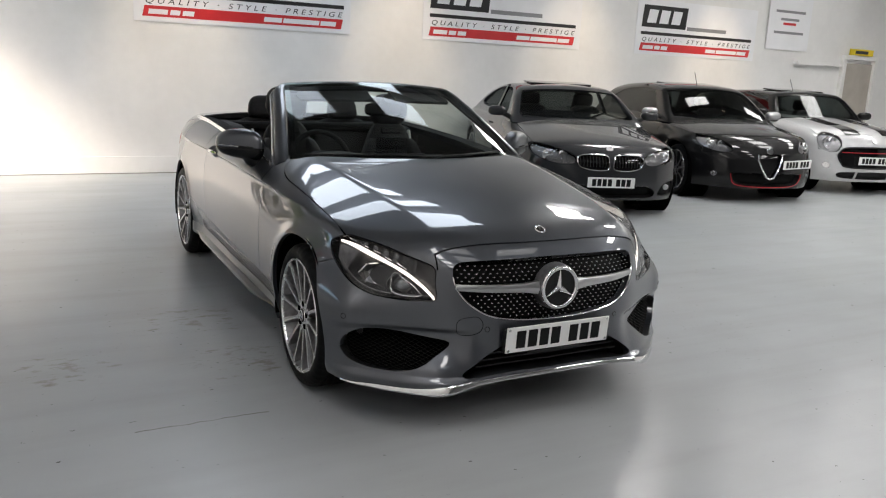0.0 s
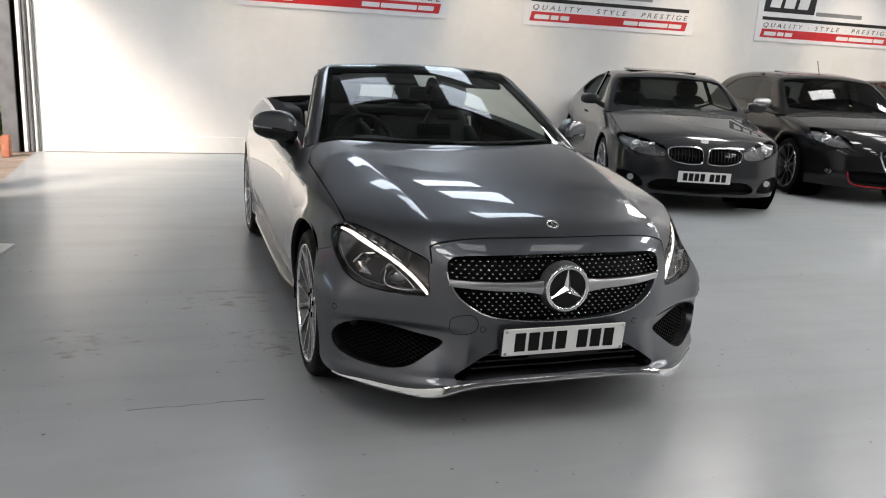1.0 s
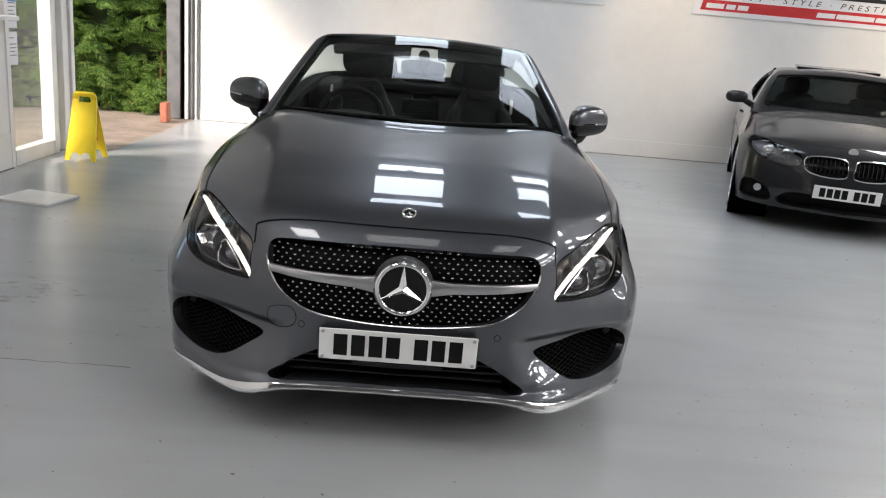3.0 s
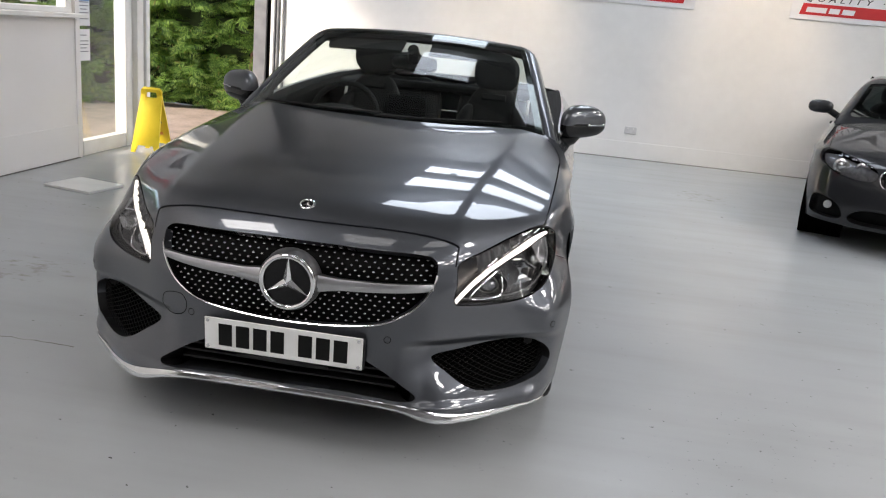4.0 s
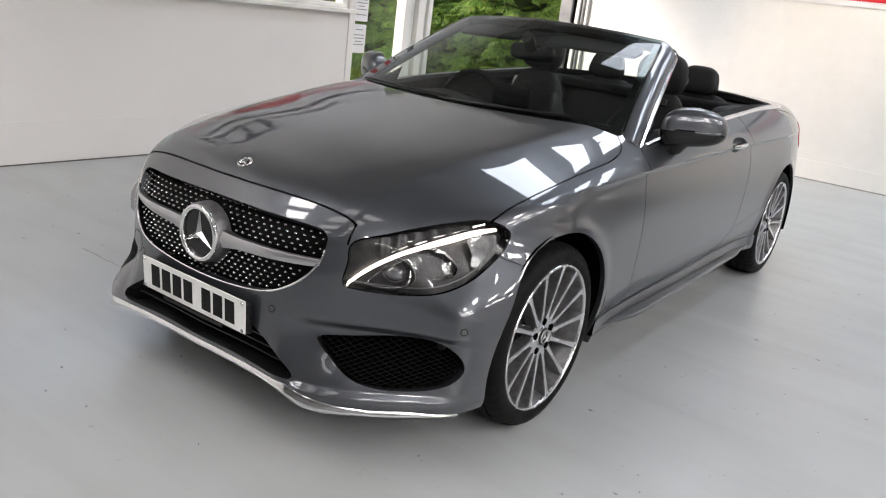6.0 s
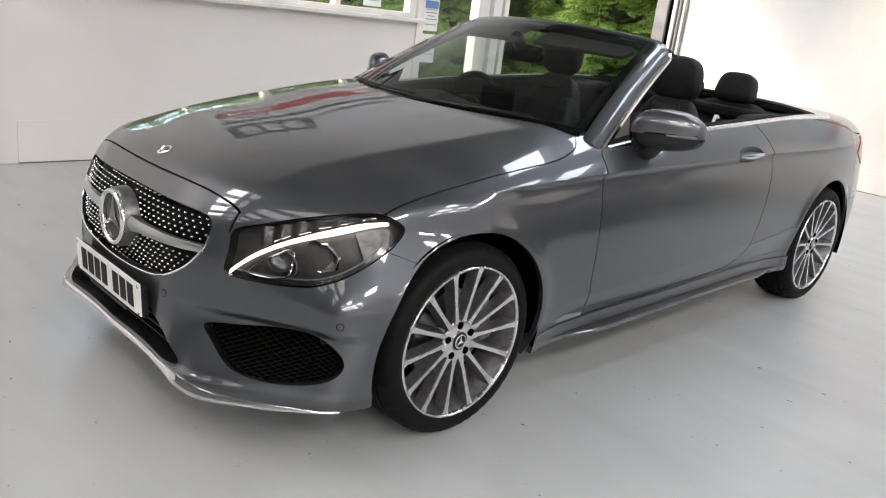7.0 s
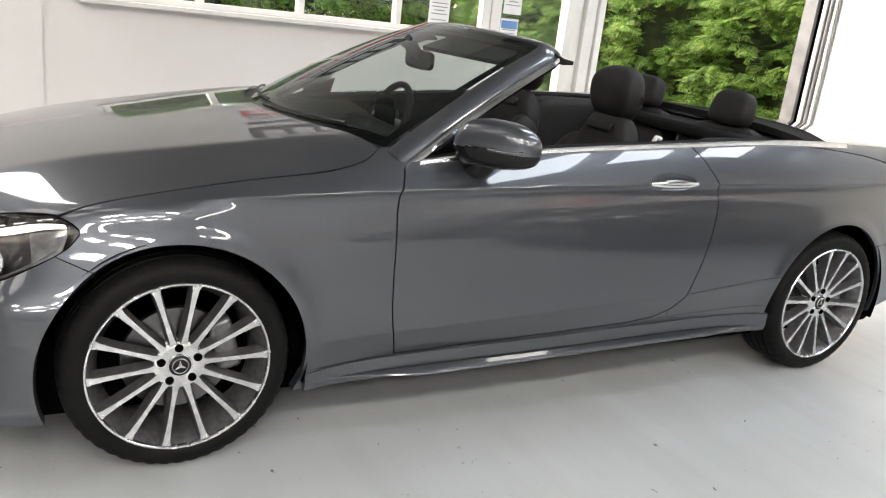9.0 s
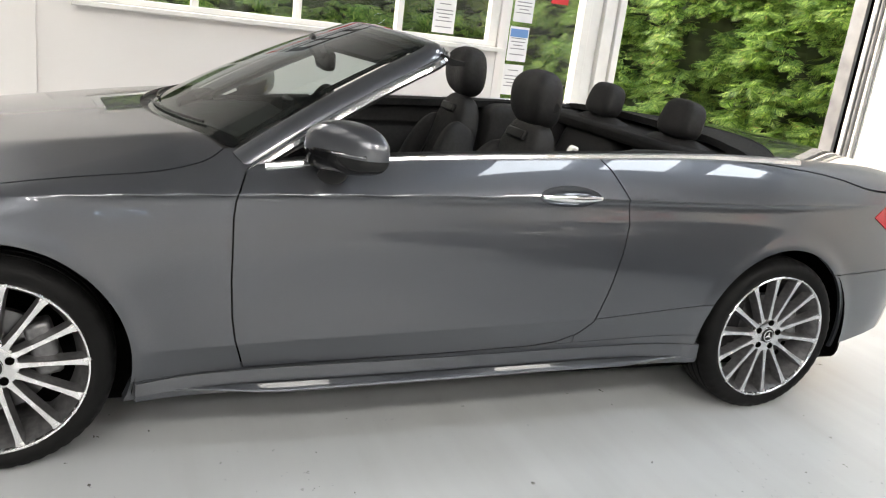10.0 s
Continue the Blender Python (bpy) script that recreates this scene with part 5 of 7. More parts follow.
for sg in (1, -1):
    xs = np.linspace(0.075, 0.448, 26)
    bar = fronts(xs * sg, 0.606 + 0.012 * ((xs - 0.075) / 0.37)) + (0, 0.004, 0)
    part("grille_louvre", sweep(bar, [(-0.016, -0.019), (0.006, -0.021), (0.013, -0.006), (0.013, 0.004), (0.006, 0.018), (-0.016, 0.016)] if sg > 0 else [(0.016, -0.019), (0.016, 0.016), (-0.006, 0.018), (-0.013, 0.004), (-0.013, -0.006), (-0.006, -0.021)], scale=np.interp(xs, [0.075, 0.16, 0.448], [1.5, 0.95, 0.62])), m_satin, gb, "satin silver grille bar")
low = [p for p in GRILLE if p[1] < 0.66]
ga = np.array(sorted([p for p in low if p[0] >= 0], key=lambda q: q[0]))
ga = np.vstack([ga[::-1] * (-1, 1), ga[1:]])
part("grille_trim", sweep(fronts(ga[:, 0], ga[:, 1], 0.001), ring(0.0035, 6)), m_chrome, gb, "thin chrome grille edging")
sc = Vector((0, -0.800, 0.602))
star = part("emblem", disc(0.086, 0.02, Matrix.Translation(sc + Vector((0, 0.012, 0))) @ fwd, 48, None, 0.004), m_gloss_black, gb, "round chrome three-pointed star emblem")
part("emblem_ring", lathe([(0.084 + 0.009 * math.cos(a), 0.010 * math.sin(a)) for a in np.linspace(0, 2 * math.pi, 12, endpoint=False)], Matrix.Translation(sc) @ fwd, 56, True), m_chrome, star)
part("emblem_collar", lathe([(0.090, 0.0), (0.097, -0.010), (0.099, -0.05)], Matrix.Translation(sc) @ fwd, 48), m_rim_dark, star)


def star_mesh(r, w, h, m):
    verts, faces = [(0, 0, h)], []
    for i in range(6):
        a = math.pi / 2 + i * math.pi / 3
        rr = r if i % 2 == 0 else w
        verts.append((rr * math.cos(a), rr * math.sin(a), 0))
    for i in range(6):
        faces.append((0, 1 + i, 1 + (i + 1) % 6))
    return put_mesh("star", [m @ Vector(v) for v in verts], faces, False)


part("emblem_star", star_mesh(0.080, 0.015, 0.012, Matrix.Translation(sc + Vector((0, 0.001, 0))) @ fwd), m_chrome, star)
bp = tops([0.0], [-0.628])[0]
bn = Vector(normals(np.array([bp]))[0])
bm_ = Matrix.Translation(Vector(bp)) @ bn.to_track_quat("Z", "Y").to_matrix().to_4x4()
bdg = part("bonnet_badge", disc(0.024, 0.006, bm_, 32, None, 0.002), m_gloss_black, car, "small round chrome bonnet badge")
part("badge_ring", lathe([(0.022 + 0.004 * math.cos(a), 0.003 + 0.004 * math.sin(a)) for a in np.linspace(0, 2 * math.pi, 8, endpoint=False)], bm_, 32, True), m_chrome, bdg)
part("badge_star", star_mesh(0.019, 0.005, 0.006, bm_ @ Matrix.Translation((0, 0, 0.003)) @ pose(0, 0, 0, 0, 0, 0)), m_chrome, bdg)

# --- lower intakes
ib = part("lower_intake", intake_skin.both().moved(-0.10), m_dark, car, "black lower air intake")
part("intake_wall", intake_skin.both().rim(0.105, only=True), m_black, ib)
for zz in (0.285, 0.31, 0.335, 0.36):
    part("intake_slat", sweep(fronts(np.linspace(-0.36, 0.36, 24), np.full(24, zz)) + (0, 0.05, 0), [(-0.02, -0.003), (0.02, -0.003), (0.02, 0.003), (-0.02, 0.003)]), m_black, ib)
for sg in (1, -1):
    side = (lambda s: s.mirrored()) if sg < 0 else (lambda s: s)
    fb = part("side_intake", side(fog_skin).moved(-0.05), m_dark, car, "black honeycomb side intake")
    part("intake_wall", side(fog_skin).rim(0.052, only=True), m_black, fb)
    lattice = []
    for tilt in (28, -28):
        ca, sa = math.cos(radians(tilt)), math.sin(radians(tilt))
        for k in range(-18, 19):
            ox, oz = 0.65 - sa * k * 0.0125, 0.34 + ca * k * 0.0125
            ts = np.linspace(-0.25, 0.25, 60)
            xs, zs = ox + ca * ts, oz + sa * ts
            ok = poly_sd(xs, zs, FOG) > 0.001
            if ok.sum() > 3:
                lattice.append(sweep((fronts(xs[ok], zs[ok]) - normals(fronts(xs[ok], zs[ok])) * 0.03) * (sg, 1, 1), ring(0.0014, 4, 0.0014)))
    tagged(part("honeycomb", mesh_join(*lattice), m_mesh, fb), "", "", "", "stuff")
    sn = (fronts([0.772], [0.405])[0] - normals(fronts([0.772], [0.405]))[0] * 0.028) * (sg, 1, 1)
    part("sensor", disc(0.013, 0.014, Matrix.Translation(sn) @ fwd, 20, None, 0.003), m_black, fb)
    for x, z in ((0.326, 0.447), (0.838, 0.474)):
        p = fronts([x], [z])[0]
        n = Vector(normals(np.array([p]))[0] * (sg, 1, 1))
        m = Matrix.Translation(Vector(p * (sg, 1, 1))) @ n.to_track_quat("Z", "Y").to_matrix().to_4x4()
        sens = part("parking_sensor", disc(0.0095, 0.004, m, 24, None, 0.001), m_paint, car, "round parking sensor in the bumper")
        part("sensor_gap", lathe([(0.0095, 0.0005), (0.0118, 0.0007)], m, 24), m_dark, sens)
xs = np.linspace(-0.835, 0.835, 120)
lp = fronts(xs, lip_z(np.abs(xs)), 0.004)
hgt = 0.56 + 0.5 * np.exp(-(((np.abs(xs) - 0.5) / 0.09) ** 2)) - 0.35 * sstep(0.7, 0.83, np.abs(xs))
part("chrome_lip", sweep(lp, [(-0.012, -0.017), (0.006, -0.019), (0.012, -0.012), (0.010, 0.004), (0.002, 0.016), (-0.012, 0.013)][::-1], scale=hgt), m_chrome, car, "bright chrome lower bumper lip")
ty = loop_curve([(-0.435, 0.487), (-0.37, 0.50), (-0.345, 0.47), (-0.36, 0.435), (-0.42, 0.42), (-0.445, 0.445)], 6)
part("tow_cover_gap", sweep(fronts(ty[:, 0], ty[:, 1], -0.0006), ring(0.0016, 5), up=(0, -1, 0), closed=True), m_dark, car)

# --- number plate
plate = part("number_plate", rbox((0.52, 0.006, 0.111), (0, 0, 0), 0.004, 2, pose(0, -0.818, 0.4035, 4, 0, 0)), m_plate, car, "white number plate with dark character bars")
part("plate_holder", rbox((0.53, 0.02, 0.10), (0, 0, 0), 0.005, 2, pose(0, -0.804, 0.397, 4, 0, 0)), m_black, plate)
part("dealer_strip", rbox((0.30, 0.006, 0.012), (0, 0, 0), 0.002, 2, pose(0, -0.815, 0.339, 4, 0, 0)), m_black, plate)


def plate_bars(parent, m, width=0.045, height=0.076, step=0.0575, letters=(4, 3)):
    x = -((sum(letters) - 1) * step + 0.034) / 2
    for k in range(sum(letters)):
        if k == letters[0]:
            x += 0.034
        part("character_bar", rbox((width, 0.0015, height), (x, -0.0036, 0), 0.0006, 1, m), m_plate_ink, parent)
        x += step


plate_bars(plate, pose(0, -0.818, 0.4035, 4, 0, 0))
for x, z in ((-0.248, 0.045), (0.248, 0.045), (-0.248, -0.045), (0.248, -0.045)):
    part("screw", disc(0.006, 0.003, pose(0, -0.818, 0.4035, 4, 0, 0) @ pose(x, -0.004, z, 90), 12), m_chrome, plate)

# --- wheels
cache = {}


def once(key, make):
    if key not in cache:
        cache[key] = make()
    return cache[key]


def sub(name, mesh, mats, parent):
    if not mesh.materials:
        for m in mats:
            mesh.materials.append(m)
    ob = new(name, mesh)
    ob.parent = parent
    return ob


def to_mesh(bm, name="m"):
    me = bpy.data.meshes.new(name)
    bm.to_mesh(me)
    bm.free()
    return me


OUT = pose(0, 0, 0, 0, 90, 0)  # z to +x


def spoke_mesh():
    secs = [(0.060, 0.0140, 0.088), (0.085, 0.0092, 0.091), (0.14, 0.0076, 0.096), (0.20, 0.0086, 0.102), (0.240, 0.0108, 0.106), (0.2565, 0.0155, 0.1085)]
    verts, faces, mats = [], [], []
    for r, w, h in secs:
        verts += [(r, -w - 0.005, h - 0.042), (r, -w, h - 0.004), (r, -w + 0.0016, h), (r, w - 0.0016, h), (r, w, h - 0.004), (r, w + 0.005, h - 0.042)]
    for i in range(len(secs) - 1):
        for k in range(5):
            a, b = i * 6 + k, (i + 1) * 6 + k
            faces.append((a, b, b + 1, a + 1))
            mats.append(1 if k == 2 else 0)
    me = put_mesh("spoke", [OUT @ Vector(v) for v in verts], faces, False)
    me.polygons.foreach_set("material_index", mats)
    return me


def tyre_mesh():
    prof = [(0.256, 0.100), (0.267, 0.110), (0.282, 0.1145), (0.300, 0.1135), (0.316, 0.106), (0.326, 0.092), (0.3305, 0.078)]
    for h in (0.058, 0.018, -0.022, -0.062):
        prof += [(0.332, h + 0.006), (0.325, h + 0.005), (0.325, h - 0.003), (0.332, h - 0.004)]
    prof += [(0.3305, -0.078), (0.326, -0.092), (0.316, -0.106), (0.300, -0.1135), (0.28, -0.1145), (0.249, -0.100)]
    me = lathe(prof, OUT, 144)
    for v in me.vertices:
        r = math.hypot(v.co.y, v.co.z)
        k = round(math.atan2(v.co.z, v.co.y) / (2 * math.pi) * 144)
        if k % 3 == 0 and r > 0.312 and 0.074 < abs(v.co.x) < 0.108:
            v.co.y *= 1 - 0.0035 / r
            v.co.z *= 1 - 0.0035 / r
    return me


def wheel(parent, x, y, turn, spin, label="", spokes=14, finish=None):
    face, back = finish or (m_rim_face, m_rim_dark)
    tone = face.name
    m = pose(x, y, WHEEL_R, 0, 0, turn) @ pose(0, 0, 0, spin, 0, 0)
    w = sub("wheel", once("barrel", lambda: lathe([(0.257, 0.106), (0.253, 0.098), (0.242, 0.07), (0.222, 0.03), (0.218, -0.09), (0.245, -0.10)], OUT, 72)), [m_rim_dark], parent)
    w.matrix_basis = m
    w["label"] = label or "multi-spoke alloy wheel with bright machined spokes"
    sub("tyre", once("tyre", tyre_mesh), [m_rubber], w)
    sub("rim_lip", once("lip", lambda: lathe([(0.2545, 0.102), (0.2555, 0.1095), (0.258, 0.1125), (0.2630, 0.1133), (0.2655, 0.110), (0.2645, 0.100)], OUT, 96)), [m_rim_face], w)
    for k in range(spokes):
        s = sub("spoke", once("spoke" + tone, spoke_mesh), [back, face], w)
        s.matrix_basis = pose(0, 0, 0, 360 / spokes * (k + 0.5), 0, 0)
    sub("hub", once("hub" + tone, lambda: lathe([(0.0001, 0.092), (0.034, 0.092), (0.036, 0.088), (0.066, 0.0895), (0.074, 0.085), (0.078, 0.062), (0.06, 0.0)], OUT, 48)), [face], w)
    for k in range(5):
        b = sub("lug_hole", once("lug", lambda: lathe([(0.0001, 0.0912), (0.0125, 0.0916), (0.0128, 0.088)], OUT, 18)), [m_dark], w)
        b.matrix_basis = pose(0, 0.055 * math.cos(radians(90 + 72 * k)), 0.055 * math.sin(radians(90 + 72 * k)))
    c = sub("centre_cap", once("cap", lambda: lathe([(0.0001, 0.0965), (0.028, 0.096), (0.032, 0.093), (0.033, 0.090)], OUT, 32)), [m_black], w)
    sub("cap_ring", once("capring", lambda: lathe([(0.021, 0.0965), (0.023, 0.099), (0.025, 0.0965)], OUT, 32)), [m_satin], w)
    sub("cap_star", once("capstar", lambda: star_mesh(0.021, 0.005, 0.004, OUT @ pose(0, 0, 0.097, 0, 0, 90))), [m_satin], w)
    sub("brake_disc", once("disc", lambda: lathe([(0.07, 0.035), (0.16, 0.033), (0.162, 0.025), (0.16, 0.01), (0.07, 0.01)], OUT, 56)), [m_disc], w)
    cal = sub("brake_caliper", once("cal", lambda: to_mesh(rbox((0.07, 0.075, 0.17), (0.03, 0, 0), 0.015, 2))), [m_rim_dark], w)
    cal.matrix_basis = pose(0, 0, 0, -spin, 0, 0) @ pose(0, 0.135, 0.04, 15)
    return w


for yy, spin in ((0.0, 4), (BASE, -6)):
    wheel(car, 0.759, yy, 0, spin)
    wheel(car, -0.759, yy, 180, -spin)
for yy in (-0.006, BASE):
    for sg in (1, -1):
        liner = [[(sg * x, yy + 0.392 * math.cos(a), WHEEL_R + 0.392 * math.sin(a)) for x in (0.868, 0.86, 0.52)] for a in np.linspace(-0.25, math.pi + 0.25, 30)]
        verts = [p for row in liner for p in row]
        faces = [(i * 3 + k, (i + 1) * 3 + k, (i + 1) * 3 + k + 1, i * 3 + k + 1) for i in range(29) for k in range(2)]
        k0 = len(verts)
        verts.append((sg * 0.52, yy, WHEEL_R))
        faces += [(i * 3 + 2, (i + 1) * 3 + 2, k0) for i in range(29)]
        part("arch_liner", put_mesh("arch_liner", verts, faces), m_dark, car)

# --- windscreen and frame
def screen(s, t):
    """s across from -1 to 1, t from cowl to header."""
    xb, xt = 0.705 * s, 0.545 * s
    yb = y_cowl(abs(xb)) + 0.05
    b = Vector((xb, yb, float(deck_z(abs(xb), yb)) - 0.006))
    e = Vector((xt, 1.205 + 0.36 * xt * xt, 1.364 - 0.085 * xt * xt))
    p = b.lerp(e, t)
    q = 4 * t * (1 - t) * (1 - 0.35 * s * s)
    return p + Vector((0, -0.55, 0.83)) * 0.020 * q


def screen_n(s, t):
    a, b = screen(s + 0.01, t) - screen(s - 0.01, t), screen(s, t + 0.01) - screen(s, t - 0.01)
    return a.cross(b).normalized()


ns, nt = 36, 20
sv, sf, sn = [], [], []
for i in range(ns + 1):
    for j in range(nt + 1):
        s, t = -1 + 2 * i / ns, -0.03 + 1.04 * j / nt
        sv.append(screen(s, t))
        sn.append(screen_n(s, t))
for i in range(ns):
    for j in range(nt):
        a = i * (nt + 1) + j
        sf.append((a, a + nt + 1, a + nt + 2, a + 1))
ws = part("windscreen", Skin(np.array(sv), np.array(sn), sf), m_glass, car, "raked clear windscreen with a dark shaded border")
ws.visible_shadow = False
# painted border on the glass
for nm, s0, s1, t0, t1 in (("screen_border", -1, 1, 0.955, 1.01), ("screen_border", -1, 1, -0.03, 0.03), ("screen_border", -1, -0.955, 0.0, 1.0), ("screen_border", 0.955, 1, 0.0, 1.0)):
    v, f = [], []
    for i in range(25):
        for j in range(9):
            s, t = s0 + (s1 - s0) * i / 24, t0 + (t1 - t0) * j / 8
            v.append(screen(s, t) - screen_n(s, t) * 0.004)
    f = [(i * 9 + j, (i + 1) * 9 + j, (i + 1) * 9 + j + 1, i * 9 + j + 1) for i in range(24) for j in range(8)]
    part(nm, put_mesh(nm, v, f), m_gloss_black, ws)
fs, fu = [], []
for t in np.linspace(-0.06, 0.93, 26):
    fs.append((-1.045, t))
for a in np.linspace(0, math.pi / 2, 7)[1:-1]:
    fs.append((-1.045 + 0.075 * (1 - math.cos(a)), 0.93 + 0.085 * math.sin(a)))
for s in np.linspace(-0.97, 0.97, 40):
    fs.append((s, 1.015 + 0.012 * (1 - s * s)))
fs = fs + [(-s, t) for s, t in reversed(fs[:31])]
fp = [screen(s, t) - screen_n(s, t) * 0.010 for s, t in fs]
fu = [screen_n(s, t) for s, t in fs]
prof = [(-0.054, -0.050), (0.022, -0.030), (0.028, -0.008), (0.024, 0.004), (0.008, 0.009), (-0.024, 0.003), (-0.046, -0.014), (-0.056, -0.034)]
part("windscreen_frame", sweep(fp, prof, up=fu), m_paint, car, "grey painted windscreen frame")
part("frame_trim", sweep(fp, [(-0.065, -0.050), (-0.050, -0.052), (-0.046, -0.036), (-0.052, -0.027), (-0.061, -0.030), (-0.067, -0.040)], up=fu), m_chrome, car, "chrome strip round the windscreen frame")
part("frame_seal", sweep([screen(s * 1.0, t) - screen_n(s, t) * 0.042 for s, t in fs], [(-0.05, -0.012), (0.022, -0.012), (0.022, 0.012), (-0.05, 0.012)], up=fu), m_fabric, car, "black padded inner windscreen trim")
for sg in (1, -1):
    tip = screen(0.98 * sg, 1.0)
    part("seal_end", sweep([tip + Vector((sg * 0.035, 0.035, -0.035)), tip + Vector((sg * 0.035, 0.085, -0.052)), tip + Vector((sg * 0.03, 0.135, -0.054))], [(-0.03, -0.014), (0.03, -0.014), (0.03, 0.010), (-0.03, 0.014)], scale=[1.0, 0.9, 0.6]), m_fabric, car, "black rubber seal end behind the windscreen frame")
    by = np.linspace(0.745, 2.90, 64)
    bz = c_belt(by)
    belt = sides(by, bz - 0.006, 0.002) * (sg, 1, 1)
    part("belt_trim", sweep(belt, [(-0.006, -0.010), (0.004, -0.010), (0.008, -0.002), (0.005, 0.008), (-0.006, 0.012)], scale=1 + 0.5 * sstep(2.2, 2.7, by)), m_bright, car, "chrome strip along the waistline")
    inner = sides(by, bz - 0.006)
    inner[:, 0] -= 0.046
    inner[:, 2] += 0.002
    part("door_cap", sweep(inner * (sg, 1, 1), [(-0.042, -0.03), (0.042, -0.03), (0.042, 0.004), (0.0, 0.012), (-0.042, 0.004)], caps=True), m_fabric, car)
    trim = full.cut(lambda x, y, z: np.minimum(np.minimum(y - 0.6, 2.72 - y), np.minimum(c_belt(y) - 0.012 - z, z - 0.25)))
    trim = Skin(trim.v * (sg, 1, 1) - (sg * 0.085, 0, 0), trim.n, trim.faces)
    part("inner_trim", trim, m_leather, car)
cowl = full.cut(lambda x, y, z: np.minimum(np.minimum(y - y_cowl(np.abs(x)) + 0.01, y_cowl(np.abs(x)) + 0.13 - y), 0.74 - np.abs(x)))
cowl = cowl.cut(lambda x, y, z: z - 0.8)
part("scuttle", cowl.both().moved(-0.016), m_black, car, "black scuttle below the windscreen")
for x0, x1 in ((-0.62, -0.02), (-0.05, 0.52)):
    pts = [screen(s / 0.705, 0.0 + 0.03 * k) + Vector((0, -0.008, 0.006)) for s, k in zip(np.linspace(x0, x1, 14), np.linspace(0, 1, 14))]
    part("wiper", sweep(pts, ring(0.005, 6)), m_black, car, "black windscreen wiper")
toneau = full.cut(lambda x, y, z: np.minimum(opening(x, y, z), y - 2.70 + 0.06 * np.minimum(np.abs(x) / 0.6, 1) ** 4)).both()
part("roof_cover", toneau.moved(-0.006).rim(0.03), m_fabric, car, "black cover over the stowed soft top")

# --- mirrors
def mirror_mesh(sg, low):
    def warp(v):
        k = v.x / 0.112
        y = v.y * (1 - 0.25 * k) + v.x * 0.52
        if v.y > 0:
            y = v.y * 0.55 + v.x * 0.52
        return Vector((sg * v.x, y, v.z * (1 - 0.16 * k) + 0.006 * k - 0.010 * k * k))
    bm = bmesh.new()
    me = superel((0.112, 0.085, 0.080), e=0.62, e2=0.72, nu=48, nv=28, warp=warp)
    bm.from_mesh(me)
    bpy.data.meshes.remove(me)
    bmesh.ops.bisect_plane(bm, geom=bm.verts[:] + bm.edges[:] + bm.faces[:], plane_co=(0, 0, -0.016), plane_no=(0, 0.0, 1 if low else -1), clear_outer=True)
    for f in bm.faces:
        f.smooth = True
    if sg < 0:
        bmesh.ops.reverse_faces(bm, faces=bm.faces[:])
    bmesh.ops.translate(bm, vec=(sg * 0.893, 0.985, 1.023), verts=bm.verts)
    return bm


for sg in (1, -1):
    mir = part("wing_mirror", mirror_mesh(sg, False), m_paint, car, "rounded grey wing mirror with a black base")
    part("mirror_base", mirror_mesh(sg, True), m_gloss_black, mir)
    ind = [(sg * (0.893 + dx), 0.985 + 0.52 * dx - 0.0855 * (1 - (dx / 0.125) ** 2) ** 0.45 * (1 - 0.25 * dx / 0.112), 1.012 + 0.004 * dx / 0.1) for dx in np.linspace(-0.07, 0.103, 18)]
    part("mirror_indicator", sweep(ind, ring(0.004, 6, 0.006)), m_gloss_black, mir)
    part("indicator_lens", sweep(ind[9:], ring(0.005, 6, 0.004)), m_reflector, mir)
    foot = [(sg * 0.868, 0.955, 1.0), (sg * 0.86, 0.950, 0.965), (sg * 0.842, 0.945, 0.938), (sg * 0.80, 0.945, 0.915)]
    part("mirror_foot", sweep(foot, ring(0.034, 12, 0.046), up=(0, 1, 0)), m_black, mir)
    q = put_mesh("mirror_glass", [(sg * (0.893 + 0.105 * math.cos(a) * 0.86), 0.985 + 0.03 + 0.52 * 0.09 * math.cos(a), 1.028 + 0.055 * math.sin(a)) for a in np.linspace(0, 2 * math.pi, 28, endpoint=False)], [tuple(range(28))], False)
    part("mirror_glass", q, m_chrome, mir)
    quarter_pane = put_mesh("corner_pane", [(sg * 0.745, 0.80, 0.955), (sg * 0.72, 0.97, 0.968), (sg * 0.70, 0.985, 1.05)], [(0, 1, 2)], False)
    part("corner_trim", quarter_pane, m_gloss_black, car)

# --- cabin
sec = [(0.50, 0.90), (0.62, 0.955), (0.78, 0.972), (0.92, 0.962), (0.99, 0.925), (1.01, 0.86), (0.99, 0.74), (1.02, 0.62), (0.95, 0.5), (0.5, 0.5)]
dv = [(x, y + 0.05 * (x / 0.7) ** 2, z - 0.03 * abs(x / 0.7) ** 3 + (0.028 * math.exp(-((x + 0.37) / 0.15) ** 2) if 0.85 < y < 1.0 and z > 0.9 else 0)) for x in np.linspace(-0.69, 0.69, 40) for y, z in sec]
nsx = len(sec)
dash = part("dashboard", put_mesh("dashboard", dv, [(i * nsx + k, (i + 1) * nsx + k, (i + 1) * nsx + (k + 1) % nsx, i * nsx + (k + 1) % nsx) for i in range(39) for k in range(nsx)]), m_leather, car, "black leather dashboard")
part("screen_display", rbox((0.2, 0.012, 0.12), (0, 0.955, 1.0), 0.008, 2), m_gloss_black, dash)
swm = pose(-0.37, 1.135, 0.905, 68, 0, 0)
sw = part("steering_wheel", lathe([(0.178 + 0.015 * math.cos(a), 0.017 * math.sin(a)) for a in np.linspace(0, 2 * math.pi, 12, endpoint=False)], swm, 48, True), m_leather, car, "black leather steering wheel")
part("wheel_boss", superel((0.075, 0.06, 0.03), e=0.7, warp=lambda v: swm @ v), m_black, sw)
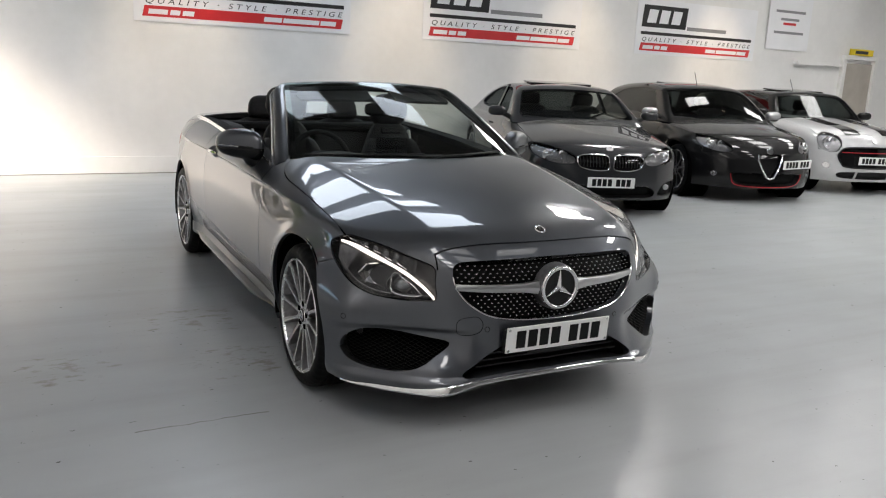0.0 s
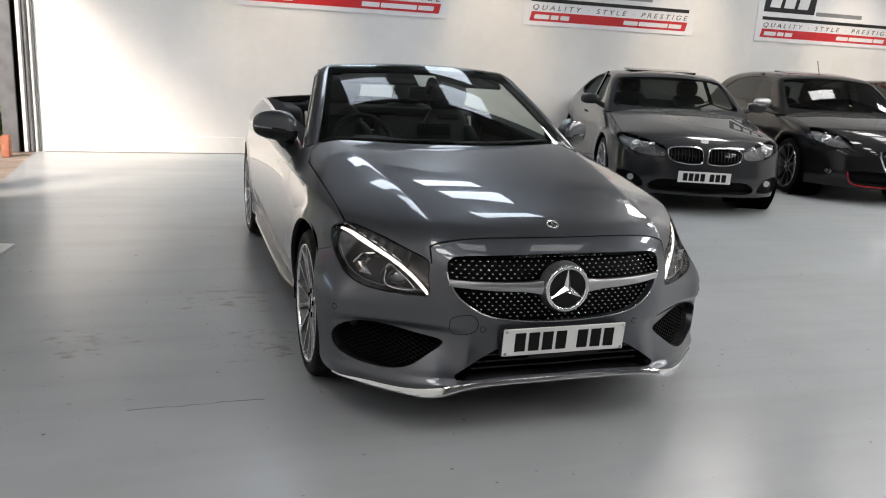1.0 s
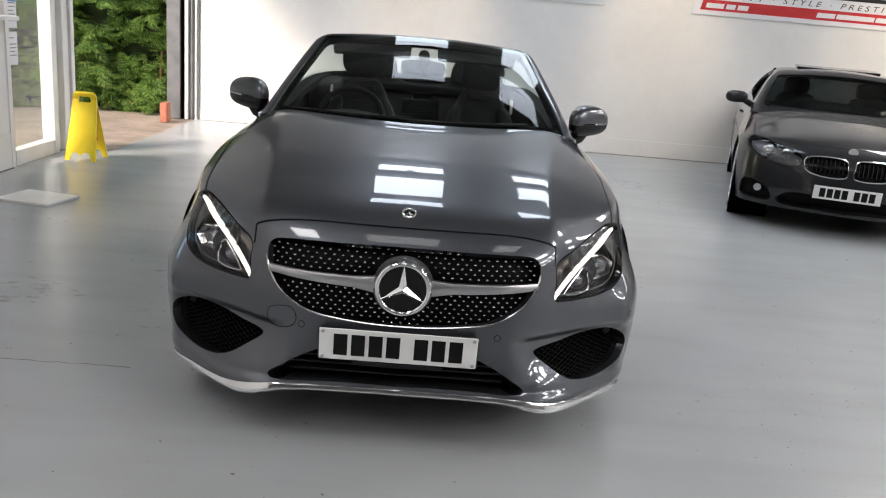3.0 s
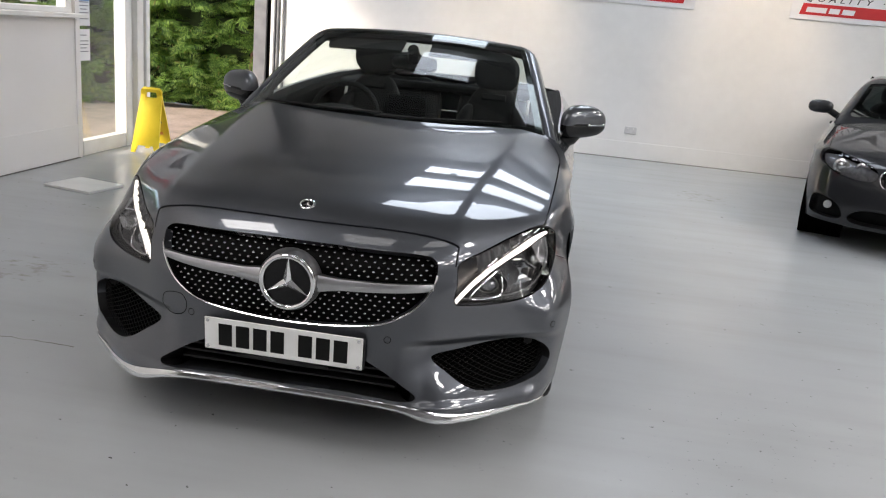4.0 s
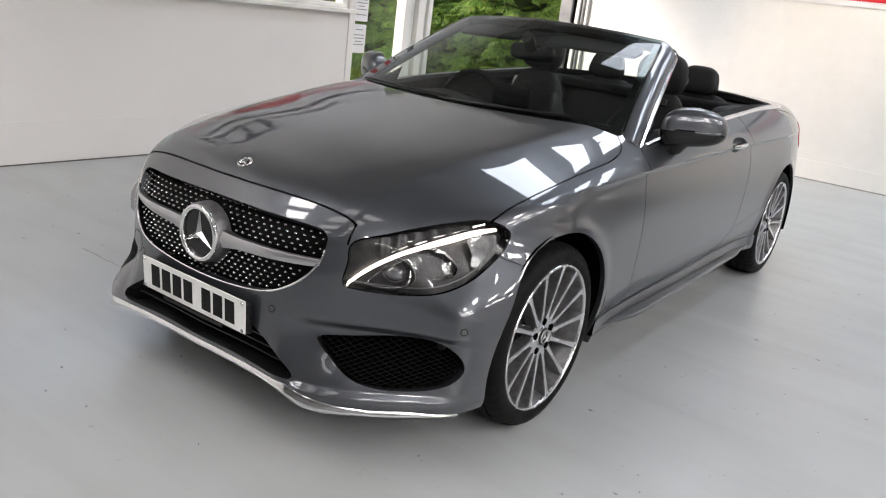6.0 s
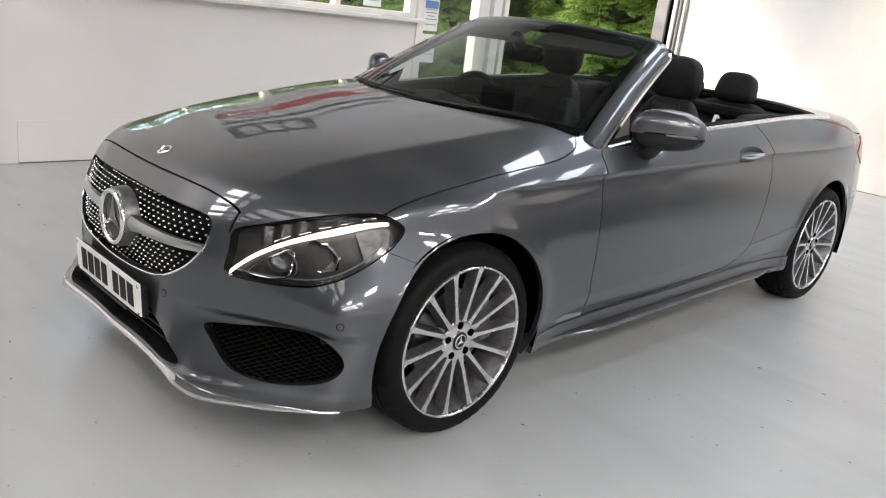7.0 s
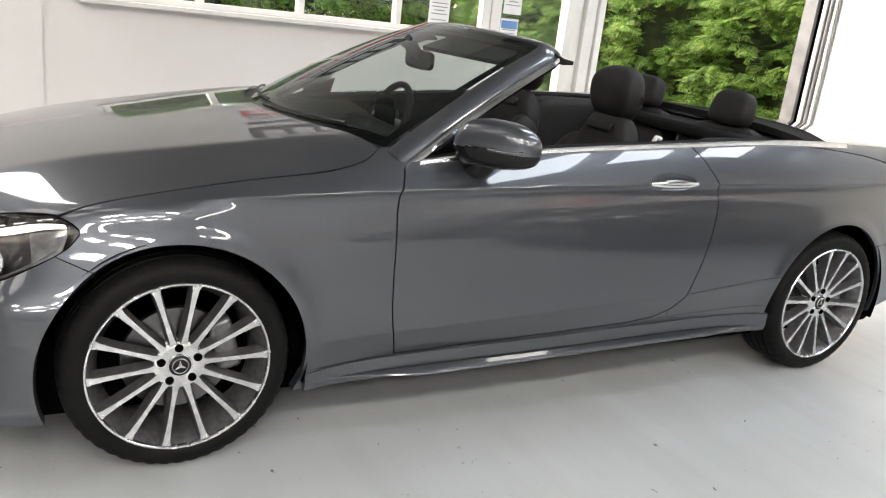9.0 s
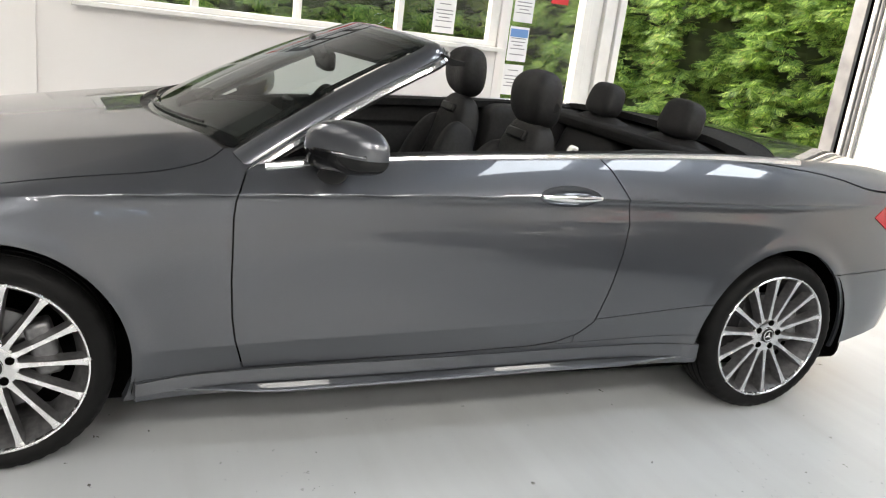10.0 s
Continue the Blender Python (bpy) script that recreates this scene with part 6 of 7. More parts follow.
for dx, dy in ((0.17, 0), (-0.17, 0), (0, -0.17)):
    part("wheel_spoke", sweep([swm @ Vector((0, 0, 0)), swm @ Vector((dx, dy, 0))], ring(0.012, 6, 0.02)), m_satin, sw)
part("steering_column", sweep([swm @ Vector((0, 0, 0)), (-0.37, 0.93, 0.83)], ring(0.045, 10)), m_black, sw)
rv = part("rear_view_mirror", superel((0.118, 0.022, 0.04), (0, 1.09, 1.215), 0.5), m_gloss_black, car, "black rear-view mirror")
part("mirror_stalk", sweep([(0, 1.075, 1.23), (0, 1.04, 1.275), (0, 1.02, 1.285)], ring(0.03, 8)), m_black, rv)


def cushion(size, at, m, e=0.45, e2=0.6, warp=None):
    return superel(size, e=e, e2=e2, nu=36, nv=20, warp=lambda v: m @ (Vector(at) + (warp(v) if warp else v)))


for sg in (1, -1):
    m = pose(sg * 0.37, 1.65, 0.46, -19, 0, 0)
    seat = part("front_seat", cushion((0.20, 0.07, 0.335), (0, 0.03, 0.33), m, 0.5, 0.55, lambda v: Vector((v.x * (1 - 0.25 * max(v.z, 0) / 0.335), v.y - 0.03 * (v.z / 0.335) ** 2, v.z))), m_leather, car, "black leather front seat")
    for b in (1, -1):
        part("seat_bolster", cushion((0.055, 0.10, 0.27), (b * 0.20, -0.01, 0.27), m, 0.7, 0.75, lambda v, b=b: Vector((v.x - b * 0.06 * max(v.z, 0) / 0.27, v.y, v.z))), m_leather, seat)
        part("seat_seam", sweep([m @ Vector((b * (0.115 - 0.03 * t), -0.047 + 0.03 * (2 * t - 0.6) ** 2, 0.05 + 0.55 * t)) for t in np.linspace(0, 1, 14)], ring(0.003, 5)), m_dark, seat)
    part("seat_base", cushion((0.25, 0.27, 0.09), (0, -0.25, -0.02), pose(sg * 0.37, 1.65, 0.46), 0.5, 0.6), m_leather, seat)
    hm = pose(sg * 0.37, 1.872, 1.182 - 0.016 * sg, -12, 0, 0)
    head = part("headrest", cushion((0.136, 0.080, 0.114), (0, 0, 0), hm, 0.82, 0.80, lambda v: Vector((v.x, v.y - 0.25 * v.x * v.x / 0.13 - 0.012 * math.sin(v.z * 18), v.z))), m_leather, seat)
    part("headrest_button", disc(0.02, 0.012, hm @ pose(sg * 0.124, 0.004, -0.012, 0, 90, 0), 20, None, 0.003), m_black, seat)
    for dx in (-0.05, 0.05):
        part("headrest_post", sweep([hm @ Vector((dx, 0.005, -0.08)), hm @ Vector((dx, -0.01, -0.16))], ring(0.007, 8)), m_black, seat)
    vent = open_curve([(0.0, 0.0), (0.0, 0.052), (0.012, 0.06), (0.042, 0.06)], 5)
    part("seat_vent", rbox((0.15, 0.02, 0.04), (0, -0.055, 0.585), 0.008, 2, m), m_black, seat)
    part("belt_guide", sweep([m @ Vector((sg * 0.205, 0.075 + a_ * 0.7, 0.53 + b_ * 1.5)) for a_, b_ in vent], ring(0.009, 6)), m_frame, seat, "silver belt guide loop")
    rm = pose(sg * 0.31, 2.44, 0.52, -20, 0, 0)
    rear = part("rear_seat", cushion((0.25, 0.09, 0.30), (0, 0.02, 0.27), rm, 0.4, 0.5), m_leather, car, "black leather rear seat")
    part("rear_cushion", cushion((0.26, 0.24, 0.09), (0, -0.22, 0.0), pose(sg * 0.31, 2.44, 0.5), 0.4, 0.6), m_leather, rear)
    part("rear_headrest", cushion((0.115, 0.055, 0.085), (0, 0, 0), pose(sg * 0.31, 2.615, 1.132, -14), 0.55, 0.6, lambda v: Vector((v.x * (1 - 0.12 * v.z / 0.085), v.y, v.z))), m_leather, rear)
    for dx in (-0.04, 0.04):
        part("headrest_post", sweep([(sg * 0.31 + dx, 2.60, 1.06), (sg * 0.31 + dx, 2.59, 0.98)], ring(0.007, 8)), m_black, rear)
for sg in (1, -1):
    part("rear_side_panel", superel((0.10, 0.34, 0.20), (sg * 0.655, 2.44, 0.835), 0.25, 0.3), m_leather, car, "black padded panel beside the rear seat")
    # visor folded flat under the header
    pts = [(sg * a, b) for a, b in ((0.13, 0.80), (0.13, 0.955), (0.86, 0.955), (0.90, 0.90), (0.86, 0.82))]
    rim = [screen(a, b) - screen_n(a, b) * 0.030 for a, b in pts] + [screen(a, b) - screen_n(a, b) * 0.046 for a, b in pts]
    visor = put_mesh("sun_visor", rim, [tuple(range(5)), tuple(range(9, 4, -1))] + [(k, k + 5, (k + 1) % 5 + 5, (k + 1) % 5) for k in range(5)], False)
    part("sun_visor", visor, m_visor, car, "dark grey sun visor folded against the windscreen")
part("parcel_shelf", rbox((1.34, 0.34, 0.06), (0, 2.66, 1.0), 0.02), m_fabric, car)
part("centre_console", rbox((0.24, 1.3, 0.28), (0, 1.55, 0.50), 0.04), m_leather, car)
part("cabin_floor", rbox((1.4, 2.2, 0.06), (0, 1.5, 0.3), 0.01), m_dark, car)

# ---------------------------------------------------------------- parked cars
def parked(name, label, place, turn, P):
    """A closed car: P holds its lines. Front axle at y = 0, nose to -y."""
    w, base, zb = P["half"], P["base"], P["belt"]
    top, nose, roof = ncs(*P["top"]), ncs(*P["nose"]), ncs(*P["roof"])
    tail_y, zr = P["tail"], P["roof_z"]
    (wy0, wy1), (ry0, ry1) = P["screen"], P["rear_screen"]

    def low(x, y, z):
        ax = np.abs(x)
        t = z - (top(y) - P["drop"] * np.minimum(ax, 1) ** 2.4)
        q = w - 0.030 * sstep(0.45, 0.2, z) - 0.085 * np.maximum(z - 0.72, 0) / 0.3 - 0.25 * np.maximum(z - 0.86, 0) ** 1.3
        q = q - 0.008 * np.exp(-(((z - 0.66) / 0.05) ** 2)) - 0.03 * sstep(0.2, -0.7, y) - 0.06 * sstep(base + 0.1, tail_y, y)
        for yc in (0.0, base):
            r = np.hypot(y - yc, z - WHEEL_R)
            q = q + 0.012 * np.exp(-(((r - 0.39) / 0.05) ** 2)) * sstep(0.1, 0.3, z)
        plan = P["bow"] * (ax / 0.5) ** 2 + 0.22 * (ax / w) ** 5
        f = smax(t, ax - q, 0.10)
        f = smax(f, (nose(z) + plan - y) * 0.8, 0.10)
        return smax(f, (y - tail_y + 0.05 * (ax / 0.5) ** 2 + 0.2 * (ax / w) ** 6 + 0.25 * np.maximum(z - 0.8, 0)) * 0.8, 0.12)

    def cab(x, y, z):
        ax = np.abs(x)
        h = (z - zb) / (zr - zb)
        f = smax(z - (roof(y) - 0.11 * ax**2), ax - (P["cabin"] - 0.17 * np.maximum(h, -0.3) - 0.03 * h * h), 0.10)
        f = smax(f, (wy0 + (wy1 - wy0) * h + 0.22 * ax * ax - y) * 0.6, 0.05)
        return smax(f, (y - (ry0 + (ry1 - ry0) * h - 0.16 * ax * ax)) * 0.6, 0.08)

    car_ = thing(name, label, "car", place, turn, "parked cars along the back wall")
    sk = shell(low, -0.3, base + 0.3, 0.6, 0.17, 40, 120, 20, 26, 26, 14, 40)
    sk = sk.cut(lambda x, y, z: z - 0.19).cut(lambda x, y, z: np.maximum(np.minimum(np.hypot(y, z - WHEEL_R), np.hypot(y - base, z - WHEEL_R)) - 0.375, 0.55 - np.abs(x)))
    front_only = lambda f: (lambda x, y, z: np.where(y < 0.05, f(x, y, z), -1))  # noqa: E731
    for nm, poly, mat, back, edge in P["patches"]:
        outline = loop_curve(poly, 6)
        fld = front_only(lambda x, y, z, o=outline: poly_sd(np.abs(x), z, o))
        hole = sk.cut(fld, 0.001)
        sk = sk.cut(neg(fld), 0.001)
        if not hole.faces:
            continue
        halves = [hole.both()] if (hole.v[:, 0] < 1e-4).any() else [hole, hole.mirrored()]
        for hs in halves:
            pt = part(nm, hs.moved(-back), mat, car_)
            part(nm + "_edge", hs.rim(back + 0.01, only=True), edge or m_black, pt)
            if mat is m_lens:
                part("lamp_housing", hs.moved(-0.05), m_lamp_silver if P.get("stripe") else m_lamp_mid, pt)
                c, n = hs.v.mean(0), hs.n.mean(0)
                for dx, r in P["beams"]:
                    q = Vector(c) + Vector((dx * np.sign(c[0]), abs(dx) * 0.25 * (1 if dx > 0 else -1), 0)) - Vector(n) * 0.03
                    mm = Matrix.Translation(q) @ Vector((n[0] * 0.3, -1, 0)).to_track_quat("Z", "Y").to_matrix().to_4x4()
                    part("lamp_ring", lathe([(r * 0.62, 0.0), (r * 0.74, 0.016), (r, 0.012), (r, -0.02)], mm, 24), m_bright, pt)
                    part("lamp_bulb", lathe([(0.0001, 0.004), (r * 0.5, 0.0), (r * 0.75, -0.01)], mm, 20), m_reflector, pt)
    f_hood = lambda x, y, z: np.minimum(np.minimum(y - (nose(0.7) + 0.10 + 0.2 * np.abs(x) ** 2), 0.5 - y), np.minimum((w - 0.13) - np.abs(x), z - 0.62))  # noqa: E731
    hood = sk.cut(f_hood, 0.002)
    rest = sk.cut(neg(f_hood), 0.002)
    part("bonnet", hood.both().rim(0.012), P["paint"], car_)
    if P.get("stripe"):
        st = hood.cut(lambda x, y, z: np.minimum(np.abs(x) - 0.17, 0.40 - np.abs(x)))
        for s2 in (st, st.mirrored()):
            part("bonnet_stripe", s2.moved(0.0025), m_paint_black, car_, "black bonnet stripe")
    bump = rest.cut(lambda x, y, z: -0.33 - y)
    part("front_bumper", bump.both().rim(0.02), P["paint"], car_)
    rest = rest.cut(lambda x, y, z: y + 0.33)
    dl = P["door"]
    f_dr = lambda x, y, z: np.minimum(np.minimum(y - dl[0], dl[1] - y), z - 0.30)  # noqa: E731
    dr, rest = rest.cut(f_dr, 0.002), rest.cut(neg(f_dr), 0.002)
    for s2, d2 in ((rest, dr), (rest.mirrored(), dr.mirrored())):
        part("body_side", s2.rim(0.015), P["paint"], car_)
        d = part("door", d2.rim(0.012), P["paint"], car_)
        v = d2.v[np.argmin((d2.v[:, 1] - dl[1] + 0.14) ** 2 + (d2.v[:, 2] - zb + 0.12) ** 2)]
        part("handle", rbox((0.03, 0.18, 0.025), tuple(v + (0.012 * np.sign(v[0]), 0, 0)), 0.01), P["paint"] if not P.get("chrome") else m_chrome, d)
    cs = shell(cab, wy1 + 0.15, ry1 - 0.15, zb, zb - 0.06, 26, 44, 22, 3, 30, 18, 48)
    hw = lambda z: P["cabin"] - 0.17 * (z - zb) / (zr - zb)  # noqa: E731
    f_ws = lambda x, y, z: np.minimum(np.minimum(z - zb - 0.01, roof(np.full(np.shape(y), wy1)) - 0.045 - 0.10 * x * x - z), np.minimum(hw(z) - 0.075 - np.abs(x), (wy1 + 0.05) - y))  # noqa: E731
    f_rw = lambda x, y, z: np.minimum(np.minimum(z - zb - 0.05, roof(np.full(np.shape(y), ry1)) - 0.06 - z), np.minimum(hw(z) - 0.10 - np.abs(x), y - ry1 + 0.05))  # noqa: E731
    side_poly = loop_curve(P["glass"], 5)
    f_sw = lambda x, y, z: np.where(np.abs(x) > 0.42, poly_sd(y, z, side_poly), -1)  # noqa: E731
    scr_, back_, sw_ = cs.cut(f_ws), cs.cut(f_rw), cs.cut(f_sw)
    for f in (f_ws, f_rw, f_sw):
        cs = cs.cut(neg(f))
    f_roof = lambda x, y, z: z - (roof(y) - 0.055)  # noqa: E731
    rf, pil = cs.cut(f_roof), cs.cut(neg(f_roof))
    part("roof", rf.both().rim(0.02), P.get("roof_paint") or P["paint"], car_)
    part("cabin_frame", pil.both().rim(0.03), P.get("roof_paint") or P["paint"], car_)
    for nm, g, mat in (("windscreen", scr_.both(), m_tint_light), ("rear_window", back_.both(), m_tint), ("side_window", sw_, m_tint), ("side_window", sw_.mirrored(), m_tint)):
        if P.get("open_windows") and nm == "side_window":
            continue
        o = part(nm, g.moved(-0.005), mat, car_)
        o.visible_shadow = False
    for sg in (1, -1):
        yb = dl[1] + 0.02
        foot, head = (sg * (P["cabin"] - 0.035), yb, zb - 0.02), (sg * (P["cabin"] - 0.20), yb + 0.03, zr - 0.055)
        part("door_pillar", sweep([foot, head], [(-0.045, -0.012), (0.045, -0.012), (0.045, 0.012), (-0.045, 0.012)], up=(sg, 0, 0.3)), m_gloss_black, car_)
    rail = np.array([p for p in side_poly] + [side_poly[0]])
    ys = wy1 + 0.42
    lean = math.degrees(math.atan(float(roof(ys + 0.2) - roof(ys - 0.2)) / 0.4))
    part("sunroof", rbox((0.8, 0.45, 0.02), (0, 0, 0), 0.008, 2, pose(0, ys, float(roof(ys)) + P.get("sunroof", 0.0), lean + P.get("tilt", 0.0))), m_gloss_black, car_)
    if P.get("aerial"):
        part("aerial", sweep([(0, P["aerial"], float(roof(P["aerial"]))), (0, P["aerial"] + 0.10, float(roof(P["aerial"])) + 0.17)], ring(0.005, 6)), m_black, car_)
    for sg in (1, -1):
        me = superel((0.108, 0.066, 0.060), (sg * (w + 0.06), P["mirror"], zb + 0.06), 0.65, 0.75, 24, 12)
        mi = part("wing_mirror", me, P.get("mirror_paint") or P["paint"], car_)
        part("mirror_foot", sweep([(sg * (w - 0.02), P["mirror"], zb + 0.03), (sg * (w - 0.10), P["mirror"] - 0.02, zb - 0.01)], ring(0.03, 8)), m_black, mi)
        for yc in (0.0, base):
            wheel(car_, sg * (w - 0.125), yc, 0 if sg > 0 else 180, 7 if yc else 12, P["wheel_label"], P["spokes"], P["finish"])
            liner = lathe([(0.385, -0.34), (0.385, 0.0), (0.37, 0.002)], pose(sg * (w - 0.015), yc, WHEEL_R, 0, 90 * sg, 0), 40)
            part("arch_liner", liner, m_dark, car_)
        part("front_seat", mesh_join(superel((0.22, 0.09, 0.30), (sg * 0.36, 1.45, 0.80), 0.5), superel((0.13, 0.06, 0.09), (sg * 0.36, 1.55, 1.17), 0.6)), m_fabric, car_)
    part("dashboard", rbox((1.3, 0.5, 0.12), (0, wy0 + 0.36, zb - 0.05), 0.05, 3), m_black, car_)
    part("underbody", rbox((1.3, base + 1.0, 0.35), (0, base / 2, 0.36), 0.05), m_dark, car_)
    px, pz = P["plate"]
    v = shoot([(px, -0.1, pz)], [(0, -1, 0)], low)[0]
    ang = math.degrees(math.atan(2 * P["bow"] * px / 0.25)) if px else 0
    pm = pose(px, v[1] - 0.012, pz, 4, 0, 0) @ pose(0, 0, 0, 0, 0, ang)
    pl = part("number_plate", rbox((0.52, 0.006, 0.111), (0, 0, 0), 0.003, 2, pm), m_plate, car_, "white number plate with dark character bars")
    plate_bars(pl, pm)
    fp_ = lambda xs, zs, out: (lambda q: q + normals(q, low) * out)(shoot(np.stack([np.asarray(xs, float), np.full(len(xs), -0.1), np.asarray(zs, float)], 1), [(0, -1, 0)], low))  # noqa: E731
    return car_, fp_


m_tint_light = clear("car_glass", (0.35, 0.39, 0.38), 1.5)
SALOON = dict(
    half=0.905, base=2.81, belt=0.965, tail=3.82, cabin=0.80, roof_z=1.38, drop=0.13, bow=0.055, paint=m_paint_dark, mirror=0.72, chrome=False, open_windows=True, sunroof=-0.006, tilt=1.5,
    top=([-0.8, -0.72, -0.6, -0.3, 0.1, 0.5, 0.9, 2.2, 3.0, 3.5, 3.8], [0.66, 0.71, 0.765, 0.84, 0.91, 0.975, 1.02, 1.05, 1.05, 1.03, 0.98]),
    nose=([0.18, 0.3, 0.45, 0.6, 0.7, 0.8, 0.95], [-0.74, -0.79, -0.79, -0.77, -0.735, -0.66, -0.5]),
    roof=([0.6, 1.15, 1.6, 2.1, 2.6, 3.2], [1.24, 1.345, 1.375, 1.36, 1.29, 1.14]),
    screen=(0.43, 1.18), rear_screen=(3.35, 2.45), door=(0.62, 1.72), plate=(0, 0.385), spokes=10, finish=(m_rim_face, m_rim_dark), wheel_label="silver spoked alloy wheel",
    glass=[(0.98, 0.99), (1.6, 1.0), (2.5, 1.02), (2.72, 1.09), (2.2, 1.26), (1.7, 1.30), (1.3, 1.27), (1.08, 1.14)],
    beams=((-0.10, 0.052), (0.055, 0.060)),
    patches=[("headlamp", [(0.385, 0.60), (0.40, 0.665), (0.55, 0.715), (0.72, 0.752), (0.815, 0.742), (0.815, 0.665), (0.70, 0.594), (0.55, 0.566), (0.42, 0.570)], m_lens, 0.0, m_gloss_black),
             ("grille_kidney", [(0.035, 0.52), (0.028, 0.60), (0.05, 0.658), (0.18, 0.670), (0.32, 0.658), (0.365, 0.615), (0.33, 0.54), (0.19, 0.508)], m_gloss_black, 0.03, m_chrome),
             ("lower_intake", [(-0.2, 0.352), (0.2, 0.352), (0.44, 0.340), (0.53, 0.27), (0.47, 0.225), (0.2, 0.222), (-0.2, 0.222)], m_mesh, 0.05, None),
             ("side_intake", [(0.585, 0.24), (0.60, 0.33), (0.68, 0.385), (0.80, 0.395), (0.825, 0.32), (0.80, 0.24)], m_mesh, 0.03, None)])
HATCH = dict(
    SALOON, half=0.90, base=2.63, belt=0.98, tail=3.45, cabin=0.80, roof_z=1.46, drop=0.14, bow=0.09, paint=m_paint_black, sunroof=-0.022, mirror=0.72, aerial=1.25, mirror_paint=m_satin,
    top=([-0.8, -0.72, -0.6, -0.3, 0.1, 0.45, 0.9, 2.2, 2.9, 3.3], [0.66, 0.73, 0.80, 0.885, 0.955, 1.0, 1.03, 1.06, 1.06, 1.04]),
    nose=([0.18, 0.3, 0.45, 0.6, 0.7, 0.8, 0.95], [-0.76, -0.81, -0.80, -0.77, -0.73, -0.66, -0.5]),
    roof=([0.5, 1.05, 1.6, 2.2, 2.8, 3.2], [1.28, 1.41, 1.455, 1.445, 1.36, 1.22]),
    open_windows=False, screen=(0.36, 1.10), rear_screen=(3.25, 2.75), door=(0.6, 1.6), plate=(0.42, 0.50), spokes=10, finish=(m_rim_dark, m_black), wheel_label="dark multi-spoke alloy wheel",
    glass=[(0.92, 1.0), (1.6, 1.01), (2.2, 1.06), (2.6, 1.15), (2.3, 1.30), (1.7, 1.36), (1.25, 1.33), (1.02, 1.17)],
    beams=((-0.08, 0.05), (0.05, 0.055)),
    patches=[("headlamp", [(0.46, 0.66), (0.50, 0.74), (0.62, 0.80), (0.74, 0.83), (0.79, 0.78), (0.77, 0.70), (0.68, 0.65), (0.56, 0.63)], m_lens, 0.0, m_gloss_black),
             ("shield_grille", [(-0.05, 0.335), (0, 0.325), (0.05, 0.335), (0.12, 0.45), (0.165, 0.56), (0.16, 0.615), (0.0, 0.63), (-0.16, 0.615)], m_gloss_black, 0.03, m_chrome),
             ("lower_intake", [(-0.2, 0.385), (0.2, 0.385), (0.42, 0.385), (0.475, 0.35), (0.44, 0.265), (0.36, 0.235), (0.2, 0.225), (-0.2, 0.225)], m_mesh, 0.05, None),
             ("fog_lamp", [(0.63, 0.36), (0.66, 0.395), (0.70, 0.36), (0.66, 0.325)], m_reflector, 0.0, m_chrome)])
SMALL = dict(
    SALOON, half=0.865, base=2.5, belt=1.0, tail=3.1, cabin=0.78, roof_z=1.42, drop=0.10, bow=0.07, paint=m_paint_white, mirror=0.70, stripe=True, roof_paint=m_paint_black, mirror_paint=m_paint_black, aerial=1.3,
    top=([-0.78, -0.7, -0.6, -0.3, 0.1, 0.4, 0.9, 2.2, 2.8], [0.76, 0.84, 0.885, 0.94, 0.985, 1.02, 1.04, 1.06, 1.05]),
    nose=([0.18, 0.3, 0.45, 0.6, 0.7, 0.8, 0.95], [-0.74, -0.79, -0.78, -0.765, -0.745, -0.70, -0.55]),
    roof=([0.4, 0.85, 1.4, 2.2, 2.8, 3.0], [1.34, 1.39, 1.415, 1.40, 1.36, 1.33]),
    open_windows=False, screen=(0.40, 0.88), rear_screen=(3.0, 2.78), door=(0.55, 1.6), plate=(0.0, 0.49), spokes=8, finish=(m_rim_dark, m_black), wheel_label="black spoked alloy wheel",
    glass=[(0.80, 1.03), (1.6, 1.04), (2.5, 1.06), (2.6, 1.2), (2.4, 1.32), (1.6, 1.345), (1.05, 1.33), (0.88, 1.2)],
    beams=((0.0, 0.092),),
    patches=[("headlamp", [(0.475, 0.72), (0.50, 0.81), (0.60, 0.862), (0.70, 0.84), (0.745, 0.74), (0.71, 0.64), (0.61, 0.592), (0.51, 0.625)], m_lens, 0.0, m_chrome),
             ("grille", [(-0.2, 0.672), (0, 0.676), (0.3, 0.672), (0.44, 0.655), (0.50, 0.60), (0.52, 0.54), (0.48, 0.45), (0.40, 0.395), (0.0, 0.385), (-0.2, 0.385)], m_gloss_black, 0.03, m_chrome),
             ("lower_intake", [(-0.2, 0.33), (0.2, 0.33), (0.48, 0.32), (0.52, 0.27), (0.4, 0.235), (-0.2, 0.235)], m_black, 0.05, None),
             ("fog_lamp", [(0.60, 0.41), (0.645, 0.455), (0.69, 0.41), (0.645, 0.365)], m_reflector, 0.0, m_chrome)])

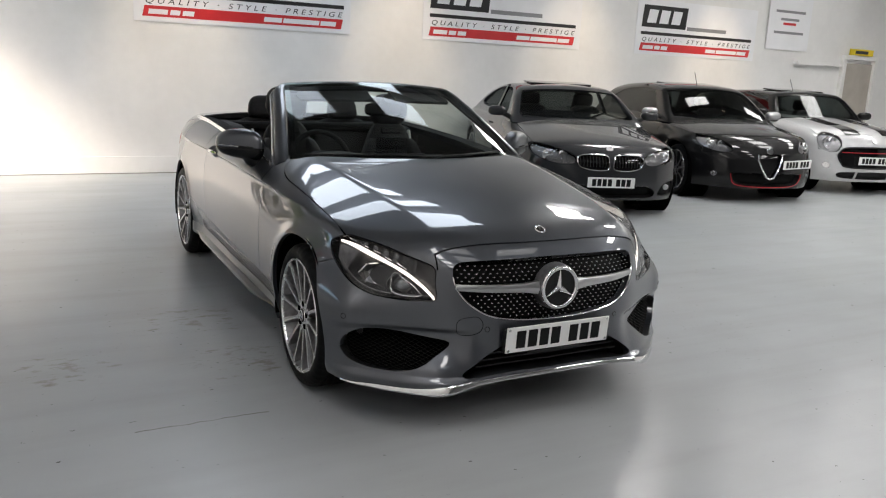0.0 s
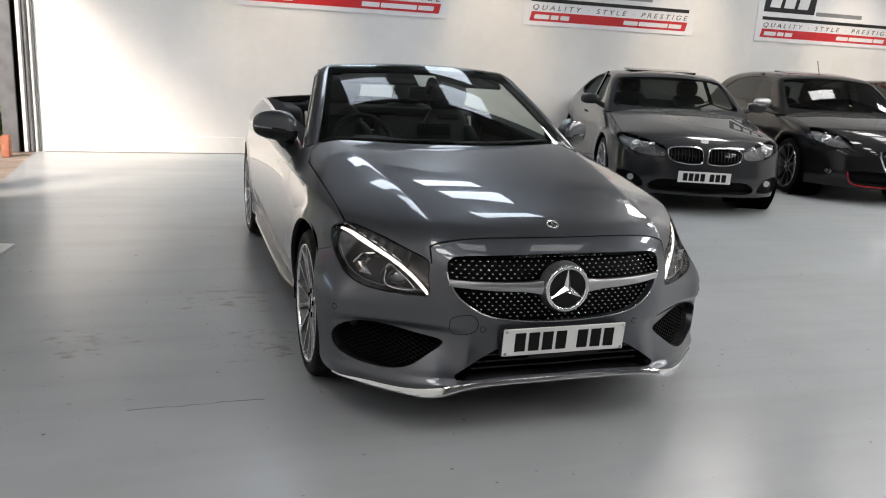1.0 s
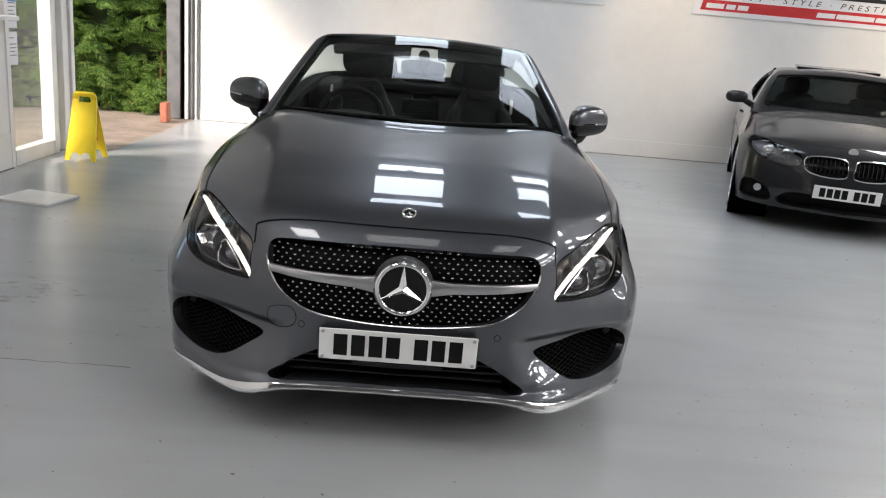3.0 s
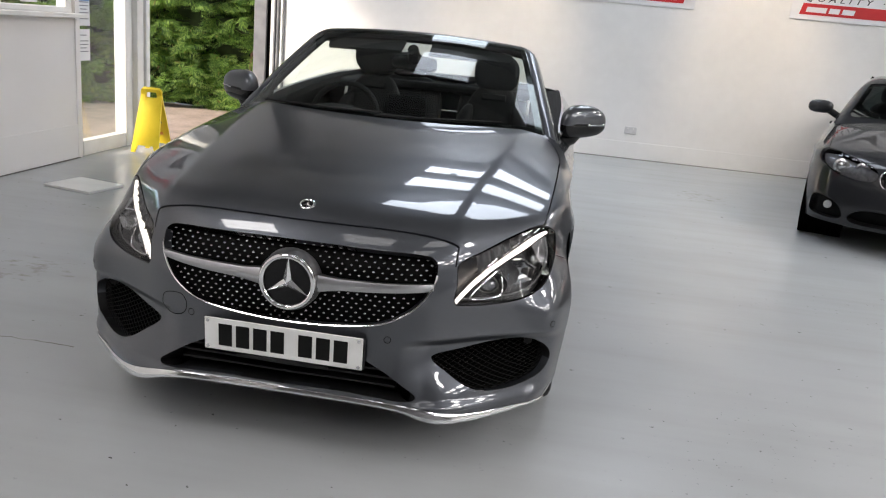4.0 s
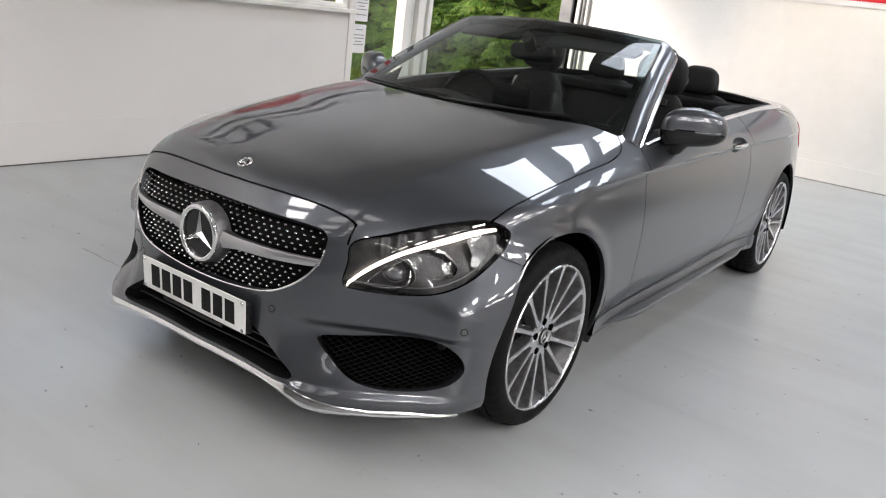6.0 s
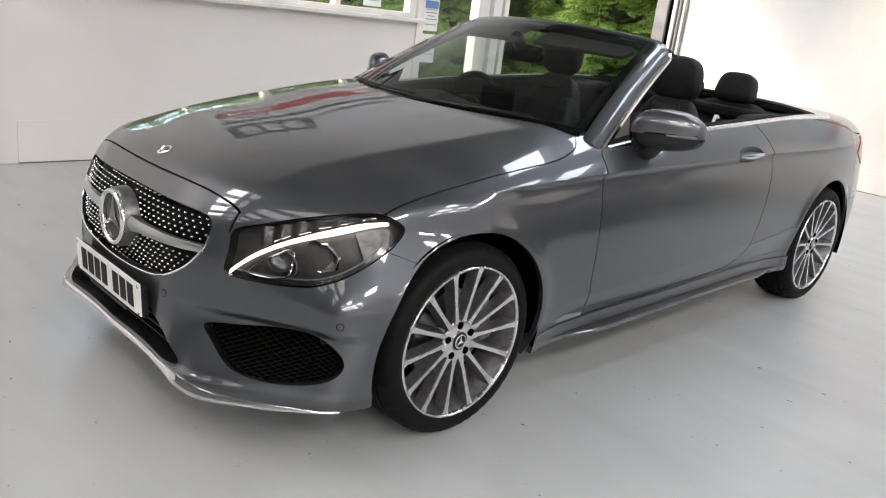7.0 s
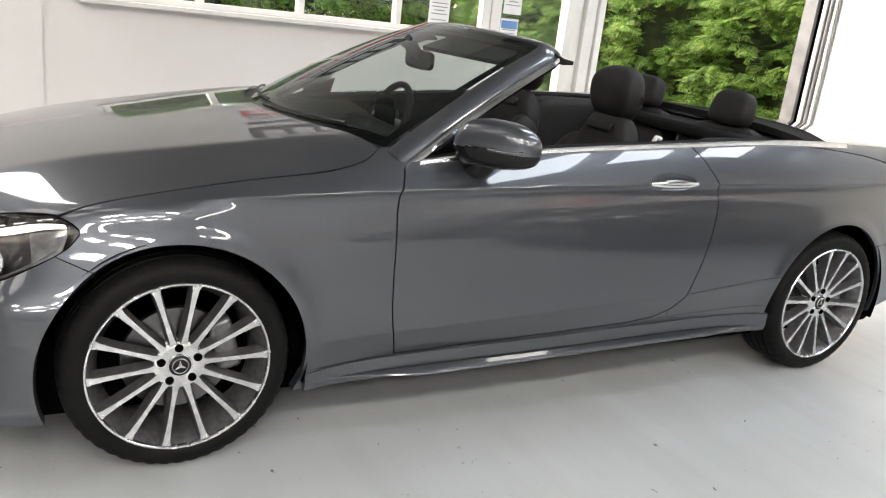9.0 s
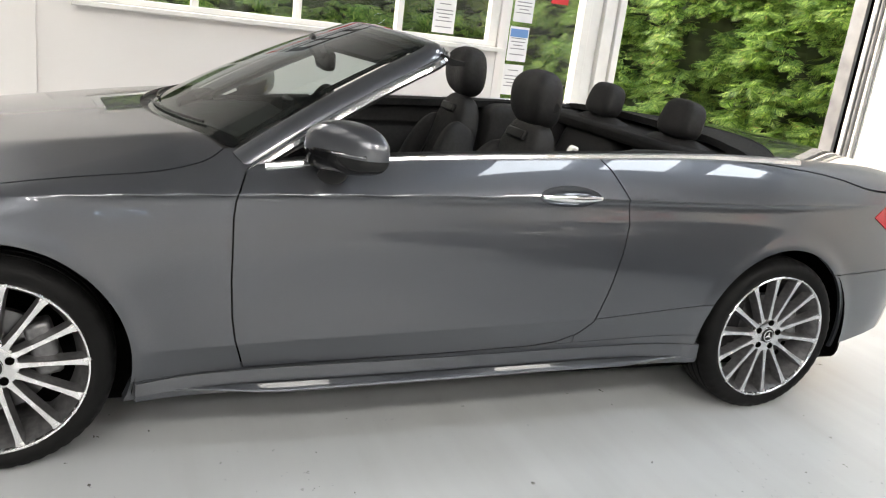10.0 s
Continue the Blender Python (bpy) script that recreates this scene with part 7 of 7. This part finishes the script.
# the nose of each car stands at the given place
for nm, lb, spot, turn, P in (
    ("grey_saloon", "dark grey metallic coupe saloon parked nose out by the wall", (3.57, 3.20), -20, SALOON),
    ("black_hatchback", "glossy black hatchback with a shield grille parked nose out", (6.36, 3.52), -16, HATCH),
    ("white_hatchback", "small white hatchback with black roof and bonnet stripes", (8.72, 3.72), -16, SMALL),
):
    a = radians(turn)
    place = (spot[0] - 0.80 * math.sin(a), spot[1] + 0.80 * math.cos(a), 0)
    c_, on_nose = parked(nm, lb, place, turn, P)
    if P is SALOON:
        for sg in (1, -1):
            for k in range(9):
                xs = sg * (0.06 + 0.034 * k)
                part("grille_bar", sweep(on_nose([xs, xs, xs], [0.545, 0.60, 0.655], -0.012), ring(0.004, 4)), m_black, c_)
            pts = loop_curve(SALOON["patches"][1][1], 5)
            part("kidney_ring", sweep(on_nose(sg * pts[:, 0], pts[:, 1], 0.003), ring(0.0055, 6), up=(0, -1, 0), closed=True), m_chrome, c_)
            part("fog_lamp", disc(0.032, 0.03, Matrix.Translation(Vector(on_nose([sg * 0.70], [0.33], -0.02)[0])) @ fwd, 24, None, 0.004), m_lamp_silver, c_)
        part("badge", disc(0.038, 0.012, Matrix.Translation(Vector(on_nose([0.0], [0.725], 0.0)[0])) @ pose(0, 0, 0, 52), 28, None, 0.004), m_satin, c_)
    if P is HATCH:
        pts = np.array([(-0.16, 0.615), (-0.165, 0.56), (-0.12, 0.45), (-0.05, 0.335), (0.0, 0.32), (0.05, 0.335), (0.12, 0.45), (0.165, 0.56), (0.16, 0.615)])
        part("shield_edge", sweep(on_nose(pts[:, 0], pts[:, 1], 0.006), ring(0.011, 6)), m_chrome, c_, "chrome shield edging")
        line = open_curve([(-0.49, 0.375), (-0.485, 0.335), (-0.45, 0.258), (-0.37, 0.226), (-0.2, 0.214), (0.0, 0.212), (0.2, 0.214), (0.37, 0.226), (0.45, 0.258), (0.485, 0.335), (0.49, 0.375)], 4)
        part("red_lip", sweep(on_nose(line[:, 0], line[:, 1], 0.004), ring(0.006, 6), up=(0, -1, 0)), m_red_trim, c_, "thin red line round the lower intake")
        part("badge", disc(0.045, 0.02, Matrix.Translation(Vector(on_nose([0.0], [0.66], 0.0)[0])) @ pose(0, 0, 0, 60), 28, None, 0.004), m_chrome, c_)
    if P is SMALL:
        xs = np.linspace(-0.47, 0.47, 24)
        part("grille_strip", sweep(on_nose(xs, np.full(24, 0.60), -0.01), ring(0.006, 6)), m_red_trim, c_, "thin red grille strip")
        pts = loop_curve(SMALL["patches"][1][1], 5)
        pts = np.array([q for q in pts if q[0] >= 0])
        for sg in (1, -1):
            part("grille_edge", sweep(on_nose(sg * pts[:, 0], pts[:, 1], 0.004), ring(0.010, 6), up=(0, -1, 0)), m_black, c_)
            part("bumper_rib", sweep(on_nose([sg * 0.27, sg * 0.26], [0.235, 0.33], 0.0), ring(0.016, 6), up=(0, -1, 0)), m_paint_white, c_)
        part("bonnet_scoop", rbox((0.34, 0.05, 0.02), (0, 0, 0), 0.008, 2, Matrix.Translation(Vector(on_nose([0.0], [0.80], 0.0)[0]) + Vector((0, 0.16, 0.085))) @ pose(0, 0, 0, 12)), m_black, c_)
        part("badge", disc(0.04, 0.012, Matrix.Translation(Vector(on_nose([0.0], [0.76], 0.0)[0])) @ pose(0, 0, 0, 50), 24, None, 0.004), m_satin, c_)
